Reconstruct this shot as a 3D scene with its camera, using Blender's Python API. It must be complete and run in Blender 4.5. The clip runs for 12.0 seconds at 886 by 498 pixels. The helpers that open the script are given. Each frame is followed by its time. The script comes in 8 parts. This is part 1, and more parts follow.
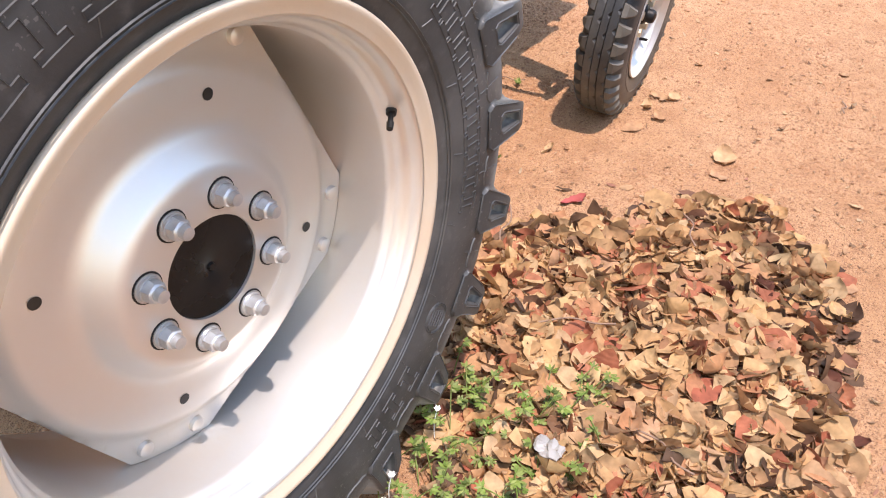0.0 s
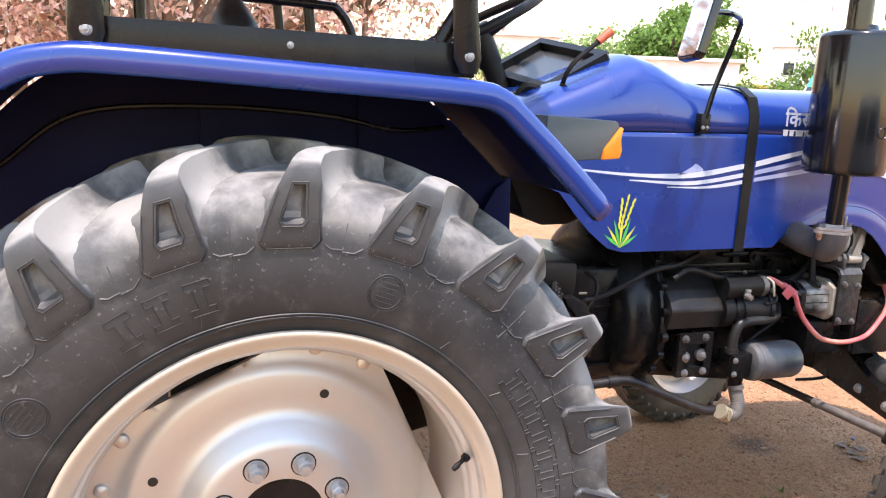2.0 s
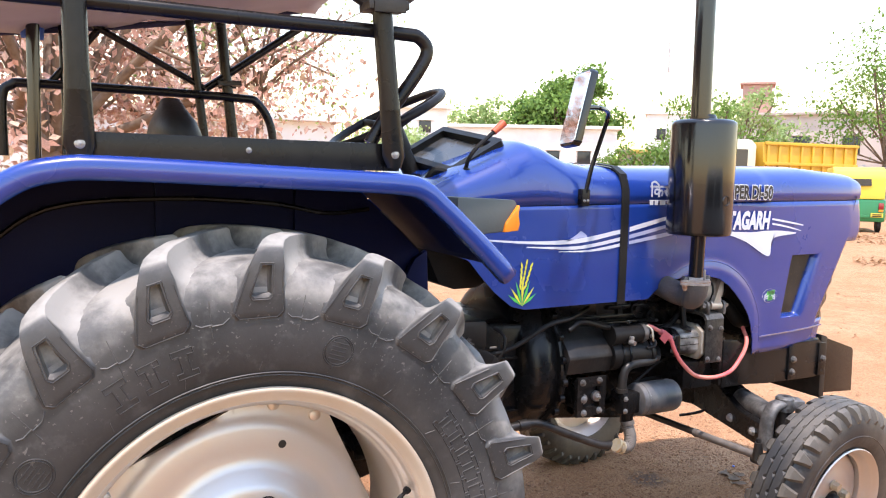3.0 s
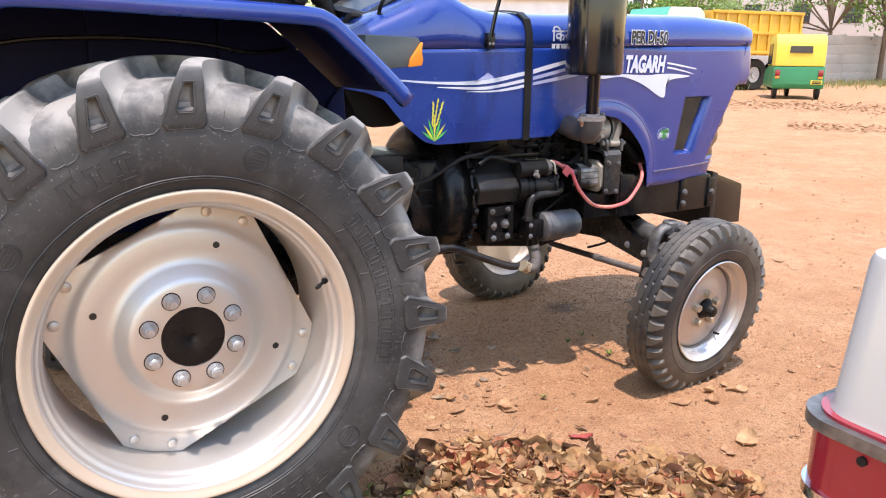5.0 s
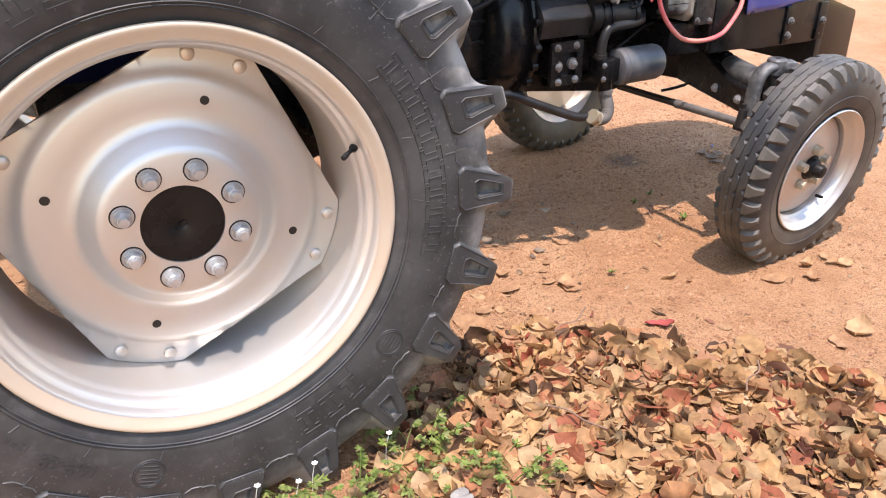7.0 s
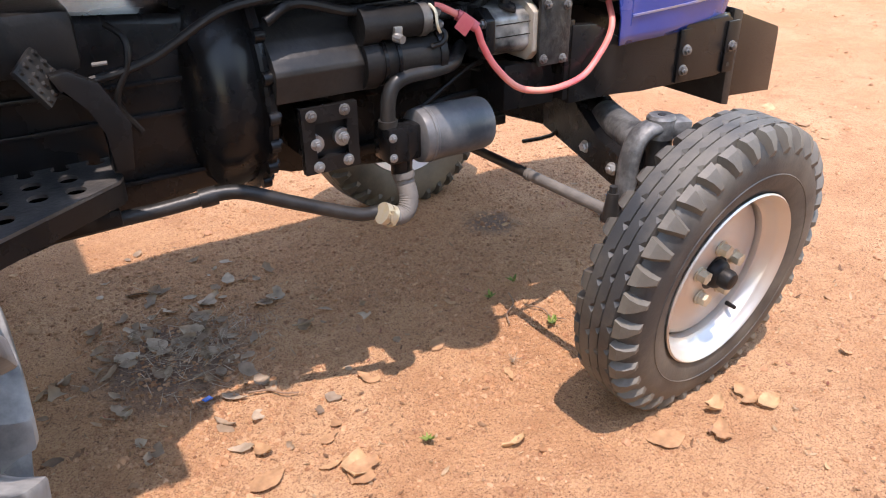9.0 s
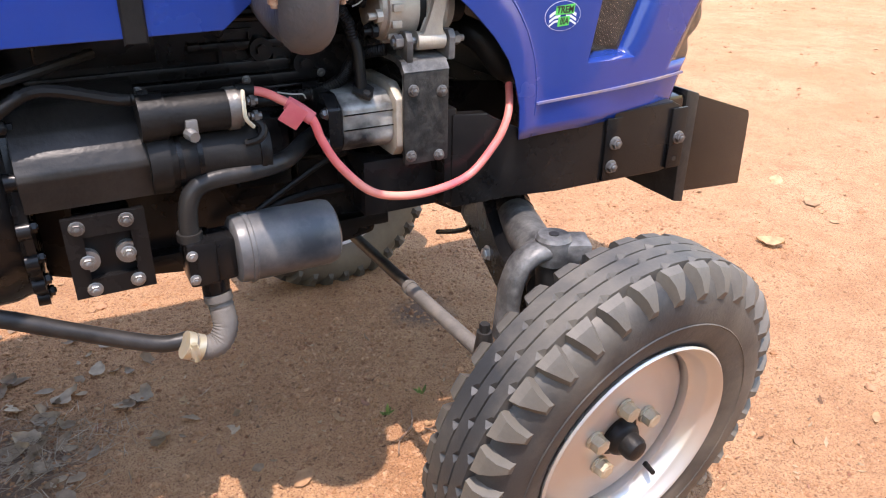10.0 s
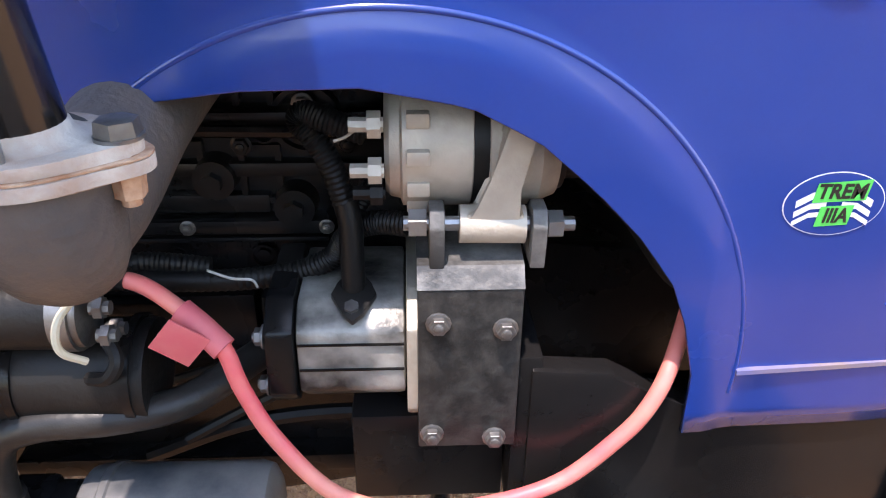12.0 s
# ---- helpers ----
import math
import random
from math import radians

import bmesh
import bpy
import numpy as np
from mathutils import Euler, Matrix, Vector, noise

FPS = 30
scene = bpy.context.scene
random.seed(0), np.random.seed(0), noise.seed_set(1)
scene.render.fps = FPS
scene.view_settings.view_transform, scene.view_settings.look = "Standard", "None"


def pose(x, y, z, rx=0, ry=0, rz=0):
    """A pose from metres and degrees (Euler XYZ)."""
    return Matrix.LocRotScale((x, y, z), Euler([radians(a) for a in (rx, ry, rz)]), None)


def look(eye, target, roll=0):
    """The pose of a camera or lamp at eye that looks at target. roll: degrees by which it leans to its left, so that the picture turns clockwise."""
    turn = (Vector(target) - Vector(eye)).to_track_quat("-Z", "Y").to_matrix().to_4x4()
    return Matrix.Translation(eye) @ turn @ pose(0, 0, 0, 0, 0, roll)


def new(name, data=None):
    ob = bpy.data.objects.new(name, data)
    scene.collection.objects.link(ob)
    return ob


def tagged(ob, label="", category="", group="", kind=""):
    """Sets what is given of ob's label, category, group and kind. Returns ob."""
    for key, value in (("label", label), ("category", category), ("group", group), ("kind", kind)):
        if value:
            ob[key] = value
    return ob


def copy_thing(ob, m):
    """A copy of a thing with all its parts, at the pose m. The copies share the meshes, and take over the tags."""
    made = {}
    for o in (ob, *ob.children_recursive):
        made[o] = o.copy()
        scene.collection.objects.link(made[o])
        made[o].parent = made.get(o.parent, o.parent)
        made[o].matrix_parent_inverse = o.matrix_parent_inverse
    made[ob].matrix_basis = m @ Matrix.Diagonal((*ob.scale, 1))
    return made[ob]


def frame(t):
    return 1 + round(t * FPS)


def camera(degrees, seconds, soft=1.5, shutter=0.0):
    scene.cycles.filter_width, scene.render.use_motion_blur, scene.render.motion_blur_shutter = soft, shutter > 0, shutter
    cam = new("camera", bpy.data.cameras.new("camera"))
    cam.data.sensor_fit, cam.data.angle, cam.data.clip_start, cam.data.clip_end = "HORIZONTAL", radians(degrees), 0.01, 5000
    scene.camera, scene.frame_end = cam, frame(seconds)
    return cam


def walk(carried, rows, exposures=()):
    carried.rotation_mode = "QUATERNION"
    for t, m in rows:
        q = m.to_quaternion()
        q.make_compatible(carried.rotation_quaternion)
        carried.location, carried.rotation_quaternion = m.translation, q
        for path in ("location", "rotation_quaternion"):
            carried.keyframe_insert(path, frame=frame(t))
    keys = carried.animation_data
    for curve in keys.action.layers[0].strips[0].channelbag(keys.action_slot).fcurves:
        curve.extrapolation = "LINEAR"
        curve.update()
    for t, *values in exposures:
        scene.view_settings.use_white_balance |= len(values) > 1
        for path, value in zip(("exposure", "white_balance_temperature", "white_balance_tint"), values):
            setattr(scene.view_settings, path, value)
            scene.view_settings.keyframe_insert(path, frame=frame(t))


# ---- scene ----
cam = camera(61.1, 12.0, soft=1.1)
PATH = [
    (0, (-0.482, -1.394, 1.27), (0.833, -0.522, 0.041), -0.2),
    (0.5, (-0.279, -1.51, 1.232), (0.897, -0.407, 0.049), 1.1),
    (1, (-0.148, -1.634, 1.251), (0.783, -0.188, 0.231), 1.7),
    (1.5, (-0.114, -1.797, 1.292), (0.545, -0.054, 0.563), 2.5),
    (2, (-0.156, -1.934, 1.368), (0.495, -0.083, 0.984), 2.9),
    (2.5, (-0.25, -2.045, 1.402), (0.558, -0.227, 1.193), 2.3),
    (2.7, (-0.292, -2.087, 1.408), (0.565, -0.29, 1.218), 1.9),
    (4.3, (-0.35, -2.477, 1.352), (0.649, -0.774, 1.034), 0.1),
    (4.5, (-0.352, -2.493, 1.336), (0.65, -0.801, 0.97), 0.1),
    (5, (-0.349, -2.486, 1.305), (0.634, -0.82, 0.798), 0.5),
    (5.5, (-0.334, -2.425, 1.297), (0.603, -0.774, 0.67), 0.7),
    (6, (-0.321, -2.294, 1.294), (0.553, -0.661, 0.54), 0.6),
    (6.5, (-0.297, -2.149, 1.263), (0.543, -0.546, 0.413), 0.2),
    (6.7, (-0.266, -2.102, 1.243), (0.573, -0.514, 0.363), -0.1),
    (8.3, (0.415, -1.667, 1.162), (1.321, -0.165, 0.2), -1.3),
    (8.5, (0.484, -1.593, 1.175), (1.406, -0.101, 0.215), -1.3),
    (9, (0.703, -1.474, 1.174), (1.645, 0.014, 0.226), -0.5),
    (9.5, (0.985, -1.41, 1.171), (1.908, 0.106, 0.248), 0.2),
    (10, (1.225, -1.332, 1.2), (2.081, 0.242, 0.311), 0.8),
    (10.5, (1.412, -1.184, 1.187), (2.157, 0.459, 0.323), 1.2),
    (11, (1.568, -1.0, 1.205), (2.154, 0.717, 0.365), 1.2),
    (11.5, (1.67, -0.852, 1.224), (2.034, 0.904, 0.338), 1.4),
    (12, (1.756, -0.706, 1.214), (1.847, 1.054, 0.269), 0.6),
]
# the camera opens up as dark things fill its view
EXPOSURES = [(t, stops, 6850, 22) for t, stops in ((0, 1.72), (0.5, 1.66), (1, 1.56), (2, 1.80), (2.7, 1.74), (4.5, 1.58), (6.5, 1.66), (8.5, 1.74), (9, 1.78), (10, 1.84), (11, 1.98), (11.5, 2.06), (12, 2.12))]
walk(cam, [(t, look(eye, target, roll)) for t, eye, target, roll in PATH], EXPOSURES)
# ---- world, sun, exposure ----
SUN = Vector((-0.10, -0.24, 1.0)).normalized()      # towards the sun
world = bpy.data.worlds.new("world")
scene.world = world
world.use_nodes = True
_n, _l = world.node_tree.nodes, world.node_tree.links
_sky = _n.new("ShaderNodeTexSky")
_sky.sky_type, _sky.sun_disc = "NISHITA", False
_sky.sun_elevation = math.asin(SUN.z)
_sky.sun_rotation = math.atan2(SUN.x, SUN.y)
_sky.dust_density, _sky.air_density, _sky.ozone_density = 0.4, 2.0, 1.6
_n["Background"].inputs[1].default_value = 0.14
_l.new(_sky.outputs[0], _n["Background"].inputs[0])
sun = new("sun", bpy.data.lights.new("sun", "SUN"))
sun.data.energy, sun.data.angle, sun.data.color = 2.0, radians(0.6), (1.0, 0.95, 0.88)
sun.matrix_world = look(SUN * 30, (0, 0, 0))


# ---- materials ----
def mat(name, base, rough=0.6, metal=0.0, second=None, scale=6.0, amount=0.5, grain=0.0, grain_scale=120.0,
        dust=None, dust_amount=0.0, dust_scale=3.0, spread=0.0, rough_var=0.1, coat=0.0, spec=0.5):
    """A surface with broad blotches (second), fine relief (grain) and patches of dust."""
    m = bpy.data.materials.new(name)
    m.use_nodes = True
    nt = m.node_tree
    N, L = nt.nodes, nt.links
    p = N["Principled BSDF"]
    tc = N.new("ShaderNodeTexCoord")
    big = N.new("ShaderNodeTexNoise")
    big.inputs["Scale"].default_value, big.inputs["Detail"].default_value = scale, 6
    L.new(tc.outputs["Object"], big.inputs["Vector"])
    ramp = N.new("ShaderNodeValToRGB")
    ramp.color_ramp.elements[0].position, ramp.color_ramp.elements[1].position = 0.35, 0.68
    L.new(big.outputs["Fac"], ramp.inputs[0])
    mix = N.new("ShaderNodeMixRGB")
    mix.inputs[1].default_value = (*base, 1)
    mix.inputs[2].default_value = (*(second or [c * 0.8 for c in base]), 1)
    k = N.new("ShaderNodeMath")
    k.operation, k.inputs[1].default_value = "MULTIPLY", amount
    L.new(ramp.outputs[0], k.inputs[0])
    L.new(k.outputs[0], mix.inputs[0])
    colour = mix.outputs[0]
    if spread:
        info = N.new("ShaderNodeObjectInfo")
        hsv = N.new("ShaderNodeHueSaturation")
        mr = N.new("ShaderNodeMapRange")
        mr.inputs[3].default_value, mr.inputs[4].default_value = 1 - spread, 1 + spread
        L.new(info.outputs["Random"], mr.inputs[0])
        L.new(mr.outputs[0], hsv.inputs["Value"])
        L.new(colour, hsv.inputs["Color"])
        colour = hsv.outputs[0]
    if dust:
        d = N.new("ShaderNodeTexNoise")
        d.inputs["Scale"].default_value, d.inputs["Detail"].default_value = dust_scale, 8
        d.inputs["Roughness"].default_value = 0.65
        L.new(tc.outputs["Object"], d.inputs["Vector"])
        dr = N.new("ShaderNodeValToRGB")
        dr.color_ramp.elements[0].position, dr.color_ramp.elements[1].position = 0.42, 0.72
        dr.color_ramp.elements[1].color = (dust_amount, dust_amount, dust_amount, 1)
        L.new(d.outputs["Fac"], dr.inputs[0])
        dm = N.new("ShaderNodeMixRGB")
        dm.inputs[2].default_value = (*dust, 1)
        L.new(dr.outputs[0], dm.inputs[0])
        L.new(colour, dm.inputs[1])
        colour = dm.outputs[0]
    L.new(colour, p.inputs["Base Color"])
    p.inputs["Metallic"].default_value = metal
    p.inputs["Coat Weight"].default_value = coat
    p.inputs["Coat Roughness"].default_value = 0.08
    p.inputs["Specular IOR Level"].default_value = spec
    rv = N.new("ShaderNodeMapRange")
    rv.inputs[3].default_value, rv.inputs[4].default_value = max(0.02, rough - rough_var), min(1, rough + rough_var)
    L.new(big.outputs["Fac"], rv.inputs[0])
    L.new(rv.outputs[0], p.inputs["Roughness"])
    if grain:
        g = N.new("ShaderNodeTexNoise")
        g.inputs["Scale"].default_value, g.inputs["Detail"].default_value = grain_scale, 5
        L.new(tc.outputs["Object"], g.inputs["Vector"])
        b = N.new("ShaderNodeBump")
        b.inputs["Strength"].default_value, b.inputs["Distance"].default_value = grain, 0.004
        L.new(g.outputs["Fac"], b.inputs["Height"])
        L.new(b.outputs[0], p.inputs["Normal"])
    return m


M_BLUE = mat("blue_paint", (0.004, 0.029, 0.20), 0.27, second=(0.005, 0.036, 0.235), scale=2.5, amount=0.6, coat=0.5,
             dust=(0.09, 0.12, 0.30), dust_amount=0.12, dust_scale=2.2, grain=0.02, grain_scale=30)
# blue for under the mudguards: shade put into the colour, with a little dirt
M_SHADEBLUE = mat("shaded_blue_paint", (0.002, 0.006, 0.052), 0.5, second=(0.002, 0.004, 0.034), scale=4, dust=(0.03, 0.03, 0.05), dust_amount=0.08, spec=0.15)
M_BLACK = mat("black_enamel", (0.0055, 0.0055, 0.006), 0.27, second=(0.010, 0.0095, 0.0095), scale=9, amount=0.7,
              dust=(0.06, 0.05, 0.045), dust_amount=0.12, dust_scale=7, grain=0.06, grain_scale=60, spec=0.24)
M_GLOSS = mat("glossy_black", (0.0045, 0.0045, 0.005), 0.18, second=(0.006, 0.006, 0.006), scale=5, coat=0.25,
              dust=(0.06, 0.05, 0.04), dust_amount=0.07, dust_scale=7, grain=0.03)
M_DULL = mat("dull_black", (0.007, 0.0068, 0.007), 0.46, second=(0.012, 0.0115, 0.011), scale=12, dust=(0.11, 0.09, 0.075), dust_amount=0.07, grain=0.2, spec=0.22)
M_GREASY = mat("worn_black_steel", (0.011, 0.0107, 0.0105), 0.40, second=(0.026, 0.024, 0.023), scale=18, amount=0.8,
               dust=(0.18, 0.15, 0.125), dust_amount=0.12, dust_scale=12, grain=0.3, grain_scale=60, spec=0.3)


def rubber(name, lo, hi, flecks):
    """Tyre rubber, dark on the sidewall, with dry pale dust towards the tread and specks of splashed mud."""
    m = bpy.data.materials.new(name)
    m.use_nodes = True
    N, L = m.node_tree.nodes, m.node_tree.links
    p = N["Principled BSDF"]
    tc = N.new("ShaderNodeTexCoord")

    def fbm(scale, detail=6):
        n = N.new("ShaderNodeTexNoise")
        n.inputs["Scale"].default_value, n.inputs["Detail"].default_value, n.inputs["Roughness"].default_value = scale, detail, 0.6
        L.new(tc.outputs["Object"], n.inputs["Vector"])
        return n.outputs["Fac"]

    def calc(op, a, b):
        k = N.new("ShaderNodeMath")
        k.operation = op
        for i, v in ((0, a), (1, b)):
            if isinstance(v, float):
                k.inputs[i].default_value = v
            else:
                L.new(v, k.inputs[i])
        return k.outputs[0]

    def span(v, a, b):
        r = N.new("ShaderNodeMapRange")
        r.interpolation_type = "SMOOTHSTEP"
        r.inputs[1].default_value, r.inputs[2].default_value = a, b
        L.new(v, r.inputs[0])
        return r.outputs[0]

    def mixed(fac, a, b):
        x = N.new("ShaderNodeMixRGB")
        L.new(fac, x.inputs[0])
        for i, c in ((1, a), (2, b)):
            if isinstance(c, tuple):
                x.inputs[i].default_value = (*c, 1)
            else:
                L.new(c, x.inputs[i])
        return x.outputs[0]

    sep = N.new("ShaderNodeSeparateXYZ")
    L.new(tc.outputs["Object"], sep.inputs[0])
    rad = calc("SQRT", calc("ADD", calc("MULTIPLY", sep.outputs[0], sep.outputs[0]), calc("MULTIPLY", sep.outputs[2], sep.outputs[2])), 0.0)
    c = mixed(span(fbm(7.0), 0.35, 0.7), (0.020, 0.021, 0.022), (0.036, 0.036, 0.037))
    c = mixed(calc("MULTIPLY", span(fbm(3.0), 0.40, 0.72), 0.20), c, (0.20, 0.195, 0.185))
    c = mixed(calc("MULTIPLY", span(fbm(26.0), 0.52, 0.70), 0.14), c, (0.20, 0.195, 0.19))
    dust = calc("MULTIPLY", span(calc("ADD", rad, calc("MULTIPLY", calc("SUBTRACT", fbm(9.0), 0.5), 0.10)), lo, hi), calc("ADD", 0.14, calc("MULTIPLY", span(fbm(6.5, 8), 0.38, 0.62), 0.80)))
    # the flat pads at the side stay dark
    side = calc("ABSOLUTE", sep.outputs[1], 0.0)
    dust = calc("MULTIPLY", dust, calc("ADD", 0.12, calc("MULTIPLY", span(side, 0.1955, 0.1860), 0.88)))
    c = mixed(dust, c, (0.30, 0.285, 0.26))
    if flecks:
        ring = calc("MULTIPLY", span(rad, 0.42, 0.50), span(rad, 0.575, 0.53))
        c = mixed(calc("MULTIPLY", calc("MULTIPLY", span(fbm(120.0, 2), 0.64, 0.68), ring), 0.22), c, (0.40, 0.38, 0.35))
    L.new(c, p.inputs["Base Color"])
    rr = N.new("ShaderNodeMapRange")
    rr.inputs[3].default_value, rr.inputs[4].default_value = 0.52, 0.88
    L.new(dust, rr.inputs[0])
    L.new(rr.outputs[0], p.inputs["Roughness"])
    b = N.new("ShaderNodeBump")
    b.inputs["Strength"].default_value, b.inputs["Distance"].default_value = 0.12, 0.004
    L.new(fbm(160.0, 4), b.inputs["Height"])
    L.new(b.outputs[0], p.inputs["Normal"])
    return m


M_RUBBER = rubber("tyre_rubber", 0.515, 0.585, True)
M_FRUBBER = mat("front_tyre_rubber", (0.024, 0.025, 0.026), 0.55, second=(0.048, 0.047, 0.045), scale=9, amount=0.8,
                dust=(0.32, 0.27, 0.20), dust_amount=0.50, dust_scale=2.4, grain=0.15, grain_scale=150, rough_var=0.12)
M_MARK = mat("moulded_rubber", (0.030, 0.030, 0.031), 0.55, second=(0.055, 0.055, 0.054), scale=30, spec=0.35)
M_RIM = mat("silver_rim_paint", (0.58, 0.57, 0.55), 0.43, metal=0.72, second=(0.62, 0.58, 0.53), scale=4, amount=0.6,
            dust=(0.60, 0.49, 0.38), dust_amount=0.42, dust_scale=3.0, grain=0.03)
M_LIP = mat("dusty_rim_lip_paint", (0.50, 0.42, 0.33), 0.55, metal=0.1, second=(0.46, 0.36, 0.27), scale=7, amount=0.7,
            dust=(0.52, 0.38, 0.25), dust_amount=0.5, dust_scale=6.0, grain=0.06)
M_ZINC = mat("bright_zinc", (0.50, 0.50, 0.50), 0.32, metal=0.6, second=(0.34, 0.33, 0.32), scale=50, amount=0.7, grain=0.15)
M_PALEBRASS = mat("pale_plated_steel", (0.56, 0.50, 0.38), 0.4, metal=0.45, second=(0.48, 0.40, 0.27), scale=60, amount=0.8, grain=0.2)
M_STEEL = mat("zinc_steel", (0.32, 0.32, 0.32), 0.36, metal=0.75, second=(0.24, 0.23, 0.22), scale=40, amount=0.8, grain=0.2)
M_DARKBOLT = mat("dark_bolt_steel", (0.20, 0.195, 0.19), 0.4, metal=0.7, second=(0.10, 0.09, 0.085), scale=60, amount=0.8, grain=0.2)
M_ALU = mat("cast_aluminium", (0.47, 0.43, 0.36), 0.5, metal=0.35, second=(0.27, 0.235, 0.20), scale=25, amount=0.8, grain=0.25,
            dust=(0.40, 0.32, 0.25), dust_amount=0.4, dust_scale=14)
M_CHIPPED = mat("chipped_black_over_alloy", (0.02, 0.02, 0.02), 0.4, second=(0.52, 0.50, 0.46), scale=16, amount=0.9, metal=0.3, grain=0.3)
M_PLATE = mat("worn_black_plate", (0.013, 0.013, 0.013), 0.36, second=(0.026, 0.025, 0.024), scale=20, amount=0.8,
              dust=(0.34, 0.32, 0.29), dust_amount=0.11, dust_scale=45, grain=0.35, grain_scale=90, spec=0.28)
M_SCUFF = mat("scuffed_dusty_steel", (0.030, 0.030, 0.030), 0.5, second=(0.095, 0.092, 0.088), scale=14, amount=0.9, metal=0.2,
              dust=(0.44, 0.43, 0.41), dust_amount=0.40, dust_scale=20, grain=0.4, grain_scale=90)
M_RUST = mat("rusty_grey_flange", (0.34, 0.30, 0.27), 0.75, second=(0.56, 0.51, 0.46), scale=26, amount=0.9, grain=0.6, grain_scale=80,
             dust=(0.30, 0.15, 0.085), dust_amount=0.55, dust_scale=34)
M_GASKET = mat("rust_brown_edge", (0.30, 0.14, 0.075), 0.85, second=(0.52, 0.36, 0.25), scale=90, amount=0.9, grain=0.6, grain_scale=120)
M_IRON = mat("grey_cast_iron", (0.050, 0.051, 0.056), 0.5, second=(0.12, 0.092, 0.076), scale=16, amount=0.7, grain=0.4, grain_scale=120)
M_RED = mat("red_cable", (0.68, 0.085, 0.11), 0.5, second=(0.72, 0.28, 0.20), scale=12, amount=0.9, grain=0.1)
M_TAG = mat("red_tape", (0.55, 0.10, 0.12), 0.6, second=(0.62, 0.17, 0.17), scale=60)
M_BRASS = mat("brass", (0.50, 0.42, 0.27), 0.4, metal=0.5, second=(0.48, 0.44, 0.36), scale=60, amount=0.8, grain=0.2)
M_WIRE = mat("pale_wire", (0.48, 0.46, 0.42), 0.5)
M_HOSE = mat("grey_hose", (0.105, 0.094, 0.084), 0.75, second=(0.19, 0.165, 0.14), scale=30, grain=0.3)
M_WHITE = mat("white_decal", (0.62, 0.64, 0.70), 0.35, second=(0.50, 0.53, 0.66), scale=6, amount=0.4)
M_GREYDECAL = mat("grey_decal", (0.36, 0.40, 0.60), 0.35, second=(0.30, 0.34, 0.55), scale=6, amount=0.5)
M_GREEN = mat("green_decal", (0.06, 0.50, 0.09), 0.35)
M_YELLOW = mat("yellow_decal", (0.68, 0.60, 0.05), 0.4, second=(0.55, 0.62, 0.06), scale=60, amount=0.9)
M_INK = mat("black_ink", (0.012, 0.012, 0.012), 0.4)
M_ORANGE = mat("orange_lens", (0.85, 0.24, 0.02), 0.25, second=(0.9, 0.32, 0.04), scale=20)
M_GREYPL = mat("grey_plastic", (0.07, 0.08, 0.075), 0.6, second=(0.09, 0.10, 0.095), scale=9, grain=0.1)
M_LINE = mat("seam_paint", (0.14, 0.14, 0.30), 0.5, second=(0.26, 0.18, 0.10), scale=25, amount=0.8)


def perforated(name, pitch, fill):
    """Black sheet with rows of small round holes, a little dusty."""
    m = mat(name, (0.012, 0.011, 0.011), 0.42, second=(0.05, 0.04, 0.034), scale=14, amount=0.8, metal=0.2)
    N, L = m.node_tree.nodes, m.node_tree.links
    tc, sep, mix = N.new("ShaderNodeTexCoord"), N.new("ShaderNodeSeparateXYZ"), N.new("ShaderNodeCombineXYZ")
    L.new(tc.outputs["Object"], sep.inputs[0])

    def calc(op, a, b):
        k = N.new("ShaderNodeMath")
        k.operation = op
        for i, v in ((0, a), (1, b)):
            if isinstance(v, float):
                k.inputs[i].default_value = v
            else:
                L.new(v, k.inputs[i])
        return k.outputs[0]

    along = calc("ADD", sep.outputs[0], sep.outputs[1])
    L.new(calc("ADD", along, sep.outputs[2]), mix.inputs[0])
    L.new(calc("SUBTRACT", along, sep.outputs[2]), mix.inputs[1])
    v = N.new("ShaderNodeTexVoronoi")
    v.voronoi_dimensions = "2D"
    v.inputs["Scale"].default_value, v.inputs["Randomness"].default_value = 1 / pitch, 0.0
    L.new(mix.outputs[0], v.inputs["Vector"])
    hole = calc("LESS_THAN", v.outputs["Distance"], fill)
    clear, both = N.new("ShaderNodeBsdfTransparent"), N.new("ShaderNodeMixShader")
    L.new(hole, both.inputs[0])
    L.new(N["Principled BSDF"].outputs[0], both.inputs[1])
    L.new(clear.outputs[0], both.inputs[2])
    L.new(both.outputs[0], N["Material Output"].inputs["Surface"])
    return m


M_MESH = perforated("perforated_black_sheet", 0.0062, 0.31)
M_CLOTH = mat("grey_canvas", (0.34, 0.33, 0.38), 0.9, second=(0.42, 0.41, 0.45), scale=3, amount=0.7, grain=0.2)
M_BLUECLOTH = mat("blue_cloth", (0.03, 0.09, 0.36), 0.85, second=(0.05, 0.13, 0.45), scale=20, grain=0.4)


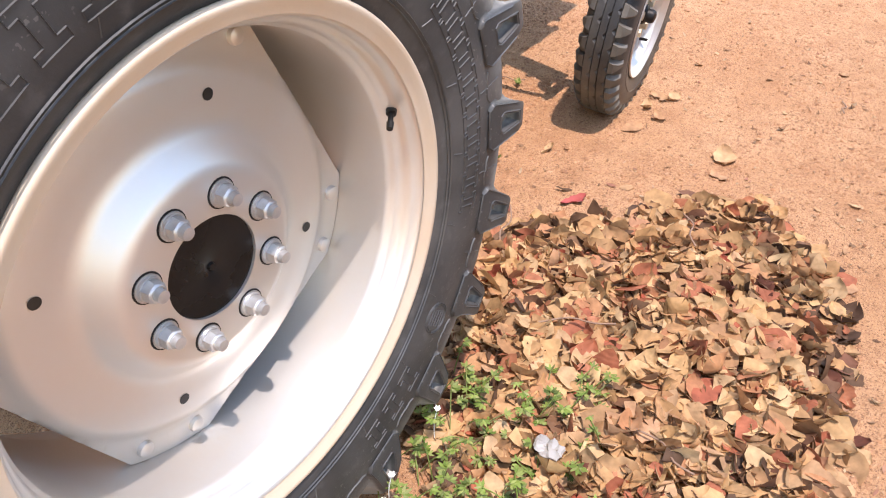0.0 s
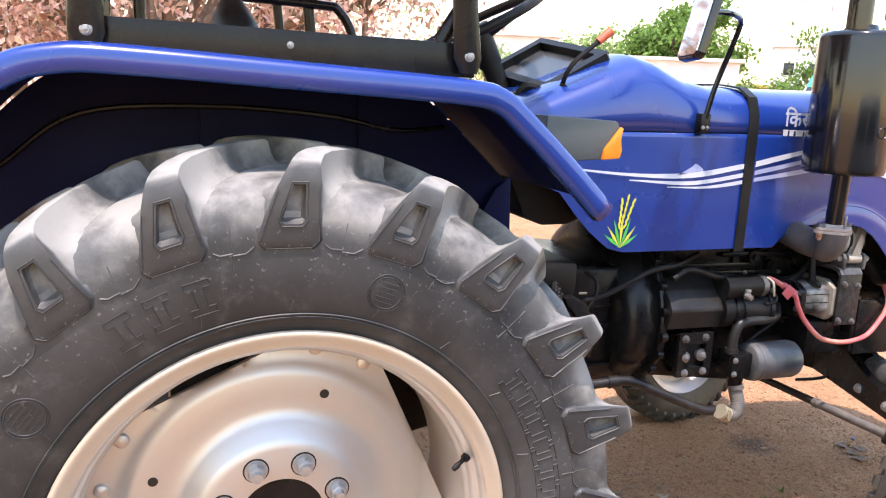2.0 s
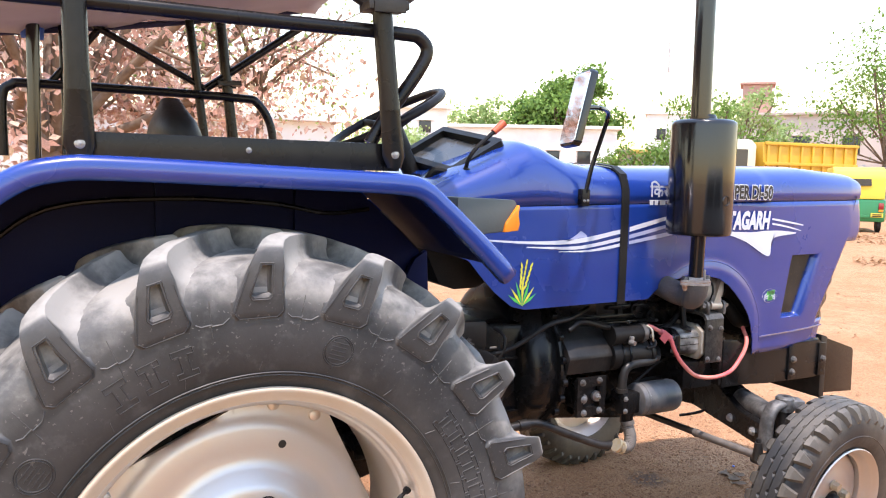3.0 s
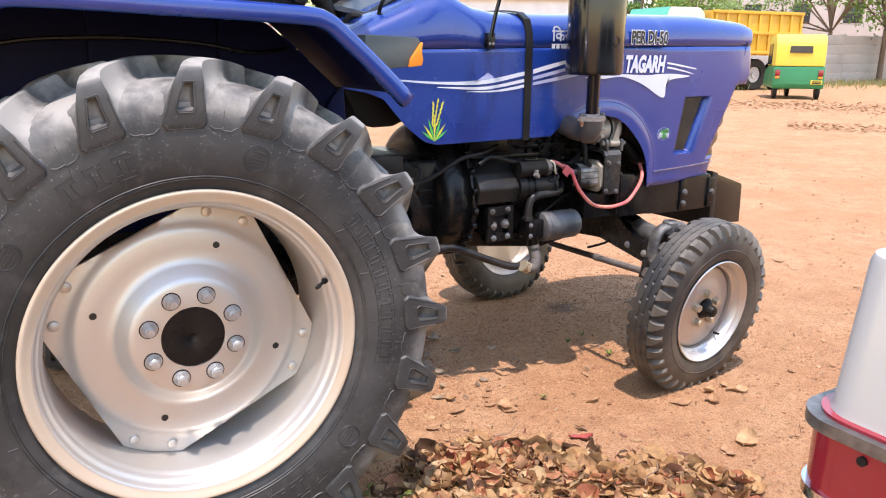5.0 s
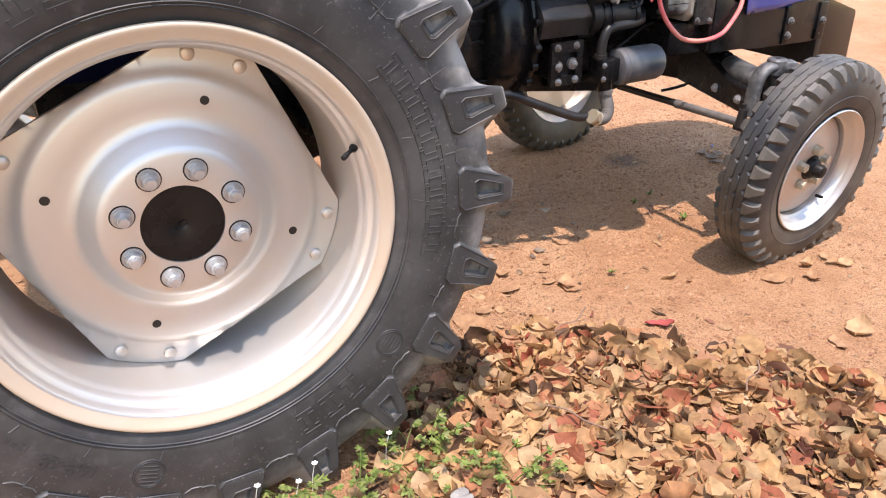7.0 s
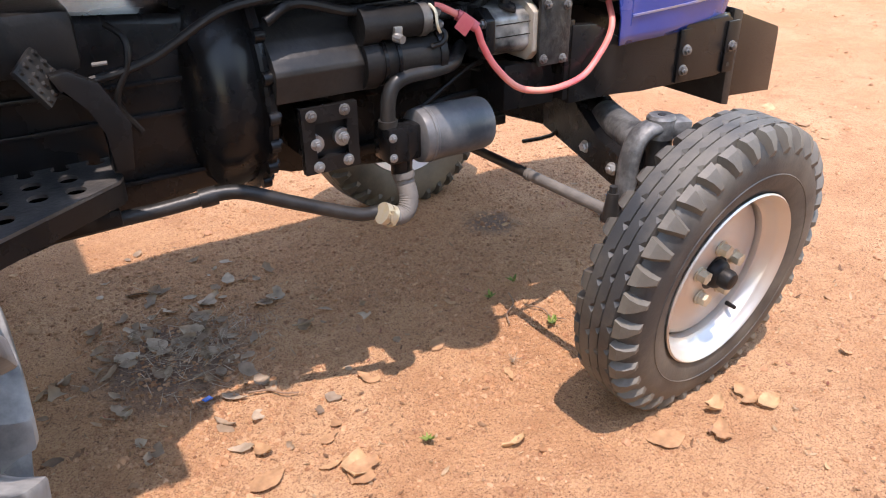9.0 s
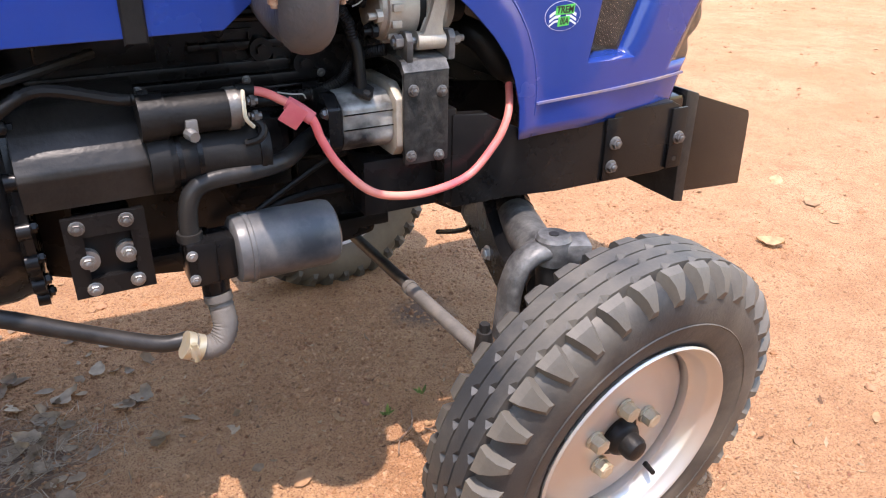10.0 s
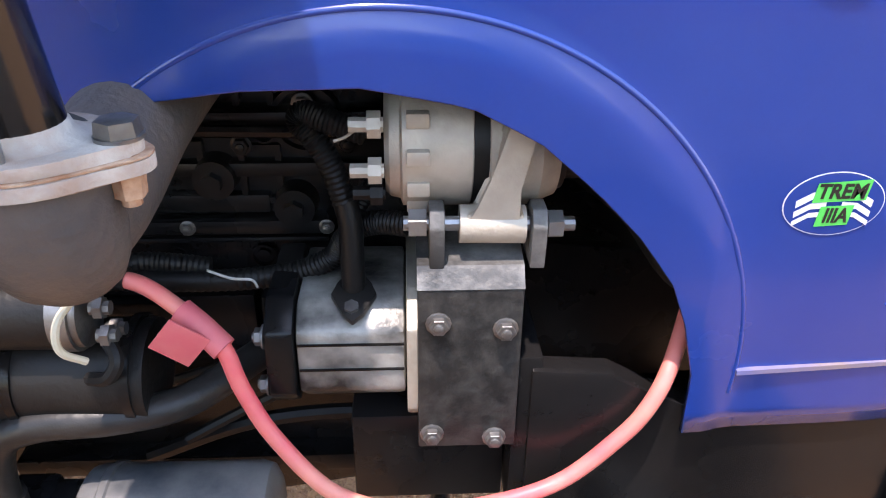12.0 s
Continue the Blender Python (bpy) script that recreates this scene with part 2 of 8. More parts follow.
def earth(name):
    """Red sandy earth: broad tints, dark patches, grains and a crumbly relief."""
    m = bpy.data.materials.new(name)
    m.use_nodes = True
    N, L = m.node_tree.nodes, m.node_tree.links
    p = N["Principled BSDF"]
    tc = N.new("ShaderNodeTexCoord")

    def fbm(scale, detail=6, rough=0.6):
        n = N.new("ShaderNodeTexNoise")
        n.inputs["Scale"].default_value, n.inputs["Detail"].default_value, n.inputs["Roughness"].default_value = scale, detail, rough
        L.new(tc.outputs["Object"], n.inputs["Vector"])
        return n.outputs["Fac"]

    def mixed(fac, lo, hi, a, b):
        mr = N.new("ShaderNodeMapRange")
        mr.inputs[1].default_value, mr.inputs[2].default_value = lo, hi
        L.new(fac, mr.inputs[0])
        mx = N.new("ShaderNodeMixRGB")
        L.new(mr.outputs[0], mx.inputs[0])
        for i, c in ((1, a), (2, b)):
            if isinstance(c, tuple):
                mx.inputs[i].default_value = (*c, 1)
            else:
                L.new(c, mx.inputs[i])
        return mx.outputs[0]

    c = mixed(fbm(1.3), 0.35, 0.65, (0.430, 0.225, 0.112), (0.510, 0.300, 0.165))
    c = mixed(fbm(6.0, 8, 0.7), 0.45, 0.75, c, (0.350, 0.172, 0.085))
    c = mixed(fbm(24, 6, 0.8), 0.55, 0.72, c, (0.320, 0.156, 0.082))
    c = mixed(fbm(60, 6, 0.8), 0.58, 0.66, c, (0.193, 0.091, 0.050))
    c = mixed(fbm(210, 3, 0.8), 0.55, 0.64, c, (0.19, 0.088, 0.050))
    c = mixed(fbm(150, 4, 0.8), 0.57, 0.62, c, (0.14, 0.066, 0.040))
    c = mixed(fbm(260, 3, 0.8), 0.60, 0.66, c, (0.56, 0.36, 0.22))
    # two dark grey-brown patches with ragged edges
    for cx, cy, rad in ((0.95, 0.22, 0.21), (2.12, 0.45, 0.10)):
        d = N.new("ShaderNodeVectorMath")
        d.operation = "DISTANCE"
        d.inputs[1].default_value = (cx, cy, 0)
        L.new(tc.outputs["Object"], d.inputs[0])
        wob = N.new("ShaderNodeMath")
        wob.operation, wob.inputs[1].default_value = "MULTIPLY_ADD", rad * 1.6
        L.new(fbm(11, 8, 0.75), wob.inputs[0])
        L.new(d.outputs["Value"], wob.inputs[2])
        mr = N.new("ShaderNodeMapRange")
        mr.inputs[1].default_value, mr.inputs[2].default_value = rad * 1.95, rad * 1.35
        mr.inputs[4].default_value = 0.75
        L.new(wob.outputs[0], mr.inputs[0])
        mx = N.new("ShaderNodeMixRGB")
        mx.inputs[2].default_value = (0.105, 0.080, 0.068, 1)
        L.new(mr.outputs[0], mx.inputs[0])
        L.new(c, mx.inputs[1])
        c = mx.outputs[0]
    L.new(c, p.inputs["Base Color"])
    p.inputs["Roughness"].default_value, p.inputs["Specular IOR Level"].default_value = 0.95, 0.15
    prev = None
    for sc, dist, st in ((9, 0.020, 0.5), (38, 0.014, 1.0), (110, 0.008, 1.0)):
        b = N.new("ShaderNodeBump")
        b.inputs["Strength"].default_value, b.inputs["Distance"].default_value = st, dist
        L.new(fbm(sc, 6, 0.65), b.inputs["Height"])
        if prev:
            L.new(prev, b.inputs["Normal"])
        prev = b.outputs[0]
    L.new(prev, p.inputs["Normal"])
    return m


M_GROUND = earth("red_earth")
M_CLOD = mat("earth_clods", (0.42, 0.23, 0.13), 0.95, second=(0.30, 0.15, 0.085), scale=5, amount=0.9, grain=0.5, grain_scale=200, spec=0.2)


def leaf_mat(name, colours, rough=0.75, back=0.25, veins=False):
    """Leaves: each one takes its own colour from the row given."""
    m = bpy.data.materials.new(name)
    m.use_nodes = True
    N, L = m.node_tree.nodes, m.node_tree.links
    p = N["Principled BSDF"]
    g = N.new("ShaderNodeNewGeometry")
    r = N.new("ShaderNodeValToRGB")
    e = r.color_ramp.elements
    while len(e) < len(colours):
        e.new(0.5)
    for i, c in enumerate(colours):
        e[i].position, e[i].color = i / (len(colours) - 1), (*c, 1)
    L.new(g.outputs["Random Per Island"], r.inputs[0])
    n = N.new("ShaderNodeTexNoise")
    n.inputs["Scale"].default_value, n.inputs["Detail"].default_value = 45, 5
    tc = N.new("ShaderNodeTexCoord")
    L.new(tc.outputs["Object"], n.inputs["Vector"])
    h = N.new("ShaderNodeHueSaturation")
    mr = N.new("ShaderNodeMapRange")
    mr.inputs[1].default_value, mr.inputs[2].default_value, mr.inputs[3].default_value, mr.inputs[4].default_value = 0.3, 0.7, 0.72, 1.2
    L.new(n.outputs["Fac"], mr.inputs[0])
    L.new(mr.outputs[0], h.inputs["Value"])
    L.new(r.outputs[0], h.inputs["Color"])
    L.new(h.outputs[0], p.inputs["Base Color"])
    if veins:
        w = N.new("ShaderNodeTexWave")
        w.bands_direction = "X"
        w.inputs["Scale"].default_value, w.inputs["Distortion"].default_value = 1.1, 3.0
        L.new(tc.outputs["UV"], w.inputs["Vector"])
        bp = N.new("ShaderNodeBump")
        bp.inputs["Strength"].default_value, bp.inputs["Distance"].default_value = 0.22, 0.002
        L.new(w.outputs["Fac"], bp.inputs["Height"])
        L.new(bp.outputs[0], p.inputs["Normal"])
    p.inputs["Roughness"].default_value = rough
    p.inputs["Specular IOR Level"].default_value = 0.3
    t = N.new("ShaderNodeBsdfTranslucent")
    L.new(h.outputs[0], t.inputs["Color"])
    mx = N.new("ShaderNodeMixShader")
    mx.inputs[0].default_value = back
    L.new(p.outputs[0], mx.inputs[1])
    L.new(t.outputs[0], mx.inputs[2])
    L.new(mx.outputs[0], N["Material Output"].inputs["Surface"])
    return m


M_DRYLEAF = leaf_mat("dry_leaves", [(0.542, 0.336, 0.152), (0.430, 0.238, 0.104), (0.576, 0.385, 0.192), (0.275, 0.131, 0.060), (0.559, 0.361, 0.168), (0.310, 0.070, 0.040), (0.499, 0.295, 0.136), (0.361, 0.189, 0.088), (0.585, 0.402, 0.216), (0.146, 0.066, 0.032), (0.516, 0.312, 0.144), (0.344, 0.107, 0.056), (0.576, 0.394, 0.216)], veins=True)
M_TANLEAF = leaf_mat("pale_fallen_leaves", [(0.45, 0.27, 0.14), (0.38, 0.21, 0.11), (0.50, 0.32, 0.17), (0.31, 0.16, 0.08)], veins=True, back=0.15)
# lower leaves of the heap: the shade of the gaps is in their colour
M_GAPLEAF = leaf_mat("rotting_leaves", [(0.10, 0.055, 0.032), (0.16, 0.085, 0.045), (0.06, 0.034, 0.022), (0.20, 0.11, 0.06), (0.14, 0.045, 0.03)])
M_GREYLEAF = leaf_mat("grey_dry_leaves", [(0.40, 0.30, 0.21), (0.25, 0.17, 0.11), (0.48, 0.38, 0.28), (0.15, 0.10, 0.07)])
M_WEED = leaf_mat("green_weeds", [(0.11, 0.17, 0.03), (0.17, 0.24, 0.045), (0.27, 0.31, 0.09), (0.09, 0.13, 0.03), (0.32, 0.33, 0.13)], back=0.3)
M_CRUMB = leaf_mat("loose_clods", [(0.38, 0.198, 0.100), (0.33, 0.164, 0.082), (0.45, 0.26, 0.145), (0.24, 0.112, 0.058), (0.42, 0.228, 0.122), (0.46, 0.27, 0.155)], rough=0.95, back=0.0)
M_SCRAP = leaf_mat("brown_leaf_scraps", [(0.20, 0.10, 0.055), (0.34, 0.20, 0.11), (0.14, 0.07, 0.04), (0.50, 0.36, 0.22), (0.26, 0.09, 0.06)])
M_FOLIAGE = leaf_mat("tree_leaves", [(0.12, 0.22, 0.05), (0.17, 0.29, 0.06), (0.22, 0.34, 0.08), (0.10, 0.18, 0.05)], back=0.35)
M_PALE = leaf_mat("pale_green_leaves", [(0.30, 0.42, 0.15), (0.36, 0.46, 0.19), (0.24, 0.36, 0.11)], back=0.4)
M_PINKLEAF = leaf_mat("withered_pinkish_leaves", [(0.56, 0.35, 0.28), (0.64, 0.42, 0.36), (0.44, 0.24, 0.17), (0.68, 0.50, 0.42), (0.52, 0.38, 0.24)], back=0.4)
M_BARK = mat("bark", (0.14, 0.095, 0.065), 0.95, second=(0.22, 0.16, 0.12), scale=9, amount=0.8, grain=0.8, grain_scale=40)
M_TWIG = mat("dry_twig", (0.20, 0.12, 0.08), 0.9, second=(0.30, 0.20, 0.13), scale=20)


# ---- mesh helpers ----
def part(name, bm, material, parent=None, label="", smooth=35):
    me = bpy.data.meshes.new(name)
    bmesh.ops.recalc_face_normals(bm, faces=bm.faces)
    bm.to_mesh(me)
    bm.free()
    if material:
        me.materials.append(material)
    if smooth:
        for f in me.polygons:
            f.use_smooth = True
        me.set_sharp_from_angle(angle=radians(smooth))
    ob = new(name, me)
    if parent:
        ob.parent = parent
    if label:
        ob["label"] = label
    return ob


def thing(name, label, category, group="", at=(0, 0, 0)):
    e = new(name)
    e.location = at
    return tagged(e, label, category, group)


def box(bm, lo, hi, bevel=0.0, turn=None, about=None):
    v = bmesh.ops.create_cube(bm, size=1.0)["verts"]
    c, s = (Vector(lo) + Vector(hi)) / 2, Vector(hi) - Vector(lo)
    for q in v:
        q.co = Vector((q.co.x * s.x, q.co.y * s.y, q.co.z * s.z)) + c
    if bevel:
        e = list({e for q in v for e in q.link_edges})
        r = bmesh.ops.bevel(bm, geom=e, offset=bevel, segments=2, profile=0.6, affect="EDGES")
        v = list({q for f in r["faces"] for q in f.verts} | {q for q in v if q.is_valid})
    if turn:
        bmesh.ops.rotate(bm, verts=v, cent=about or c, matrix=Euler([radians(a) for a in turn]).to_matrix())
    return v


def cyl(bm, a, b, r0, r1=None, seg=20, caps=True):
    a, b = Vector(a), Vector(b)
    d = b - a
    m = Matrix.Translation((a + b) / 2) @ d.to_track_quat("Z", "Y").to_matrix().to_4x4()
    return bmesh.ops.create_cone(bm, cap_ends=caps, segments=seg, radius1=r0, radius2=r0 if r1 is None else r1, depth=d.length, matrix=m)["verts"]


def smooth_path(pts, n=6):
    """Catmull-Rom through the points."""
    P = [Vector(p) for p in pts]
    P = [P[0] * 2 - P[1]] + P + [P[-1] * 2 - P[-2]]
    out = []
    for i in range(1, len(P) - 2):
        a, b, c, d = P[i - 1:i + 3]
        for k in range(n):
            t = k / n
            out.append(0.5 * (2 * b + (c - a) * t + (2 * a - 5 * b + 4 * c - d) * t * t + (3 * b - a - 3 * c + d) * t ** 3))
    return out + [P[-2]]


def tube(bm, pts, r, seg=10, n=6, ribs=0.0):
    """A round tube along a smoothed path; ribs: how far every second ring swells."""
    path = smooth_path(pts, n) if n else [Vector(p) for p in pts]
    rings, up = [], Vector((0.13, 0.21, 1)).normalized()
    for i, p in enumerate(path):
        d = (path[min(i + 1, len(path) - 1)] - path[max(i - 1, 0)]).normalized()
        x = (up - d * up.dot(d)).normalized()
        up = x
        y = d.cross(x)
        rr = r + (ribs if i % 2 else 0)
        rings.append([bm.verts.new(p + (x * math.cos(a) + y * math.sin(a)) * rr) for a in (math.tau * k / seg for k in range(seg))])
    for A, B in zip(rings, rings[1:]):
        for k in range(seg):
            bm.faces.new((A[k], A[(k + 1) % seg], B[(k + 1) % seg], B[k]))
    bm.faces.new(rings[0][::-1])
    bm.faces.new(rings[-1])


def revolve(bm, prof, seg=96, closed=False):
    """prof: (radius, y) pairs, turned about the y axis."""
    rings = []
    for k in range(seg):
        a = math.tau * k / seg
        rings.append([bm.verts.new((r * math.cos(a), y, r * math.sin(a))) for r, y in prof])
    n = len(prof)
    for k in range(seg):
        A, B = rings[k], rings[(k + 1) % seg]
        for i in range(n if closed else n - 1):
            j = (i + 1) % n
            bm.faces.new((A[i], A[j], B[j], B[i]))
    bmesh.ops.remove_doubles(bm, verts=bm.verts, dist=1e-5)


def prism(bm, outline, y0, y1, plane="xz", bevel=0.0):
    """An outline of (x, z) pairs given depth from y0 to y1."""
    put = {"xz": lambda a, b, c: (a, c, b), "xy": lambda a, b, c: (a, b, c), "yz": lambda a, b, c: (c, a, b)}[plane]
    A = [bm.verts.new(put(a, b, y0)) for a, b in outline]
    B = [bm.verts.new(put(a, b, y1)) for a, b in outline]
    fs = [bm.faces.new(A), bm.faces.new(B[::-1])]
    n = len(A)
    for i in range(n):
        fs.append(bm.faces.new((A[i], B[i], B[(i + 1) % n], A[(i + 1) % n])))
    if bevel:
        es = list({e for f in fs for e in f.edges})
        bmesh.ops.bevel(bm, geom=es, offset=bevel, segments=2, profile=0.6, affect="EDGES")
    return fs


def bolt(bm, at, r=0.010, out=(0, -1, 0), washer=True):
    """A hexagon head on a washer, sticking out along a direction."""
    m = Matrix.Translation(at) @ Vector(out).to_track_quat("Z", "Y").to_matrix().to_4x4()
    hexa = lambda a: math.cos(math.pi / 6) / math.cos(a % (math.pi / 3) - math.pi / 6)
    rings = []
    for rad, z, six in ((1.32, 0.0, 0), (1.32, 0.20, 0), (1.26, 0.24, 0), (1.0, 0.27, 1), (1.0, 0.92, 1), (0.93, 1.0, 1), (0.55, 1.01, 0), (0.52, 1.22, 0), (0.42, 1.28, 0)):
        rings.append([bm.verts.new(m @ Vector((r * rad * (hexa(a) if six else 1) * math.cos(a), r * rad * (hexa(a) if six else 1) * math.sin(a), r * z))) for a in (math.tau * k / 12 for k in range(12))])
    for A, B in zip(rings, rings[1:]):
        for k in range(12):
            bm.faces.new((A[k], A[(k + 1) % 12], B[(k + 1) % 12], B[k]))
    bm.faces.new(rings[-1])
    bm.faces.new(rings[0][::-1])


def nb():
    return bmesh.new()


# ---- ground ----
def ground_height(x, y):
    h = 0.018 * noise.noise((x * 0.5, y * 0.5, 3.0)) + 0.007 * noise.noise((x * 2.3, y * 2.3, 7.0)) + 0.003 * noise.noise((x * 8, y * 8, 1.0)) + 0.0022 * noise.noise((x * 19, y * 19, 2.0))
    return h


def lines(lo, hi, fine_lo, fine_hi, step):
    v = list(np.arange(fine_lo, fine_hi, step))
    d, p = step, fine_hi
    while p < hi:
        v.append(p)
        d *= 1.35
        p += d
    v.append(hi)
    d, p = step, fine_lo
    while p > lo:
        d *= 1.35
        p -= d
        v.append(max(p, lo))
    return sorted(v)


gx, gy = lines(-400, 900, -0.8, 4.2, 0.02), lines(-400, 900, -2.6, 2.6, 0.02)
bm = nb()
grid = [[bm.verts.new((x, y, ground_height(x, y) if abs(x) < 30 and abs(y) < 30 else 0)) for y in gy] for x in gx]
for A, B in zip(grid, grid[1:]):
    for j in range(len(gy) - 1):
        bm.faces.new((A[j], B[j], B[j + 1], A[j + 1]))
ground = tagged(part("ground", bm, M_GROUND, smooth=80), "bare reddish sandy earth with small clods and grit", "ground", kind="structure")

# ---- tractor ----
CY = 0.15                                  # the tractor's middle line
tractor = thing("tractor", "blue farm tractor with silver rims, parked on red earth", "tractor")


def letters(text, size, put, material, parent, name="lettering", bold=0.0, font_scale=1.0, label=""):
    """Flat letters of the built-in font, laid on a surface: put(u, v) gives the place of a point of the text."""
    cu = bpy.data.curves.new("t", "FONT")
    cu.body, cu.size, cu.align_x, cu.offset = text, size, "CENTER", bold
    cu.resolution_u = 3
    tmp = new("t", cu)
    me = tmp.to_mesh()
    bm = nb()
    vs = [bm.verts.new(put(v.co.x * font_scale, v.co.y)) for v in me.vertices]
    for f in me.polygons:
        try:
            bm.faces.new([vs[i] for i in f.vertices])
        except ValueError:
            pass
    tmp.to_mesh_clear()
    bpy.data.objects.remove(tmp)
    bpy.data.curves.remove(cu)
    return part(name, bm, material, parent, label, smooth=0)


# -- rear wheel, about the origin, outer side towards -y --
HUB_R = Vector((0, -0.635, 0.63))
LUGS, TYRE_R, LUG_PHASE = 20, 0.664, 73.0


def tyre_profile():
    """Section from the outer bead over the crown to the inner bead: (radius, y from the middle)."""
    s = [(0.366, -0.150), (0.372, -0.160), (0.380, -0.171), (0.398, -0.180), (0.43, -0.189), (0.475, -0.194), (0.510, -0.1925), (0.540, -0.1905), (0.566, -0.1865), (0.586, -0.178), (0.600, -0.162), (0.610, -0.138),
         (0.616, -0.108), (0.619, -0.07), (0.621, 0.0)]
    return s + [(r, -y) for r, y in s[-2::-1]]


def polar(r, t, a, y):
    an = a + t / r
    return (r * math.cos(an), y, r * math.sin(an))


def rear_lug(side):
    """One bar of the tread: a pad with a pocket on the sidewall, then a bar slanting over the crown to the middle, its flanks swept out into the carcass."""
    bm = nb()
    V = lambda r, t, a, y: bm.verts.new(polar(r, t, a, y * side))
    # top (radius, y), turn, half width, foot (radius, y), width of the flank, half width of the pocket
    st = [(0.5150, -0.1948, 0.0, 0.0350, 0.5120, -0.1922, 0.004, 0.0), (0.5185, -0.1964, 0.0, 0.0385, 0.5165, -0.1922, 0.005, 0.0), (0.5270, -0.1976, -0.002, 0.0455, 0.5260, -0.1912, 0.006, 0.0),
          (0.5480, -0.1990, -0.007, 0.0415, 0.5460, -0.1898, 0.010, 0.0), (0.5510, -0.1992, -0.008, 0.0409, 0.5490, -0.1896, 0.011, 0.0120), (0.5570, -0.1996, -0.010, 0.0398, 0.5540, -0.1890, 0.013, 0.0180),
          (0.5800, -0.2008, -0.016, 0.0355, 0.5740, -0.1862, 0.020, 0.0140), (0.6020, -0.2012, -0.023, 0.0318, 0.5880, -0.1815, 0.027, 0.0105), (0.6100, -0.2008, -0.026, 0.0305, 0.5930, -0.1785, 0.030, 0.0085),
          (0.6140, -0.2005, -0.028, 0.0300, 0.5960, -0.1765, 0.031, 0.0), (0.6320, -0.1975, -0.034, 0.0250, 0.6030, -0.1695, 0.036, 0.0), (0.6400, -0.1935, -0.038, 0.0230, 0.6065, -0.1650, 0.038, 0.0),
          (0.6480, -0.1840, -0.045, 0.0215, 0.6060, -0.1610, 0.046, 0.0), (0.6550, -0.1700, -0.056, 0.0205, 0.6095, -0.1530, 0.046, 0.0), (0.6600, -0.1450, -0.080, 0.0200, 0.6150, -0.1360, 0.043, 0.0),
          (0.6630, -0.1080, -0.122, 0.0205, 0.6185, -0.1060, 0.040, 0.0), (TYRE_R, -0.0500, -0.195, 0.0210, 0.6220, -0.0500, 0.032, 0.0), (TYRE_R, 0.0040, -0.262, 0.0210, 0.6235, 0.0040, 0.030, 0.0), (0.6600, 0.0100, -0.270, 0.0210, 0.6240, 0.0180, 0.030, 0.0)]
    rows, pocket = [], []
    for i, (r, y, a, w, rb, yb, k, pw) in enumerate(st):
        deep = min(1, max(0, (i - 3) / 3))
        rb, yb = rb - 0.007 * deep, yb + 0.005 * deep * (y < -0.05)
        lift = lambda f: (rb + (r - rb) * f, yb + (y - yb) * f)
        row = []
        for sg in (-1, 1):
            half = [(w + k, 0.0), (w + k * 0.62, 0.07), (w + k * 0.34, 0.24), (w + k * 0.15, 0.52), (w + k * 0.05, 0.84), (w, 0.97)]
            pts = [(sg * t, *lift(f)) for t, f in half] + [(sg * (w - 0.004), r, y), (sg * (pw or w * 0.35), r, y)]
            row += [V(rr, t, a, yy) for t, rr, yy in (pts if sg < 0 else pts[::-1])]
        rows.append(row)
        pocket.append(pw > 0)
    n = len(rows[0])
    for i, (A, B) in enumerate(zip(rows, rows[1:])):
        for q in range(n - 1):
            if q == 7 and pocket[i] and pocket[i + 1]:
                continue
            bm.faces.new((A[q], A[q + 1], B[q + 1], B[q]))
    bm.faces.new(rows[-1])
    # pocket: sides sink to a smaller floor
    ids = [i for i, v in enumerate(pocket) if v]
    rim = [rows[i][7] for i in ids] + [rows[i][8] for i in ids[::-1]]
    sunk = []
    for m, i in enumerate(ids + ids[::-1]):
        r, y, a, w, rb, yb, k, pw = st[i]
        u = (i - ids[0]) / (ids[-1] - ids[0])
        sunk.append(V(r + 0.006 - 0.010 * u, (-1 if m < len(ids) else 1) * pw * 0.70, a, -0.1895 + 0.012 * u))
    for m in range(len(rim)):
        o = (m + 1) % len(rim)
        bm.faces.new((rim[m], rim[o], sunk[o], sunk[m]))
    h = len(ids)
    for m in range(h - 1):
        bm.faces.new((sunk[m], sunk[m + 1], sunk[2 * h - 2 - m], sunk[2 * h - 1 - m]))
    # thin moulded lines round the pocket and along the foot of the pad
    for line in ([(i, 1.0, 0.0035) for i in ids] + [(i, -1.0, 0.0035) for i in ids[::-1]] + [(ids[0], 1.0, 0.0035)], [(i, 9.0, 0.0) for i in (7, 5, 2, 1, 0)] + [(i, -9.0, 0.0) for i in (0, 1, 2, 5, 7)]):
        P = []
        for i, sg, off in line:
            r, y, a, w, rb, yb, k, pw = st[i]
            t = (pw + off) * sg if abs(sg) == 1 else math.copysign(w - 0.0015, sg)
            P.append((r + (off * (-1 if i == ids[0] else 1) if i in (ids[0], ids[-1]) and off else 0), t, a, y))
        tri = []
        for m, (r, t, a, y) in enumerate(P):
            r0, t0 = P[max(m - 1, 0)][:2]
            r1, t1 = P[min(m + 1, len(P) - 1)][:2]
            d = math.hypot(r1 - r0, t1 - t0) or 1
            nr, nt = -(t1 - t0) / d * 0.0013, (r1 - r0) / d * 0.0013
            tri.append((V(r - nr, t - nt, a, y + 0.0004), V(r, t, a, y - 0.0016), V(r + nr, t + nt, a, y + 0.0004)))
        for A, B in zip(tri, tri[1:]):
            bm.faces.new((A[0], A[1], B[1], B[0]))
            bm.faces.new((A[1], A[2], B[2], B[1]))
    return bm


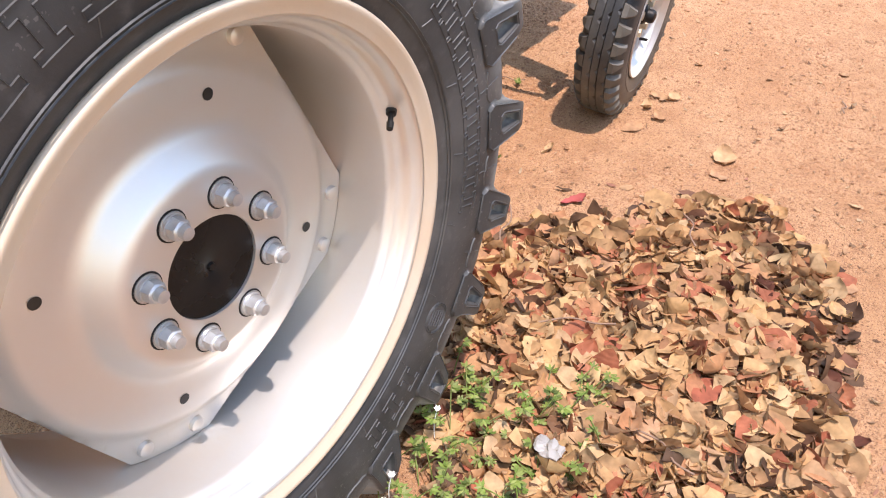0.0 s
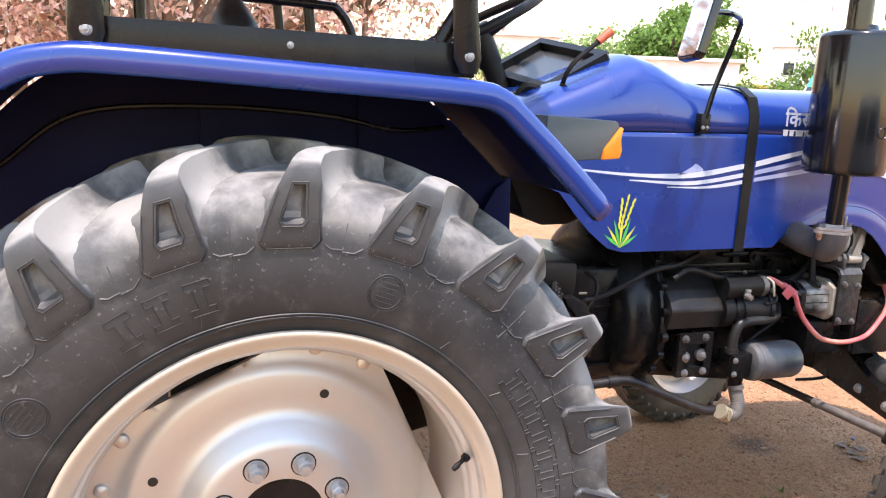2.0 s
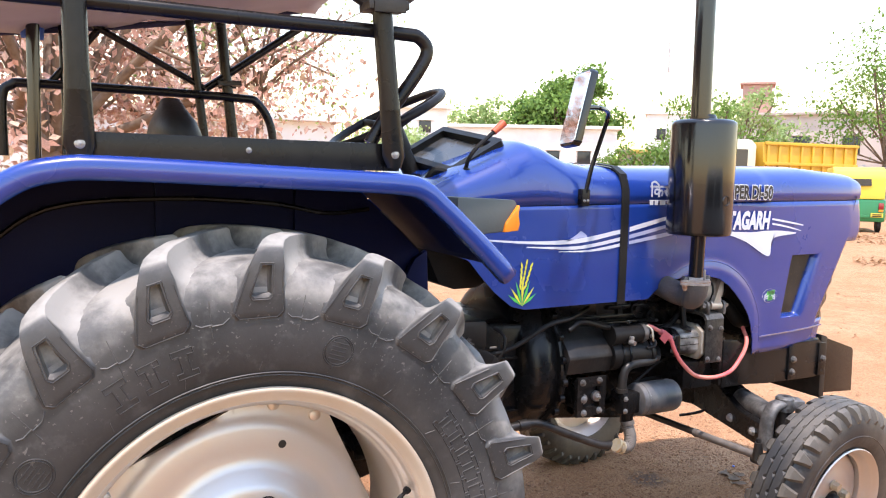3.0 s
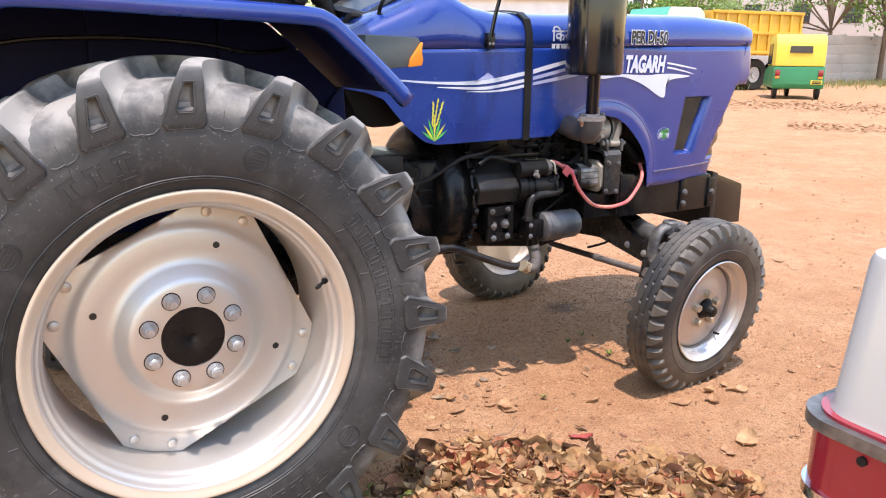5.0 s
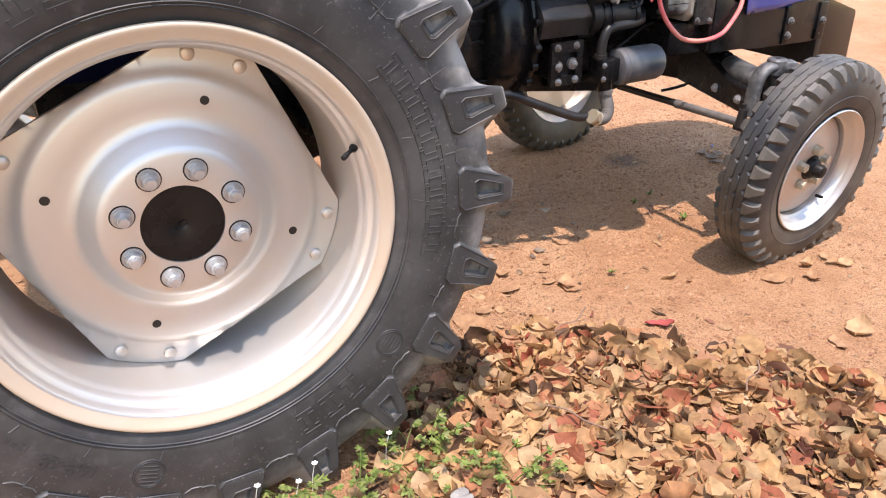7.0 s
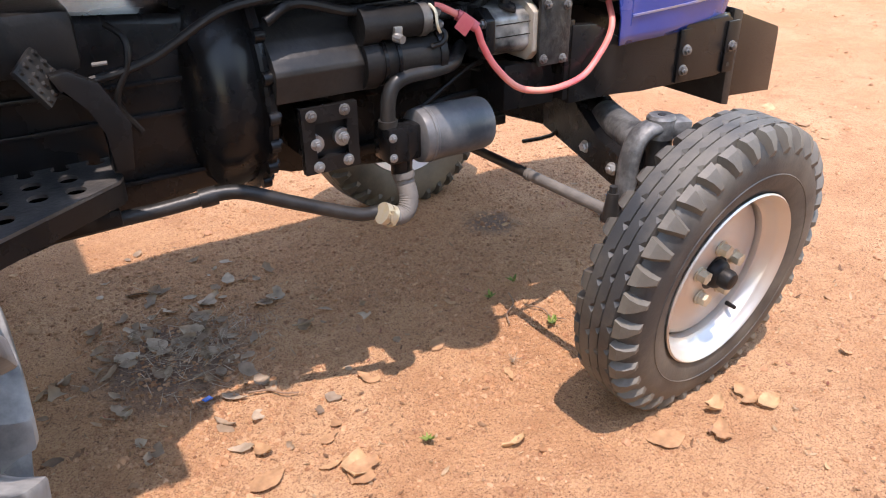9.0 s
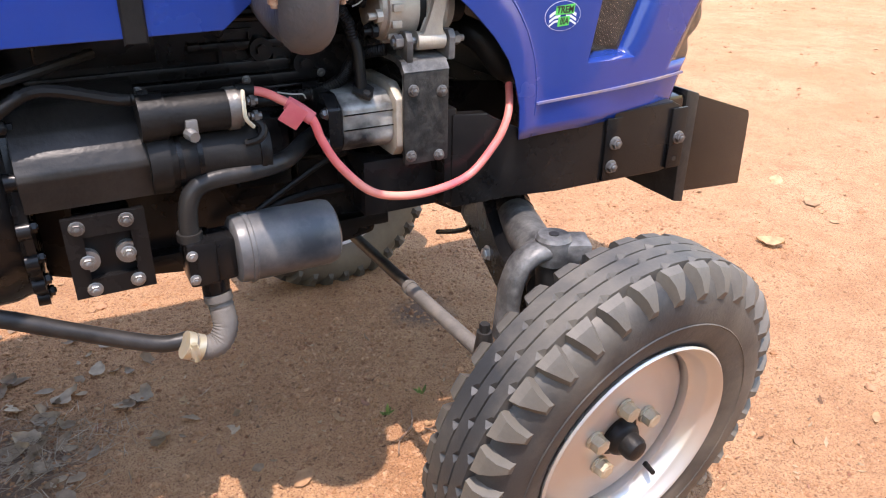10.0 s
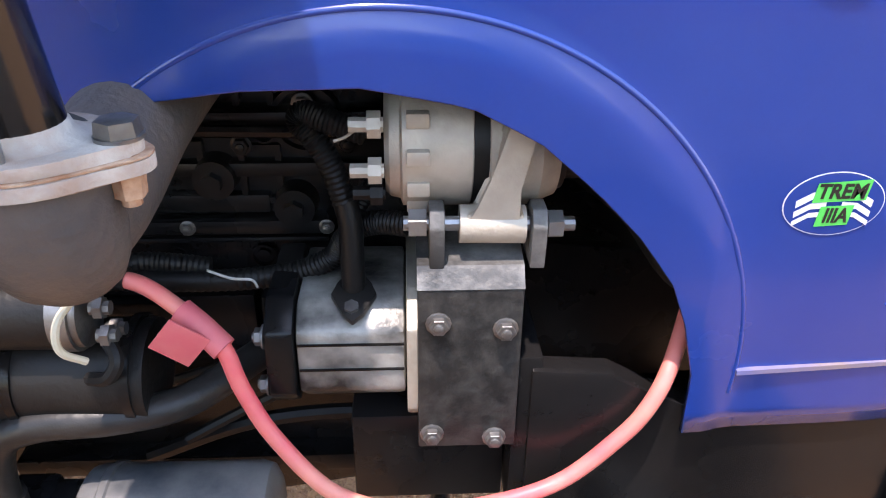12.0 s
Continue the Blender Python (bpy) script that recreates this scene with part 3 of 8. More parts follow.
bm = nb()
rim_prof = [(0.372, -0.160), (0.376, -0.168), (0.3765, -0.174), (0.3735, -0.1775), (0.3690, -0.1765), (0.3625, -0.172), (0.3560, -0.1690), (0.3505, -0.1670), (0.3478, -0.1635), (0.3460, -0.152), (0.3442, -0.1465), (0.3400, -0.1425), (0.3365, -0.1385), (0.3345, -0.128),
            (0.3325, -0.1225), (0.3290, -0.118), (0.3275, -0.108), (0.3265, -0.09), (0.3265, 0.09), (0.340, 0.115), (0.347, 0.15), (0.372, 0.165), (0.378, 0.168), (0.377, 0.155), (0.353, 0.145), (0.348, 0.12), (0.334, 0.10), (0.333, -0.10), (0.340, -0.130), (0.352, -0.145), (0.364, -0.155)]
revolve(bm, rim_prof, 128, closed=True)
rear_wheel = part("rear_wheel", bm, M_RIM, tractor, "silver painted steel rim, a little dusty", smooth=50)
rear_wheel.location = HUB_R
bm = nb()
revolve(bm, [(0.3745, -0.1600), (0.3790, -0.1690), (0.3800, -0.1755), (0.3775, -0.1800), (0.3740, -0.1808), (0.3690, -0.1790), (0.3625, -0.1745), (0.3560, -0.1715), (0.3525, -0.1702)], 128)
part("rim_lip", bm, M_LIP, rear_wheel, "beige dusty rolled rim edge", smooth=50)
bm = nb()
revolve(bm, tyre_profile(), 144)
# moulded rings and ticks on the sidewall
for r0, yy in ((0.402, -0.1825), (0.408, -0.1845)):
    revolve_pts = [(r0, yy), (r0 + 0.0015, yy - 0.0022), (r0 + 0.003, yy - 0.0006)]
    revolve(bm, revolve_pts, 144)
part("tyre", bm, M_RUBBER, rear_wheel, "black rubber tractor tyre, dusty sidewall", smooth=60)


def sidewall_y(r):
    p = tyre_profile()[:15]
    return float(np.interp(r, [a for a, b in p], [b for a, b in p]))


def shared_parts(name, bm, material, parent, poses, label="", smooth=35):
    """Alike parts on one mesh, one at each pose."""
    first = part(name, bm, material, parent, label, smooth)
    first.matrix_basis = poses[0]
    for m in poses[1:]:
        o = new(name, first.data)
        o.parent, o.matrix_basis = parent, m
    return first


def about_axle(deg):
    return Matrix.Rotation(-radians(deg), 4, "Y")


shared_parts("lug", rear_lug(1), M_RUBBER, rear_wheel, [about_axle(LUG_PHASE + 360 / LUGS * i) for i in range(LUGS)], smooth=42)
shared_parts("lug", rear_lug(-1), M_RUBBER, rear_wheel, [about_axle(LUG_PHASE + 360 / LUGS * (i + 0.5)) for i in range(LUGS)], smooth=45)


def ridge(bm, pts, w=0.0013, h=0.0016):
    """A thin raised line along (radius, tangent) points on the sidewall."""
    L, C, Rr = [], [], []
    P = [Vector(p) for p in pts]
    for i, p in enumerate(P):
        d = (P[min(i + 1, len(P) - 1)] - P[max(i - 1, 0)]).normalized()
        n = Vector((-d.y, d.x)) * w
        for lst, q, hh in ((L, p - n, -0.0003), (C, p, h), (Rr, p + n, -0.0003)):
            lst.append(bm.verts.new(polar(q.x, q.y, 0, sidewall_y(q.x) - hh)))
    for i in range(len(P) - 1):
        bm.faces.new((L[i], L[i + 1], C[i + 1], C[i]))
        bm.faces.new((C[i], C[i + 1], Rr[i + 1], Rr[i]))


# moulded line between the pads, with ticks
seg = math.tau / LUGS * 0.515
for nm, pts, w, h in (("moulded_line", [(0.520, 0.050), (0.511, 0.062), (0.511, seg * 0.5), (0.514, seg * 0.5 + 0.001), (0.514, seg - 0.062), (0.520, seg - 0.052)], 0.0016, 0.0022),
                      ("moulded_tick", [(0.490, seg * 0.5), (0.555, seg * 0.5 + 0.004)], 0.0011, 0.0016), ("moulded_tick", [(0.416, seg * 0.8), (0.434, seg * 0.8)], 0.0011, 0.0016)):
    bm = nb()
    ridge(bm, pts, w, h)
    shared_parts(nm, bm, M_RUBBER, rear_wheel, [about_axle(LUG_PHASE + 360 / LUGS * i) for i in range(LUGS)])


def mark_row(n, size, r, deg, step):
    for i in range(n):
        bm = nb()
        w = size * 0.36
        a, b = size / 2, size * 0.30
        q = [(-a, -w), (-a, w), (-b, w), (-b, w * 0.4), (b, w * 0.4), (b, w), (a, w), (a, -w), (b, -w), (b, -w * 0.4), (-b, -w * 0.4), (-b, -w), (-a, -w)]
        for (r0, t0), (r1, t1) in zip(q, q[1:]):
            ridge(bm, [(r + r0, t0), (r + r1, t1)], 0.0009, 0.0016)
        ob = part("moulded_mark", bm, M_MARK, rear_wheel)
        ob.matrix_basis = about_axle(deg - i * step)


mark_row(3, 0.052, 0.462, 121, 7.0)
mark_row(3, 0.052, 0.462, -56, 7.0)
mark_row(11, 0.044, 0.462, 36, 4.9)
for deg in (72, 143, -41, 250):
    bm = nb()
    for rad in (0.030, 0.026):
        ridge(bm, [(0.462 + rad * math.cos(q), rad * math.sin(q)) for q in (math.tau * i / 28 for i in range(29))], 0.0011, 0.0017)
    for i in range(5):
        ridge(bm, [(0.446 + i * 0.008, -0.016), (0.446 + i * 0.008, 0.016)], 0.0009, 0.0015)
    part("moulded_badge", bm, M_MARK, rear_wheel).matrix_basis = about_axle(deg)


def on_sidewall(r):
    return lambda u, v: polar(r + v, -u, 0, sidewall_y(r + v) - 0.0022)


for text, size, r, deg in (("14.9-28", 0.036, 0.445, 232), ("NYLON", 0.022, 0.455, 203), ("FOR AGRICULTURAL TRACTOR", 0.011, 0.452, 176), ("12 P.R.", 0.018, 0.440, 219)):
    letters(text, size, on_sidewall(r), M_MARK, rear_wheel, "moulded_lettering").matrix_basis = about_axle(deg)

PH = radians(70)
# wheel disc: four tabs reach the rim, flat edges between
bm = nb()
prof = [(0.076, -0.070), (0.132, -0.070), (0.142, -0.068), (0.150, -0.063), (0.172, -0.040), (0.182, -0.034), (0.194, -0.0315), (0.215, -0.032), (0.252, -0.032), (0.263, -0.029), (0.272, -0.022), (0.282, -0.017), (0.295, -0.015), (1.0, -0.014)]
SEG = 360
rings = []
for k in range(SEG):
    a = math.tau * k / SEG
    d = (a - PH + math.pi / 4) % (math.pi / 2) - math.pi / 4
    lim = 0.3255 if abs(d) < radians(13) else min(0.3255, 0.3255 * math.cos(radians(32)) / math.cos(abs(d) - math.pi / 4))
    row = [(min(r, lim) * math.cos(a), y, min(r, lim) * math.sin(a)) for r, y in prof]
    row += [(x, y + 0.009, z) for x, y, z in row[::-1]]
    rings.append([bm.verts.new(p) for p in row])
for k in range(SEG):
    A, B = rings[k], rings[(k + 1) % SEG]
    for i in range(len(A)):
        j = (i + 1) % len(A)
        bm.faces.new((A[i], A[j], B[j], B[i]))
part("wheel_disc", bm, M_RIM, rear_wheel, "pressed silver wheel disc with raised middle", smooth=50)
bm = nb()
revolve(bm, [(0.0, -0.067), (0.005, -0.067), (0.006, -0.063), (0.012, -0.066), (0.055, -0.067), (0.0745, -0.0665), (0.0765, -0.064), (0.077, -0.03)], 64)
part("hub_cap", bm, M_BLACK, rear_wheel, "round black hub cover")
bm = nb()
c, o = Vector((0, -0.070, 0)), Vector((0, -1, 0))
cyl(bm, c, c + o * 0.0025, 0.0200, 0.0200, 24)
cyl(bm, c + o * 0.0025, c + o * 0.006, 0.0180, 0.0165, 24)
cyl(bm, c + o * 0.006, c + o * 0.0195, 0.0158, 0.0150, 6)
cyl(bm, c + o * 0.0195, c + o * 0.022, 0.0135, 0.0115, 16)
cyl(bm, c + o * 0.022, c + o * 0.031, 0.0098, 0.0088, 16)
shared_parts("lug_nut", bm, M_ZINC, rear_wheel, [Matrix.Translation((0.107 * math.cos(PH + q), 0, 0.107 * math.sin(PH + q))) for q in (math.tau / 8 * i for i in range(8))])
bm = nb()
cyl(bm, (0, -0.0695, 0), (0, -0.0712, 0), 0.0228, 0.0220, 24)
shared_parts("washer", bm, M_DULL, rear_wheel, [Matrix.Translation((0.107 * math.cos(PH + q), 0, 0.107 * math.sin(PH + q))) for q in (math.tau / 8 * i for i in range(8))], "dark washer")
bm = nb()
cyl(bm, (0, -0.033, 0), (0, -0.0326, 0), 0.0085, 0.0085, 20)
shared_parts("disc_hole", bm, M_INK, rear_wheel, [Matrix.Translation((0.227 * math.cos(PH + q), 0, 0.227 * math.sin(PH + q))) for q in (math.tau / 4 * i for i in range(4))])
bm = nb()
revolve(bm, [(0.0, -0.025), (0.007, -0.0245), (0.0115, -0.022), (0.013, -0.018), (0.013, -0.010)], 20)
shared_parts("rivet", bm, M_RIM, rear_wheel, [Matrix.Translation((0.302 * math.cos(PH + q), 0, 0.302 * math.sin(PH + q))) for q in (radians(90 * i - 1 + 9 * s) for i in range(4) for s in (-1, 1))])
bm = nb()
va = radians(20)
vc = Vector((0.342 * math.cos(va), -0.135, 0.342 * math.sin(va)))
vd = Vector((-0.86 * math.cos(va), -0.5, -0.86 * math.sin(va))).normalized()
cyl(bm, vc, vc + vd * 0.012, 0.009, 0.008, 14)
cyl(bm, vc + vd * 0.012, vc + vd * 0.034, 0.0042, 0.0042, 10)
cyl(bm, vc + vd * 0.030, vc + vd * 0.043, 0.0058, 0.005, 10)
part("valve", bm, M_DULL, rear_wheel)
left_rear = copy_thing(rear_wheel, pose(0, 2 * CY + 0.635, 0.63, 0, 0, 180))

# -- front wheel --
HUB_F, FR, NB = Vector((1.995, -0.538, 0.327)), 0.364, 36
bm = nb()
s = [(0.208, -0.066), (0.214, -0.075), (0.232, -0.084), (0.262, -0.090), (0.292, -0.090), (0.316, -0.083), (0.333, -0.071), (0.345, -0.056), (0.348, -0.03), (0.349, 0.0)]
revolve(bm, s + [(r, -y) for r, y in s[-2::-1]], 108)
ft = bm
bm = nb()
revolve(bm, [(0.2145, -0.077), (0.217, -0.083), (0.2135, -0.087), (0.209, -0.083), (0.206, -0.074), (0.198, -0.066), (0.194, -0.060), (0.191, -0.038), (0.180, -0.030), (0.178, 0.03), (0.195, 0.05), (0.216, 0.08),
             (0.217, 0.075), (0.200, 0.045), (0.186, 0.03), (0.186, -0.03), (0.198, -0.045), (0.203, -0.066)], 96, closed=True)
front_wheel = part("front_wheel", bm, M_RIM, tractor, "small silver steel rim", smooth=50)
part("tyre", ft, M_FRUBBER, front_wheel, "dusty black front tyre", smooth=60)


def rib(y0, y1, half, n, notch, shift):
    """A rib round the crown, notched on one side."""
    bm = nb()
    rows = []
    m = n * 6
    for k in range(m):
        ph = (k % 6)
        cut = notch if ph == 0 else 0
        a = math.tau * (k + shift) / m
        rows.append([bm.verts.new(polar(r, 0, a, y)) for r, y in ((0.345, y0 - 0.004), (FR - (0.010 if cut else 0), y0), (FR, y0 + half * (1 if cut else 0.3)), (FR, y1), (0.345, y1 + 0.004))])
    for k in range(m):
        A, B = rows[k], rows[(k + 1) % m]
        for i in range(4):
            bm.faces.new((A[i], A[i + 1], B[i + 1], B[i]))
    return bm


part("tread_rib", rib(-0.044, -0.016, 0.012, NB, True, 0), M_FRUBBER, front_wheel, smooth=25)
part("tread_rib", rib(-0.012, 0.012, 0.010, NB, True, 2), M_FRUBBER, front_wheel, smooth=25)
part("tread_rib", rib(0.016, 0.044, 0.012, NB, True, 4), M_FRUBBER, front_wheel, smooth=25)
for sgn in (-1, 1):
    bm = nb()
    w = math.tau / NB * FR * 0.5
    V = lambda r, t, y: bm.verts.new(polar(r, t, 0, sgn * y))
    rows = []
    for y, w0, w1, rt, rb in ((0.048, -0.80, 0.55, FR - 0.001, 0.340), (0.066, -0.62, 0.42, FR - 0.004, 0.340), (0.080, -0.44, 0.22, 0.347, 0.326), (0.0905, -0.30, 0.0, 0.325, 0.308)):
        rows.append((V(rb, w * (w0 - 0.18), y - 0.006), V(rt, w * w0, y), V(rt, w * w1, y), V(rb, w * (w1 + 0.18), y - 0.006)))
    for A, B in zip(rows, rows[1:]):
        for i in range(3):
            bm.faces.new((A[i], A[i + 1], B[i + 1], B[i]))
    bm.faces.new(rows[0])
    bm.faces.new(rows[-1])
    shared_parts("tread_block", bm, M_FRUBBER, front_wheel, [about_axle(360 / NB * i) for i in range(NB)], smooth=25)
bm = nb()
ring = [(0.262, 0.0895), (0.264, 0.0920), (0.266, 0.0895)]
revolve(bm, [(r, -y) for r, y in ring], 96)
part("moulded_line", bm, M_FRUBBER, front_wheel)
bm = nb()
revolve(bm, [(0.0, -0.033), (0.090, -0.033), (0.100, -0.031), (0.118, -0.024), (0.135, -0.021), (0.160, -0.022), (0.171, -0.016), (0.179, -0.006), (0.179, 0.0), (0.0, 0.0)], 80)
part("wheel_disc", bm, M_RIM, front_wheel, "pressed silver disc", smooth=50)
bm = nb()
revolve(bm, [(0.0, -0.092), (0.012, -0.0915), (0.0195, -0.088), (0.0235, -0.080), (0.024, -0.060), (0.030, -0.057), (0.034, -0.050), (0.036, -0.036), (0.044, -0.034)], 32)
part("hub_cap", bm, M_DULL, front_wheel, "black domed hub")
bm = nb()
cyl(bm, (0, -0.034, 0), (0, -0.040, 0), 0.0185, 0.0185, 20)
cyl(bm, (0, -0.040, 0), (0, -0.060, 0), 0.0165, 0.0160, 6)
cyl(bm, (0, -0.058, 0), (0, -0.061, 0), 0.0125, 0.0105, 12)
shared_parts("lug_nut", bm, M_PALEBRASS, front_wheel, [Matrix.Translation((0.066 * math.cos(q), 0, 0.066 * math.sin(q))) for q in (radians(20 + 72 * i) for i in range(5))], "brassy plated wheel nut")
bm = nb()
cyl(bm, (0.11, -0.030, -0.135), (0.10, -0.062, -0.128), 0.006, 0.005, 10)
part("valve", bm, M_DULL, front_wheel)
# narrower and a little smaller than drawn above, leaning outwards at the top
FW = Matrix.Diagonal((0.978, 0.885, 0.978, 1))
for o in [front_wheel] + list(front_wheel.children):
    if not o.data.get("scaled"):
        m = o.matrix_basis.copy() if o is not front_wheel else Matrix()
        o.data.transform(FW)
        o.data["scaled"] = 1
for o in front_wheel.children:
    o.location = FW @ o.location
front_wheel.matrix_basis = pose(*HUB_F, 5.36, 0, 4.9)
left_front = copy_thing(front_wheel, pose(1.975, 2 * CY + 0.538, 0.327, 5.36, 0, 184))


# -- bonnet and side panels --
def lower_edge(x):
    k = [(0.62, 1.19), (0.70, 1.175), (0.765, 1.152), (0.81, 1.10), (0.86, 1.05), (0.92, 1.003), (0.97, 0.991), (1.473, 0.997), (1.545, 1.055), (1.64, 1.068), (1.725, 1.070), (1.80, 1.056), (1.85, 1.03), (1.893, 0.993), (1.935, 0.95), (1.964, 0.91), (1.985, 0.86), (1.9935, 0.82),
         (1.994, 0.759), (2.7, 0.772)]
    return float(np.interp(x, [a for a, b in k], [b for a, b in k]))


def crease(x):
    return 1.315 + (x - 0.97) * 0.0185


def side_y(x, z=0.5):
    y = -0.20 + (0.0 if x < 2.15 else 0.38 * (x - 2.15) ** 2)
    if 1.45 < x < 2.15:
        d = math.hypot(x - 1.74, max(z - 0.83, 0))
        t = min(1, max(0, (0.300 - d) / 0.034))
        y -= 0.006 * t * t * (3 - 2 * t) * min(1, (x - 1.45) / 0.15)
    return y


def lean(x, z):
    return 0.30 * (z - 0.80) * min(1, max(0, (x - 2.02) / 0.35))


def vent_warp(x, z):
    """Slants the sides of the opening: its rear edge leans less than its front edge."""
    k = max(-0.5, min(1.3, (z - 0.888) / 0.245))
    fade = max(0, min(1, (1.30 - z) / 0.12))
    front = float(np.interp(x, [2.136, 2.284, 2.44], [0, 1, 0]))
    rear = float(np.interp(x, [2.02, 2.136, 2.284], [0, 1, 0]))
    slant = float(np.interp(x, [2.29, 2.37, 2.5], [0, 1, 1])) * 0.14 * max(0, z - 0.845) * max(0, min(1, (1.34 - z) / 0.12))
    return fade * ((-0.034 + 0.034 * k) * front + 0.020 * k * rear) + slant


def top_z(x):
    return float(np.interp(x, [0.62, 0.90, 1.00, 1.06, 1.15, 1.25, 1.5, 2.2, 2.42, 2.55, 2.62], [1.36, 1.49, 1.525, 1.515, 1.472, 1.452, 1.452, 1.470, 1.45, 1.415, 1.36]))


xs = sorted(set([round(float(v), 4) for v in np.arange(0.62, 2.45, 0.016)] + [1.9935, 1.994, 1.473, 1.545, 2.136, 2.284, 2.37, 2.455]))
ROWS = 28
VENT = (2.135, 2.284, 6, 18)                # first and last column, first and last row of the opening
for side in (0, 1):
    bm = nb()
    cols = []
    for x in xs:
        z0, z1 = max(lower_edge(x), 1.18 if side and x < 1.2 else 0), crease(x)
        col = []
        for i in range(ROWS + 1):
            knee = max(z0, 0.82) if x >= 1.994 else z0
            z = z0 + (knee - z0) * i / 3 + 0.0012 * i if i <= 3 else knee + 0.0036 + (z1 - knee - 0.0036) * (i - 3) / (ROWS - 3)
            y = side_y(x, z)
            dx = -0.5 * (x - 2.37) * min(1, max(0, (0.95 - z) / 0.02)) if x > 2.37 else 0
            col.append(bm.verts.new((x + lean(x, z) + vent_warp(x, z) + dx, 2 * CY - y if side else y, z)))
        cols.append(col)
    for (xa, A), (xb, B) in zip(zip(xs, cols), zip(xs[1:], cols[1:])):
        for i in range(ROWS):
            z = A[i].co.z
            if not (xa > VENT[0] and xb < VENT[1] + 0.002 and VENT[2] <= i < VENT[3]) and not (xa > 2.365 and 0.845 < z < 1.175):
                bm.faces.new((A[i], B[i], B[i + 1], A[i + 1]))
    rim_e = [e for e in bm.edges if len(e.link_faces) == 1 and all(2.11 < v.co.x < 2.375 and 0.86 < v.co.z < 1.16 and v.co.x < 2.33 + 0.30 * (v.co.z - 0.9) for v in e.verts)]
    ex = bmesh.ops.extrude_edge_only(bm, edges=rim_e)
    for v in ex["geom"]:
        if isinstance(v, bmesh.types.BMVert):
            v.co.y += (-0.022 if side else 0.022)
            xl, xr = 2.147 + 0.18 * (v.co.z - 0.888), 2.273 + 0.35 * (v.co.z - 0.888)
            u = max(0, min(1, (v.co.x - xl) / (xr - xl)))
            v.co.x = xl + 0.001 + u * (xr - xl - 0.036)
            v.co.z = 0.902 + (v.co.z - 0.888) * 0.92
    ob = part("side_panel", bm, M_BLUE, tractor, "glossy blue sheet metal panel with white stripes", smooth=40)
    so = ob.modifiers.new("thick", "SOLIDIFY")
    so.thickness, so.offset = 0.005, 0
    # mesh behind the opening
    bm = nb()
    yy = 2 * CY - (side_y(2.2) + 0.023) if side else side_y(2.2) + 0.023
    prism(bm, [(2.12, 0.87), (2.27, 0.87), (2.37, 1.16), (2.14, 1.16)], yy, yy + (-0.004 if side else 0.004))
    part("vent_mesh", bm, M_MESH, ob, "black wire mesh")

bm = nb()
cols = []
for x in xs:
    z1, zt = crease(x), max(top_z(x), crease(x) + 0.02)
    ys = side_y(x)
    half = CY - ys
    col = []
    for k in range(33):
        a = math.pi * k / 32
        ca = math.cos(a)
        y = CY - (half + 0.003) * math.copysign(abs(ca) ** 0.40, ca)
        z = z1 + 0.003 + (zt - z1) * max(0, math.sin(a)) ** 0.62
        col.append(bm.verts.new((x + lean(x, z), y, z)))
    cols.append(col)
# rounded nose
for step in (1, 2, 3, 4):
    t = step / 4
    last = []
    for k in range(33):
        v = cols[len(xs) - 1][k].co
        ca = math.cos(math.pi * k / 32)
        last.append(bm.verts.new((v.x + 0.15 * math.sin(t * math.pi / 2) * (1 - ca * ca) ** 0.5, CY + (v.y - CY) * (1 - 0.25 * t), v.z - 0.13 * t * t * max(0, math.sin(math.pi * k / 32)))))
    cols.append(last)
for A, B in zip(cols, cols[1:]):
    for i in range(32):
        bm.faces.new((A[i], A[i + 1], B[i + 1], B[i]))
bonnet = part("bonnet", bm, M_BLUE, tractor, "rounded glossy blue bonnet", smooth=50)
so = bonnet.modifiers.new("thick", "SOLIDIFY")
so.thickness = 0.004

# front grille with a mesh cover, wrapped round the nose
bm = nb()
prev = None
for i in range(57):
    z = 0.80 + 0.56 * i / 56
    x0, e = 2.455 + lean(2.455, z), -0.075 + 0.14 * max(0, min(z, 1.2) - 0.845)
    row = []
    for y, dx in ((-0.180, e), (-0.172, e * 0.8), (-0.150, e * 0.4), (-0.125, 0.0), (-0.092, 0.02), (-0.06, 0.04), (0.05, 0.075), (0.15, 0.08), (0.25, 0.075), (0.36, 0.05), (0.392, 0.02), (0.425, 0.0), (0.45, e * 0.4), (0.48, e)):
        bulge = 0.010 * abs(math.sin(z * 42)) if -0.16 < y < 0.46 else 0
        row.append(bm.verts.new((x0 + dx - 0.012 + bulge, y - (bulge * 0.8 if y < 0 else 0), z)))
    if prev:
        for a, b, c, d in zip(prev, prev[1:], row[1:], row):
            bm.faces.new((a, b, c, d))
    prev = row
part("grille", bm, M_MESH, tractor, "black wire mesh front grille", smooth=60)
bm = nb()
prism(bm, [(2.37, 0.774), (2.404, 0.774), (2.416, 0.845), (2.37, 0.845)], -0.166, 2 * CY + 0.166)
part("grille_sill", bm, M_BLUE, tractor)

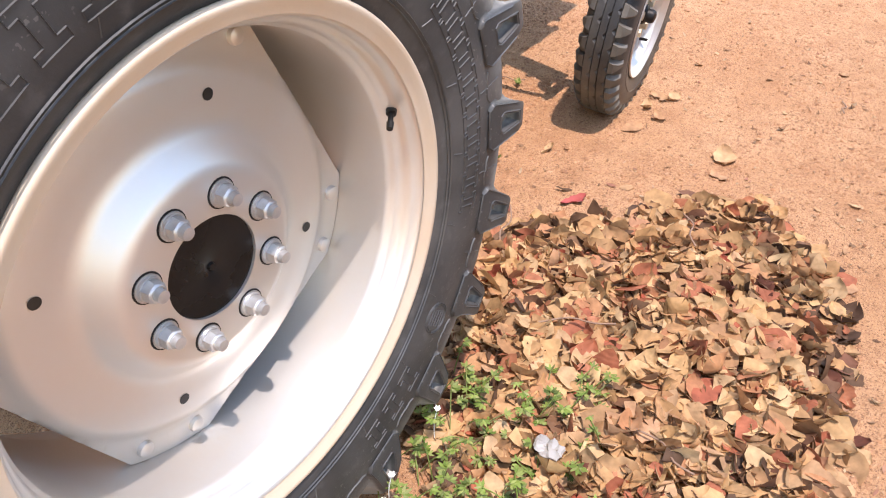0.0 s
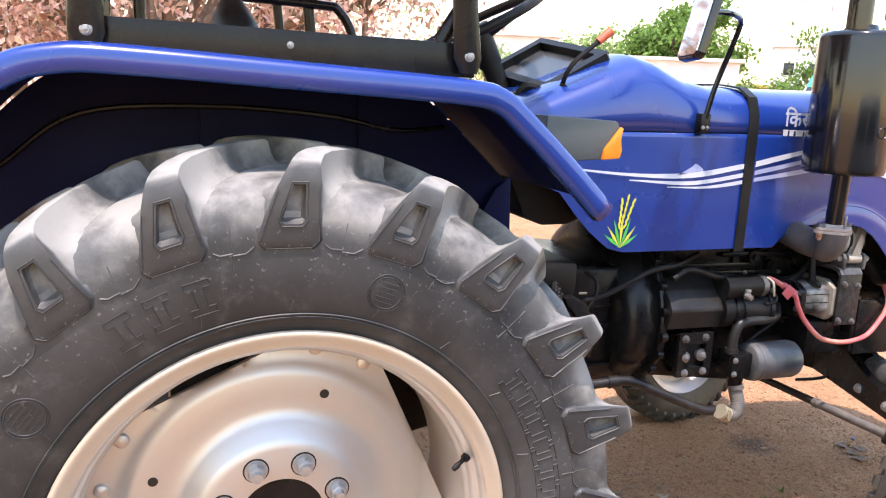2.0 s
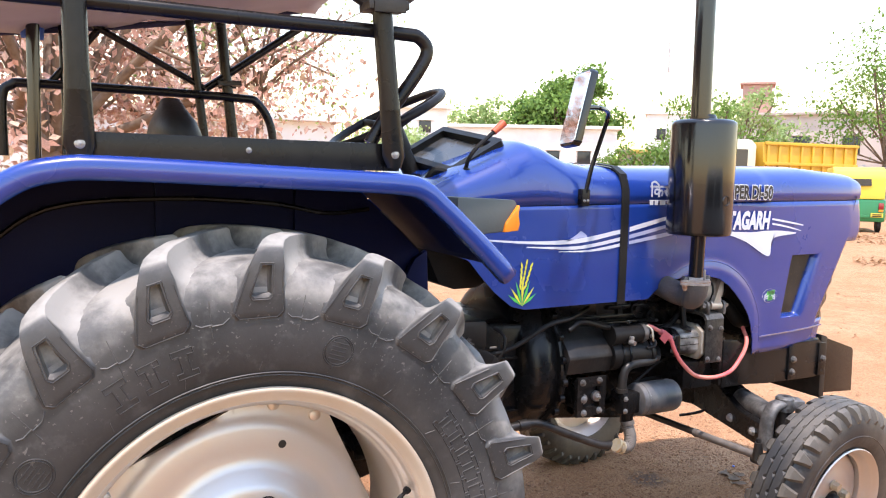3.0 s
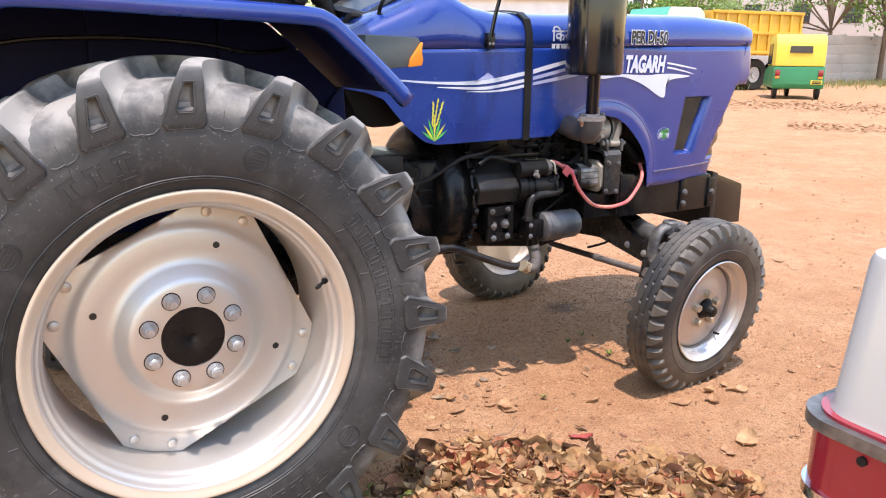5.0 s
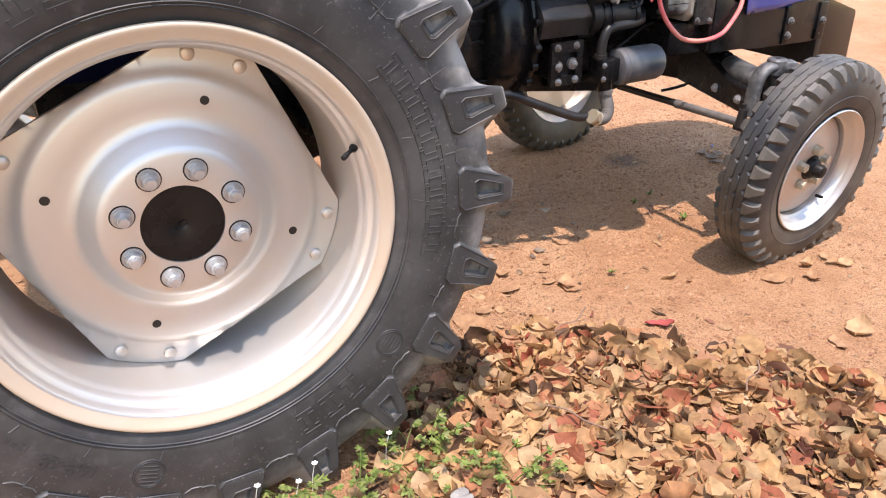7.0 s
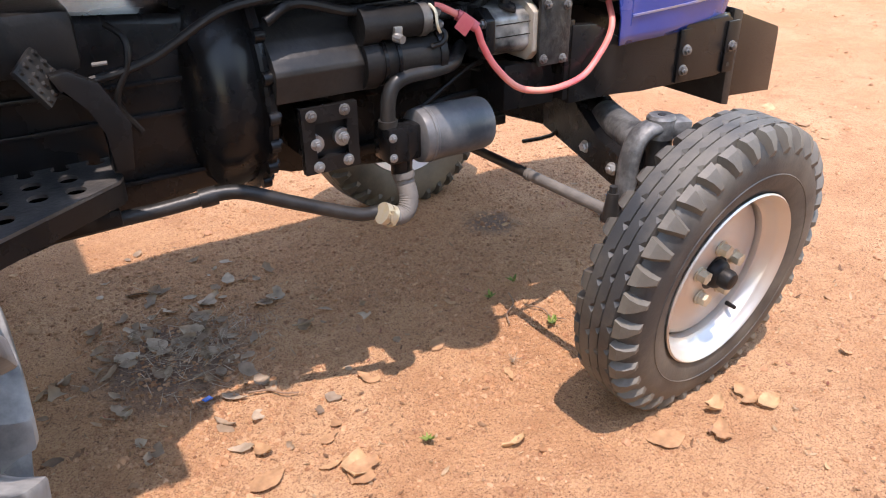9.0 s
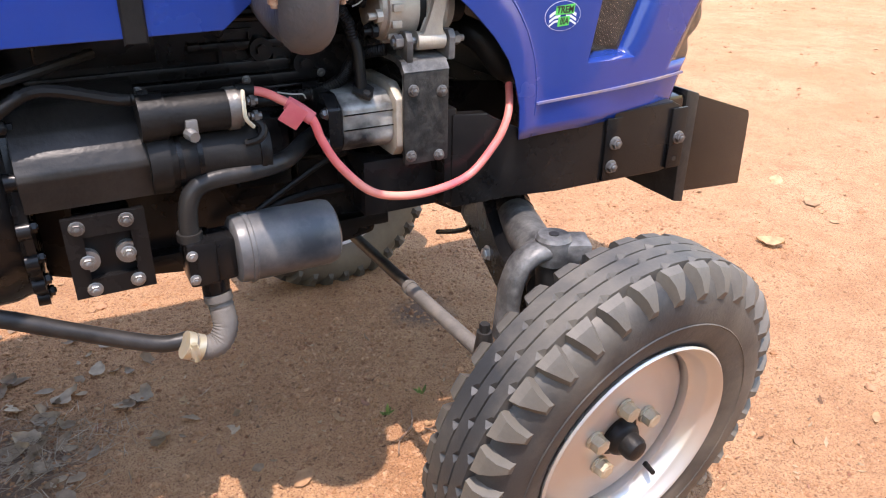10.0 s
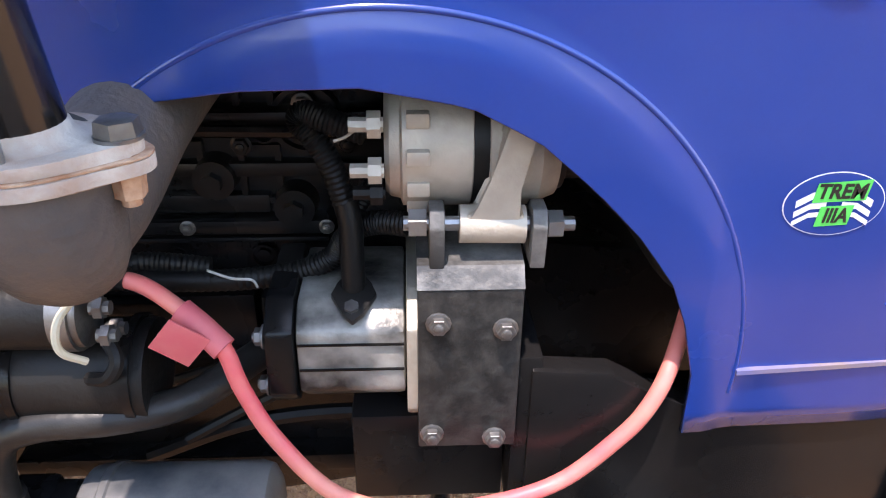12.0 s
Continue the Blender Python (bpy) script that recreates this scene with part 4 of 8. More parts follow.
# seam line along the lower panel and a rubber strap round the bonnet
bm = nb()
ps = [(2.022 + 0.01, 0.823), (2.12, 0.826), (2.25, 0.831), (2.34, 0.834), (2.42, 0.838)]
for (x0, z0), (x1, z1) in zip(ps, ps[1:]):
    q = [(x0, side_y(x0 - 0.005, z0) - 0.006, z0 - 0.0022), (x1, side_y(x1 - 0.008, z1) - 0.006, z1 - 0.0022), (x1, side_y(x1 - 0.008, z1) - 0.006, z1 + 0.0022), (x0, side_y(x0 - 0.005, z0) - 0.006, z0 + 0.0022)]
    A = [bm.verts.new(p) for p in q]
    B = [bm.verts.new((x, y + 0.006, z)) for x, y, z in q]
    bm.faces.new(A)
    for i in range(4):
        bm.faces.new((A[i], A[(i + 1) % 4], B[(i + 1) % 4], B[i]))
part("panel_seam", bm, M_LINE, tractor)
bm = nb()
sp = [(-0.206, 0.985), (-0.207, 1.10), (-0.207, 1.32), (-0.204, 1.37), (-0.185, 1.42), (-0.14, 1.446), (-0.05, 1.456), (0.15, 1.460), (0.35, 1.456), (0.485, 1.42), (0.507, 1.32), (0.507, 0.99)]
A, B, Cc, D = ([bm.verts.new((x, y + dy, z + dz)) for y, z in sp for dy, dz in [((-0.004 if y < 0 else 0.004) * o, 0.004 * o)]] for x, o in ((1.336, 0), (1.339, 1), (1.366, 1), (1.369, 0)))
for P, Q in ((A, B), (B, Cc), (Cc, D)):
    for i in range(len(sp) - 1):
        bm.faces.new((P[i], P[i + 1], Q[i + 1], Q[i]))
part("strap", bm, M_DULL, tractor, "black rubber strap across the bonnet")


# decals
def stripe(upper, lower, material, y=-0.2055, n=8):
    bm = nb()
    U = smooth_path([(a, 0, b) for a, b in upper], n)
    W = smooth_path([(a, 0, b) for a, b in lower], n)
    m = min(len(U), len(W))
    u = [bm.verts.new((p.x, side_y(p.x, p.z) - (0.0055 if y < -0.2 else 0), p.z)) for p in U[:m]]
    w = [bm.verts.new((p.x, side_y(p.x, p.z) - (0.0055 if y < -0.2 else 0), p.z)) for p in W[:m]]
    for i in range(m - 1):
        bm.faces.new((u[i], u[i + 1], w[i + 1], w[i]))
    return part("stripe", bm, material, tractor, "white swoosh decal")


stripe([(0.70, 1.225), (0.968, 1.207), (1.163, 1.212), (1.34, 1.240)], [(0.70, 1.222), (0.968, 1.199), (1.163, 1.197), (1.34, 1.226)], M_WHITE)
stripe([(1.376, 1.247), (1.45, 1.264), (1.548, 1.284), (1.70, 1.31)], [(1.376, 1.231), (1.45, 1.248), (1.548, 1.272), (1.70, 1.305)], M_WHITE)
stripe([(0.968, 1.190), (1.13, 1.187), (1.22, 1.194), (1.34, 1.214)], [(0.968, 1.187), (1.13, 1.177), (1.22, 1.183), (1.34, 1.202)], M_WHITE)
stripe([(1.376, 1.221), (1.45, 1.236), (1.549, 1.256), (1.70, 1.283)], [(1.376, 1.208), (1.45, 1.223), (1.549, 1.245), (1.70, 1.277)], M_GREYDECAL)
stripe([(1.088, 1.172), (1.20, 1.174), (1.28, 1.184), (1.34, 1.194)], [(1.088, 1.170), (1.20, 1.168), (1.28, 1.174), (1.34, 1.183)], M_WHITE)
stripe([(1.376, 1.200), (1.45, 1.212), (1.55, 1.229), (1.66, 1.245)], [(1.376, 1.189), (1.45, 1.200), (1.55, 1.215), (1.66, 1.238)], M_GREYDECAL)
stripe([(1.12, 1.205), (1.16, 1.226), (1.175, 1.236), (1.20, 1.222)], [(1.12, 1.203), (1.16, 1.212), (1.175, 1.214), (1.20, 1.216)], M_GREYDECAL)
stripe([(1.63, 1.216), (1.72, 1.222), (1.82, 1.226), (1.95, 1.222), (2.03, 1.226), (2.11, 1.226), (2.20, 1.218)], [(1.63, 1.214), (1.72, 1.210), (1.82, 1.216), (1.93, 1.186), (2.054, 1.130), (2.075, 1.196), (2.20, 1.214)], M_WHITE)
stripe([(2.062, 1.274), (2.15, 1.262), (2.24, 1.248), (2.32, 1.233)], [(2.062, 1.267), (2.15, 1.255), (2.24, 1.243), (2.32, 1.231)], M_WHITE)
stripe([(2.064, 1.256), (2.11, 1.250), (2.17, 1.239), (2.23, 1.225)], [(2.064, 1.249), (2.11, 1.243), (2.17, 1.233), (2.23, 1.223)], M_WHITE)


def on_side(x0, z0, y=-0.2065, slant=0.0):
    return lambda u, v: (x0 + u + v * slant, side_y(x0 + u, z0 + v) - (-0.2 - y), z0 + v)


letters("TAGARH", 0.088, on_side(1.937, 1.236, slant=0.12), M_WHITE, tractor, "lettering", bold=0.0045, font_scale=0.62, label="white block lettering on the bonnet side")
letters("PER DI-50", 0.066, on_side(1.945, 1.347, -0.2140), M_WHITE, tractor, "lettering", bold=0.0058, font_scale=0.72)
letters("PER DI-50", 0.066, on_side(1.945, 1.347, -0.2155), M_INK, tractor, "lettering", bold=0.0022, font_scale=0.72)
# writing half hidden by the silencer: a readable line, and plain bars for the small one
letters("\u093f\u0915\u0938\u093e\u0928", 0.058, on_side(1.524, 1.350, -0.2140), M_WHITE, tractor, "lettering", bold=0.0012, font_scale=1.0)
for x0, x1, z0, z1 in ((1.448, 1.60, 1.336, 1.339), (1.450, 1.466, 1.322, 1.336), (1.472, 1.487, 1.322, 1.336), (1.495, 1.520, 1.322, 1.336), (1.527, 1.545, 1.322, 1.336)):
    bm = nb()
    q = [bm.verts.new((x, -0.2140, z)) for x, z in ((x0, z0), (x1, z0), (x1, z1), (x0, z1))]
    bm.faces.new(q)
    part("lettering_bar", bm, M_WHITE, tractor, smooth=0)
# wheat ear decal
for i in range(7):
    bm = nb()
    a = radians(-54 + 18 * i)
    L = 0.095 - 0.010 * abs(i - 3)
    p = [(0, 0), (0.005, L * 0.5), (0, L), (-0.004, L * 0.5)]
    q = [bm.verts.new((0.958 + x * math.cos(a) + z * math.sin(a), -0.2055, 1.004 + z * math.cos(a) - x * math.sin(a))) for x, z in p]
    bm.faces.new(q)
    part("wheat_blade", bm, M_YELLOW if i % 2 else M_GREEN, tractor, smooth=0)
for i in range(15):
    bm = nb()
    s_, r_ = (i % 3 - 1), i // 3
    cx, cz, a = 0.959 + 0.009 * s_ * (1 + 0.25 * r_) + 0.003 * r_, 1.075 + r_ * 0.0165 - abs(s_) * 0.010, radians(10 + 22 * s_)
    q = [bm.verts.new((cx + 0.0036 * math.cos(t) * math.cos(a) + 0.011 * math.sin(t) * math.sin(a), -0.2058, cz + 0.011 * math.sin(t) * math.cos(a) - 0.0036 * math.cos(t) * math.sin(a))) for t in (math.tau * k / 8 for k in range(8))]
    bm.faces.new(q)
    part("wheat_grain", bm, M_YELLOW, tractor, smooth=0)


# raised bead along the wheel arch
bm = nb()
tube(bm, [(1.74 + 0.292 * math.cos(a), side_y(1.74 + 0.292 * math.cos(a), 0.83 + 0.292 * math.sin(a)) - 0.0010, 0.83 + 0.292 * math.sin(a)) for a in (radians(-6 + 6 * k) for k in range(24))], 0.0030, 10, 3)
part("arch_bead", bm, M_BLUE, tractor, smooth=60)


# oval sticker
def disc_decal(cx, cz, rx, rz, y, material, name, parent):
    bm = nb()
    bm.faces.new([bm.verts.new((cx + rx * math.cos(t), y, cz + rz * math.sin(t))) for t in (math.tau * k / 40 for k in range(40))])
    return part(name, bm, material, parent, smooth=0)


sticker = disc_decal(2.078, 0.978, 0.0395, 0.0265, -0.2027, M_BLUE, "sticker", tractor)
sticker["label"] = "oval green and white emission sticker"
disc_decal(2.078, 0.978, 0.0395, 0.0265, -0.2031, M_WHITE, "sticker_edge", sticker)
disc_decal(2.078, 0.978, 0.0386, 0.0257, -0.2035, M_BLUE, "sticker_ground", sticker)
for k, (dz, h) in enumerate(((0.007, 0.006), (-0.002, 0.005), (-0.010, 0.004))):
    for sx in (-1, 1):
        bm = nb()
        q = [(sx * 0.006, dz + 0.004), (sx * 0.018, dz + 0.003), (sx * 0.0300, dz - 0.004), (sx * 0.0295, dz - 0.004 - h), (sx * 0.018, dz + 0.003 - h), (sx * 0.006, dz + 0.004 - h)]
        bm.faces.new([bm.verts.new((2.078 + a, -0.2039, 0.978 + b)) for a, b in q])
        part("sticker_swoosh", bm, M_WHITE, sticker, smooth=0)
for q in ([(-0.018, 0.0015), (0.0235, 0.0035), (0.0255, 0.0205), (-0.016, 0.0175)], [(-0.012, -0.0185), (0.014, -0.017), (0.016, -0.0005), (-0.010, -0.0015)]):
    bm = nb()
    bm.faces.new([bm.verts.new((2.078 + a, -0.2043, 0.978 + b)) for a, b in q])
    part("sticker_block", bm, M_GREEN, sticker, smooth=0)
letters("TREM", 0.0165, on_side(2.0812, 0.9835, -0.2047, 0.12), M_INK, sticker, "sticker_lettering", bold=0.0006, font_scale=0.92)
letters("IIIA", 0.0165, on_side(2.0805, 0.9635, -0.2047, 0.12), M_INK, sticker, "sticker_lettering", bold=0.0006, font_scale=0.82)

# -- chassis rails, front carrier --
for sgn in (0, 1):
    bm = nb()
    f = lambda y: 2 * CY - y if sgn else y
    prism(bm, [(1.86, 0.82), (1.86, 0.64), (2.00, 0.64), (2.10, 0.632), (2.375, 0.628), (2.405, 0.634), (2.412, 0.66), (2.412, 0.772), (2.39, 0.784), (2.02, 0.764), (1.93, 0.815)], f(-0.195), f(-0.170), bevel=0.004)
    rail = part("chassis_rail", bm, M_BLACK, tractor, "black painted steel rail")
    if sgn == 0:
        for x in (2.235, 2.412):
            bm = nb()
            box(bm, (x - 0.022, -0.201, 0.634), (x + 0.020, -0.195, 0.768), 0.002)
            part("rail_plate", bm, M_BLACK, rail)
        for x, z in ((2.238, 0.715), (2.233, 0.665), (2.413, 0.703)):
            bm = nb()
            bolt(bm, (x, -0.201, z), 0.011)
            part("bolt", bm, M_DARKBOLT, rail)
        bm = nb()
        cyl(bm, (2.41, -0.2012, 0.655), (2.41, -0.2016, 0.655), 0.006)
        part("bolt_hole", bm, M_INK, rail)
bm = nb()
prism(bm, [(1.55, 0.83), (1.55, 0.60), (1.88, 0.60), (1.93, 0.65), (2.2, 0.65), (2.2, 0.80), (1.9, 0.83)], 0.02, 2 * CY - 0.02, bevel=0.006)
part("front_support", bm, M_BLACK, tractor)
bm = nb()
box(bm, (2.425, -0.13, 0.61), (2.50, 2 * CY + 0.13, 0.772), 0.012)
part("carrier_crossbeam", bm, M_GLOSS, tractor)
bm = nb()
prism(bm, [(2.490, 0.782), (2.530, 0.770), (2.530, 0.505), (2.500, 0.512)], -0.135, 2 * CY + 0.135, bevel=0.004)
carrier = part("weight_carrier", bm, M_GREASY, tractor, "black welded steel weight carrier")
bm = nb()
prism(bm, [(2.532, 0.525), (2.735, 0.512), (2.728, 0.690), (2.722, 0.703), (2.532, 0.765)], -0.118, -0.108, bevel=0.002)
part("carrier_cheek", bm, M_GLOSS, carrier)
bm = nb()
prism(bm, [(2.532, 0.525), (2.735, 0.512), (2.728, 0.690), (2.722, 0.703), (2.532, 0.765)], 2 * CY + 0.108, 2 * CY + 0.118, bevel=0.002)
part("carrier_cheek", bm, M_GLOSS, carrier)
bm = nb()
prism(bm, [(2.532, 0.735), (2.722, 0.672), (2.722, 0.664), (2.532, 0.727)], -0.106, 2 * CY + 0.106)
part("carrier_top", bm, M_GREASY, carrier)
bm = nb()
box(bm, (2.722, -0.106, 0.515), (2.730, 2 * CY + 0.106, 0.69), 0.002)
part("carrier_front", bm, M_GLOSS, carrier)

# -- gearbox, clutch housing, engine --
bm = nb()
prism(bm, [(-0.20, 0.50), (0.35, 0.44), (0.80, 0.55), (1.08, 0.578), (1.08, 0.92), (0.60, 0.95), (-0.20, 0.95)], -0.075, 2 * CY + 0.075, bevel=0.025)
gearbox = part("gearbox", bm, M_BLACK, tractor, "black cast gearbox")
for z in (0.62, 0.74, 0.80):
    bm = nb()
    box(bm, (0.62, -0.084, z), (1.06, -0.074, z + 0.010), 0.003)
    part("casting_rib", bm, M_BLACK, gearbox)
bm = nb()
revolve(bm, [(0.0, 1.020), (0.225, 1.022), (0.258, 1.030), (0.284, 1.046), (0.301, 1.068), (0.309, 1.092), (0.308, 1.116), (0.300, 1.136), (0.298, 1.146), (0.314, 1.150), (0.318, 1.156), (0.316, 1.168), (0.0, 1.168)], 80)
bmesh.ops.rotate(bm, verts=bm.verts, cent=(0, 0, 0), matrix=Euler((0, 0, radians(-90))).to_matrix())
for v in bm.verts:
    v.co.z *= 0.75 if v.co.z < 0 else 1
bmesh.ops.translate(bm, verts=bm.verts, vec=(0, CY, 0.735))
housing = part("clutch_housing", bm, M_BLACK, tractor, "round black flywheel housing flange", smooth=30)
for i in range(7):
    a = radians(140 + 14 * i)
    bm = nb()
    up = math.sin(a) * (0.75 if math.sin(a) < 0 else 1)
    bolt(bm, (1.168, CY + 0.306 * math.cos(a), 0.735 + 0.306 * up), 0.009, (1, 0, 0))
    cyl(bm, (1.150, CY + 0.316 * math.cos(a), 0.735 + 0.316 * up), (1.168, CY + 0.316 * math.cos(a), 0.735 + 0.316 * up), 0.014, seg=12)
    part("flange_bolt", bm, M_BLACK, housing)
bm = nb()
prism(bm, [(-0.02, 0.905), (-0.10, 0.890), (-0.146, 0.862), (-0.172, 0.834), (-0.184, 0.815), (-0.186, 0.805), (-0.181, 0.790), (-0.172, 0.752), (-0.02, 0.74)], 1.166, 1.352, plane="yz", bevel=0.003)
part("starter_guard", bm, M_GREASY, tractor, "folded black sheet metal guard")
bm = nb()
prism(bm, [(1.17, 0.57), (1.24, 0.545), (1.60, 0.50), (1.78, 0.53), (1.80, 0.60), (1.87, 0.62), (1.87, 1.21), (1.17, 1.21)], -0.01, 2 * CY + 0.01, bevel=0.012)
engine = part("engine_block", bm, M_BLACK, tractor, "grimy black cast iron engine block")
for x0, x1, z0, z1, d in ((1.20, 1.86, 0.985, 1.000, 0.030), (1.45, 1.85, 0.930, 0.945, 0.016), (1.20, 1.62, 0.890, 0.91, 0.012), (1.22, 1.40, 0.92, 0.975, 0.010), (1.45, 1.56, 1.02, 1.10, 0.010), (1.60, 1.70, 1.02, 1.10, 0.010),
                          (1.74, 1.84, 1.02, 1.10, 0.010), (1.17, 1.87, 1.12, 1.135, 0.02), (1.42, 1.80, 0.69, 0.72, 0.02), (1.30, 1.80, 0.56, 0.585, 0.03)):
    bm = nb()
    box(bm, (x0, -0.01 - d, z0), (x1, 0.0, z1), 0.004)
    part("casting_rib", bm, M_BLACK, engine)
for x, z in ((1.50, 0.965), (1.60, 0.965), (1.70, 0.967), (1.66, 1.005), (1.53, 1.006), (1.42, 1.004)):
    bm = nb()
    bolt(bm, (x, -0.03, z), 0.008)
    part("bolt", bm, M_DARKBOLT if z > 1 else M_BLACK, engine)
for x, z in ((1.57, 0.93), (1.74, 0.93), (1.645, 0.90)):
    bm = nb()
    cyl(bm, (x, -0.01, z), (x, -0.035, z), 0.022, 0.020, 20)
    cyl(bm, (x, -0.035, z), (x, -0.045, z), 0.010, 0.010, 6)
    part("core_plug", bm, M_BLACK, engine)
letters("KSP", 0.014, lambda u, v: (1.652 + u, -0.0125, 0.846 + v), M_BLACK, engine, "cast_lettering")
for x0, x1, z0, z1, d in ((1.20, 1.675, 0.872, 0.887, 0.024), (1.20, 1.675, 0.858, 0.864, 0.014), (1.20, 1.68, 0.775, 0.790, 0.018), (1.50, 1.60, 0.690, 0.815, 0.045), (1.607, 1.613, 0.690, 0.815, 0.050)):
    bm = nb()
    box(bm, (x0, -0.01 - d, z0), (x1, 0.0, z1), 0.003)
    part("casting_rib", bm, M_BLACK, engine)
for x0, x1, z0, z1 in ((1.593, 1.634, 0.900, 0.961), (1.594, 1.632, 0.992, 1.040), (1.500, 1.560, 0.905, 0.965)):
    bm = nb()
    o = [bm.verts.new((x, -0.012, z)) for x, z in ((x0, z0), (x1, z0), (x1, z1), (x0, z1))]
    q = [bm.verts.new((x, -0.012, z)) for x, z in ((x0 + 0.006, z0 + 0.006), (x1 - 0.006, z0 + 0.006), (x1 - 0.006, z1 - 0.006), (x0 + 0.006, z1 - 0.006))]
    for k in range(4):
        bm.faces.new((o[k], o[(k + 1) % 4], q[(k + 1) % 4], q[k]))
    ex = bmesh.ops.extrude_face_region(bm, geom=bm.faces[:])
    for v in ex["geom"]:
        if isinstance(v, bmesh.types.BMVert):
            v.co.y -= 0.008
    part("casting_frame", bm, M_BLACK, engine)
for x, z in ((1.675, 0.8805), (1.539, 0.8805), (1.36, 0.8805), (1.26, 0.8805)):
    bm = nb()
    bolt(bm, (x, -0.034, z), 0.006)
    part("bolt", bm, M_DARKBOLT, engine)
for x, z, r_ in ((1.607, 0.841, 0.013), (1.52, 0.842, 0.011), (1.66, 0.985, 0.034), (1.62, 0.975, 0.012)):
    bm = nb()
    revolve(bm, [(0.0, -0.010), (r_ * 0.5, -0.010), (r_ * 0.55, -0.005), (r_ * 0.8, -0.005), (r_ * 0.85, -0.012), (r_, -0.012), (r_ * 1.05, 0.0)], 24)
    bmesh.ops.translate(bm, verts=bm.verts, vec=(x, -0.010, z))
    part("core_plug", bm, M_BLACK, engine)
for i in range(9):
    if i != 3:
        bm = nb()
        box(bm, (1.545 + 0.0085 * i, -0.0125, 0.846), (1.550 + 0.0085 * i, -0.009, 0.854), 0.0008)
        part("cast_mark", bm, M_BLACK, engine)
# thin lines and hoses low on the engine
for pts, r_ in (([(1.52, -0.09, 0.66), (1.60, -0.08, 0.70), (1.68, -0.075, 0.735), (1.76, -0.08, 0.735), (1.84, -0.09, 0.70)], 0.006), ([(1.50, -0.07, 0.72), (1.60, -0.06, 0.74), (1.70, -0.06, 0.715), (1.80, -0.07, 0.66)], 0.005), ([(1.46, -0.05, 0.60), (1.58, -0.06, 0.655), (1.70, -0.05, 0.66), (1.82, -0.06, 0.655)], 0.009)):
    bm = nb()
    tube(bm, pts, r_, 8, 6)
    part("engine_hose", bm, M_DULL, tractor)
# radiator with shroud and fan, dark behind the wheel arch
bm = nb()
box(bm, (2.10, -0.15, 0.80), (2.20, 2 * CY + 0.15, 1.36), 0.01)
part("radiator", bm, M_DULL, tractor, "dark radiator core")
bm = nb()
for i in range(6):
    a = math.tau * i / 6
    b = [(0.05, -0.03, 0), (0.20, -0.045, 0.02), (0.205, 0.045, -0.02), (0.05, 0.03, 0)]
    q = []
    for rr, tt, xx in b:
        q.append(bm.verts.new((1.985 + xx * 2, CY + rr * math.cos(a) - tt * math.sin(a), 1.06 + rr * math.sin(a) + tt * math.cos(a))))
    f = bm.faces.new(q)
    e = bmesh.ops.extrude_face_region(bm, geom=[f])
    for v in e["geom"]:
        if isinstance(v, bmesh.types.BMVert):
            v.co.x += 0.004
cyl(bm, (1.87, CY, 1.06), (2.0, CY, 1.06), 0.05)
part("fan", bm, M_DULL, tractor)
bm = nb()
tube(bm, [(2.09, -0.08, 1.22), (2.03, -0.10, 1.20), (1.99, -0.09, 1.13), (1.96, -0.04, 1.09)], 0.024, 12)
tube(bm, [(2.09, -0.09, 0.86), (2.02, -0.11, 0.87), (1.97, -0.09, 0.93), (1.93, -0.03, 0.95)], 0.026, 12)
part("radiator_hose", bm, M_DULL, tractor)

# engine mount bracket with six bolts
bm = nb()
o = [bm.verts.new((x, -0.180, z)) for x, z in ((1.208, 0.604), (1.326, 0.604), (1.326, 0.737), (1.208, 0.737))]
i_ = [bm.verts.new((x, -0.180, z)) for x, z in ((1.234, 0.634), (1.302, 0.634), (1.302, 0.705), (1.234, 0.705))]
for k in range(4):
    bm.faces.new((o[k], o[(k + 1) % 4], i_[(k + 1) % 4], i_[k]))
ex = bmesh.ops.extrude_face_region(bm, geom=bm.faces[:])
for v in ex["geom"]:
    if isinstance(v, bmesh.types.BMVert):
        v.co.y += 0.015
bracket = part("mount_bracket", bm, M_BLACK, tractor, "black cast bracket")
bm = nb()
box(bm, (1.226, -0.1645, 0.62), (1.31, 0.0, 0.72), 0.003)
part("bracket_block", bm, M_BLACK, bracket)
for x, z in ((1.228, 0.722), (1.298, 0.724), (1.234, 0.664), (1.293, 0.668), (1.236, 0.617), (1.300, 0.620)):
    bm = nb()
    if 0.64 < z < 0.70:
        cyl(bm, (x, -0.165, z), (x, -0.178, z), 0.018, seg=14)
    bolt(bm, (x, -0.180, z), 0.0090)
    part("bolt", bm, M_DARKBOLT if z > 0.7 else M_STEEL, bracket)

# starter motor: solenoid above the body
bm = nb()
cyl(bm, (1.372, -0.150, 0.800), (1.530, -0.150, 0.797), 0.047, seg=32)
cyl(bm, (1.345, -0.150, 0.800), (1.375, -0.150, 0.800), 0.052, 0.054, seg=32)
starter = part("starter_motor", bm, M_DULL, tractor, "black enamelled starter motor")
for x in (1.385, 1.415, 1.512):
    bm = nb()
    cyl(bm, (x, -0.150, 0.799), (x + 0.008, -0.150, 0.799), 0.0495, seg=32)
    part("starter_band", bm, M_BLACK, starter)
bm = nb()
cyl(bm, (1.350, -0.170, 0.874), (1.470, -0.170, 0.873), 0.0315, seg=28)
cyl(bm, (1.340, -0.170, 0.874), (1.378, -0.170, 0.874), 0.036, seg=28)
part("solenoid", bm, M_DULL, starter)
bm = nb()
cyl(bm, (1.470, -0.170, 0.873), (1.486, -0.170, 0.873), 0.0335, seg=28)
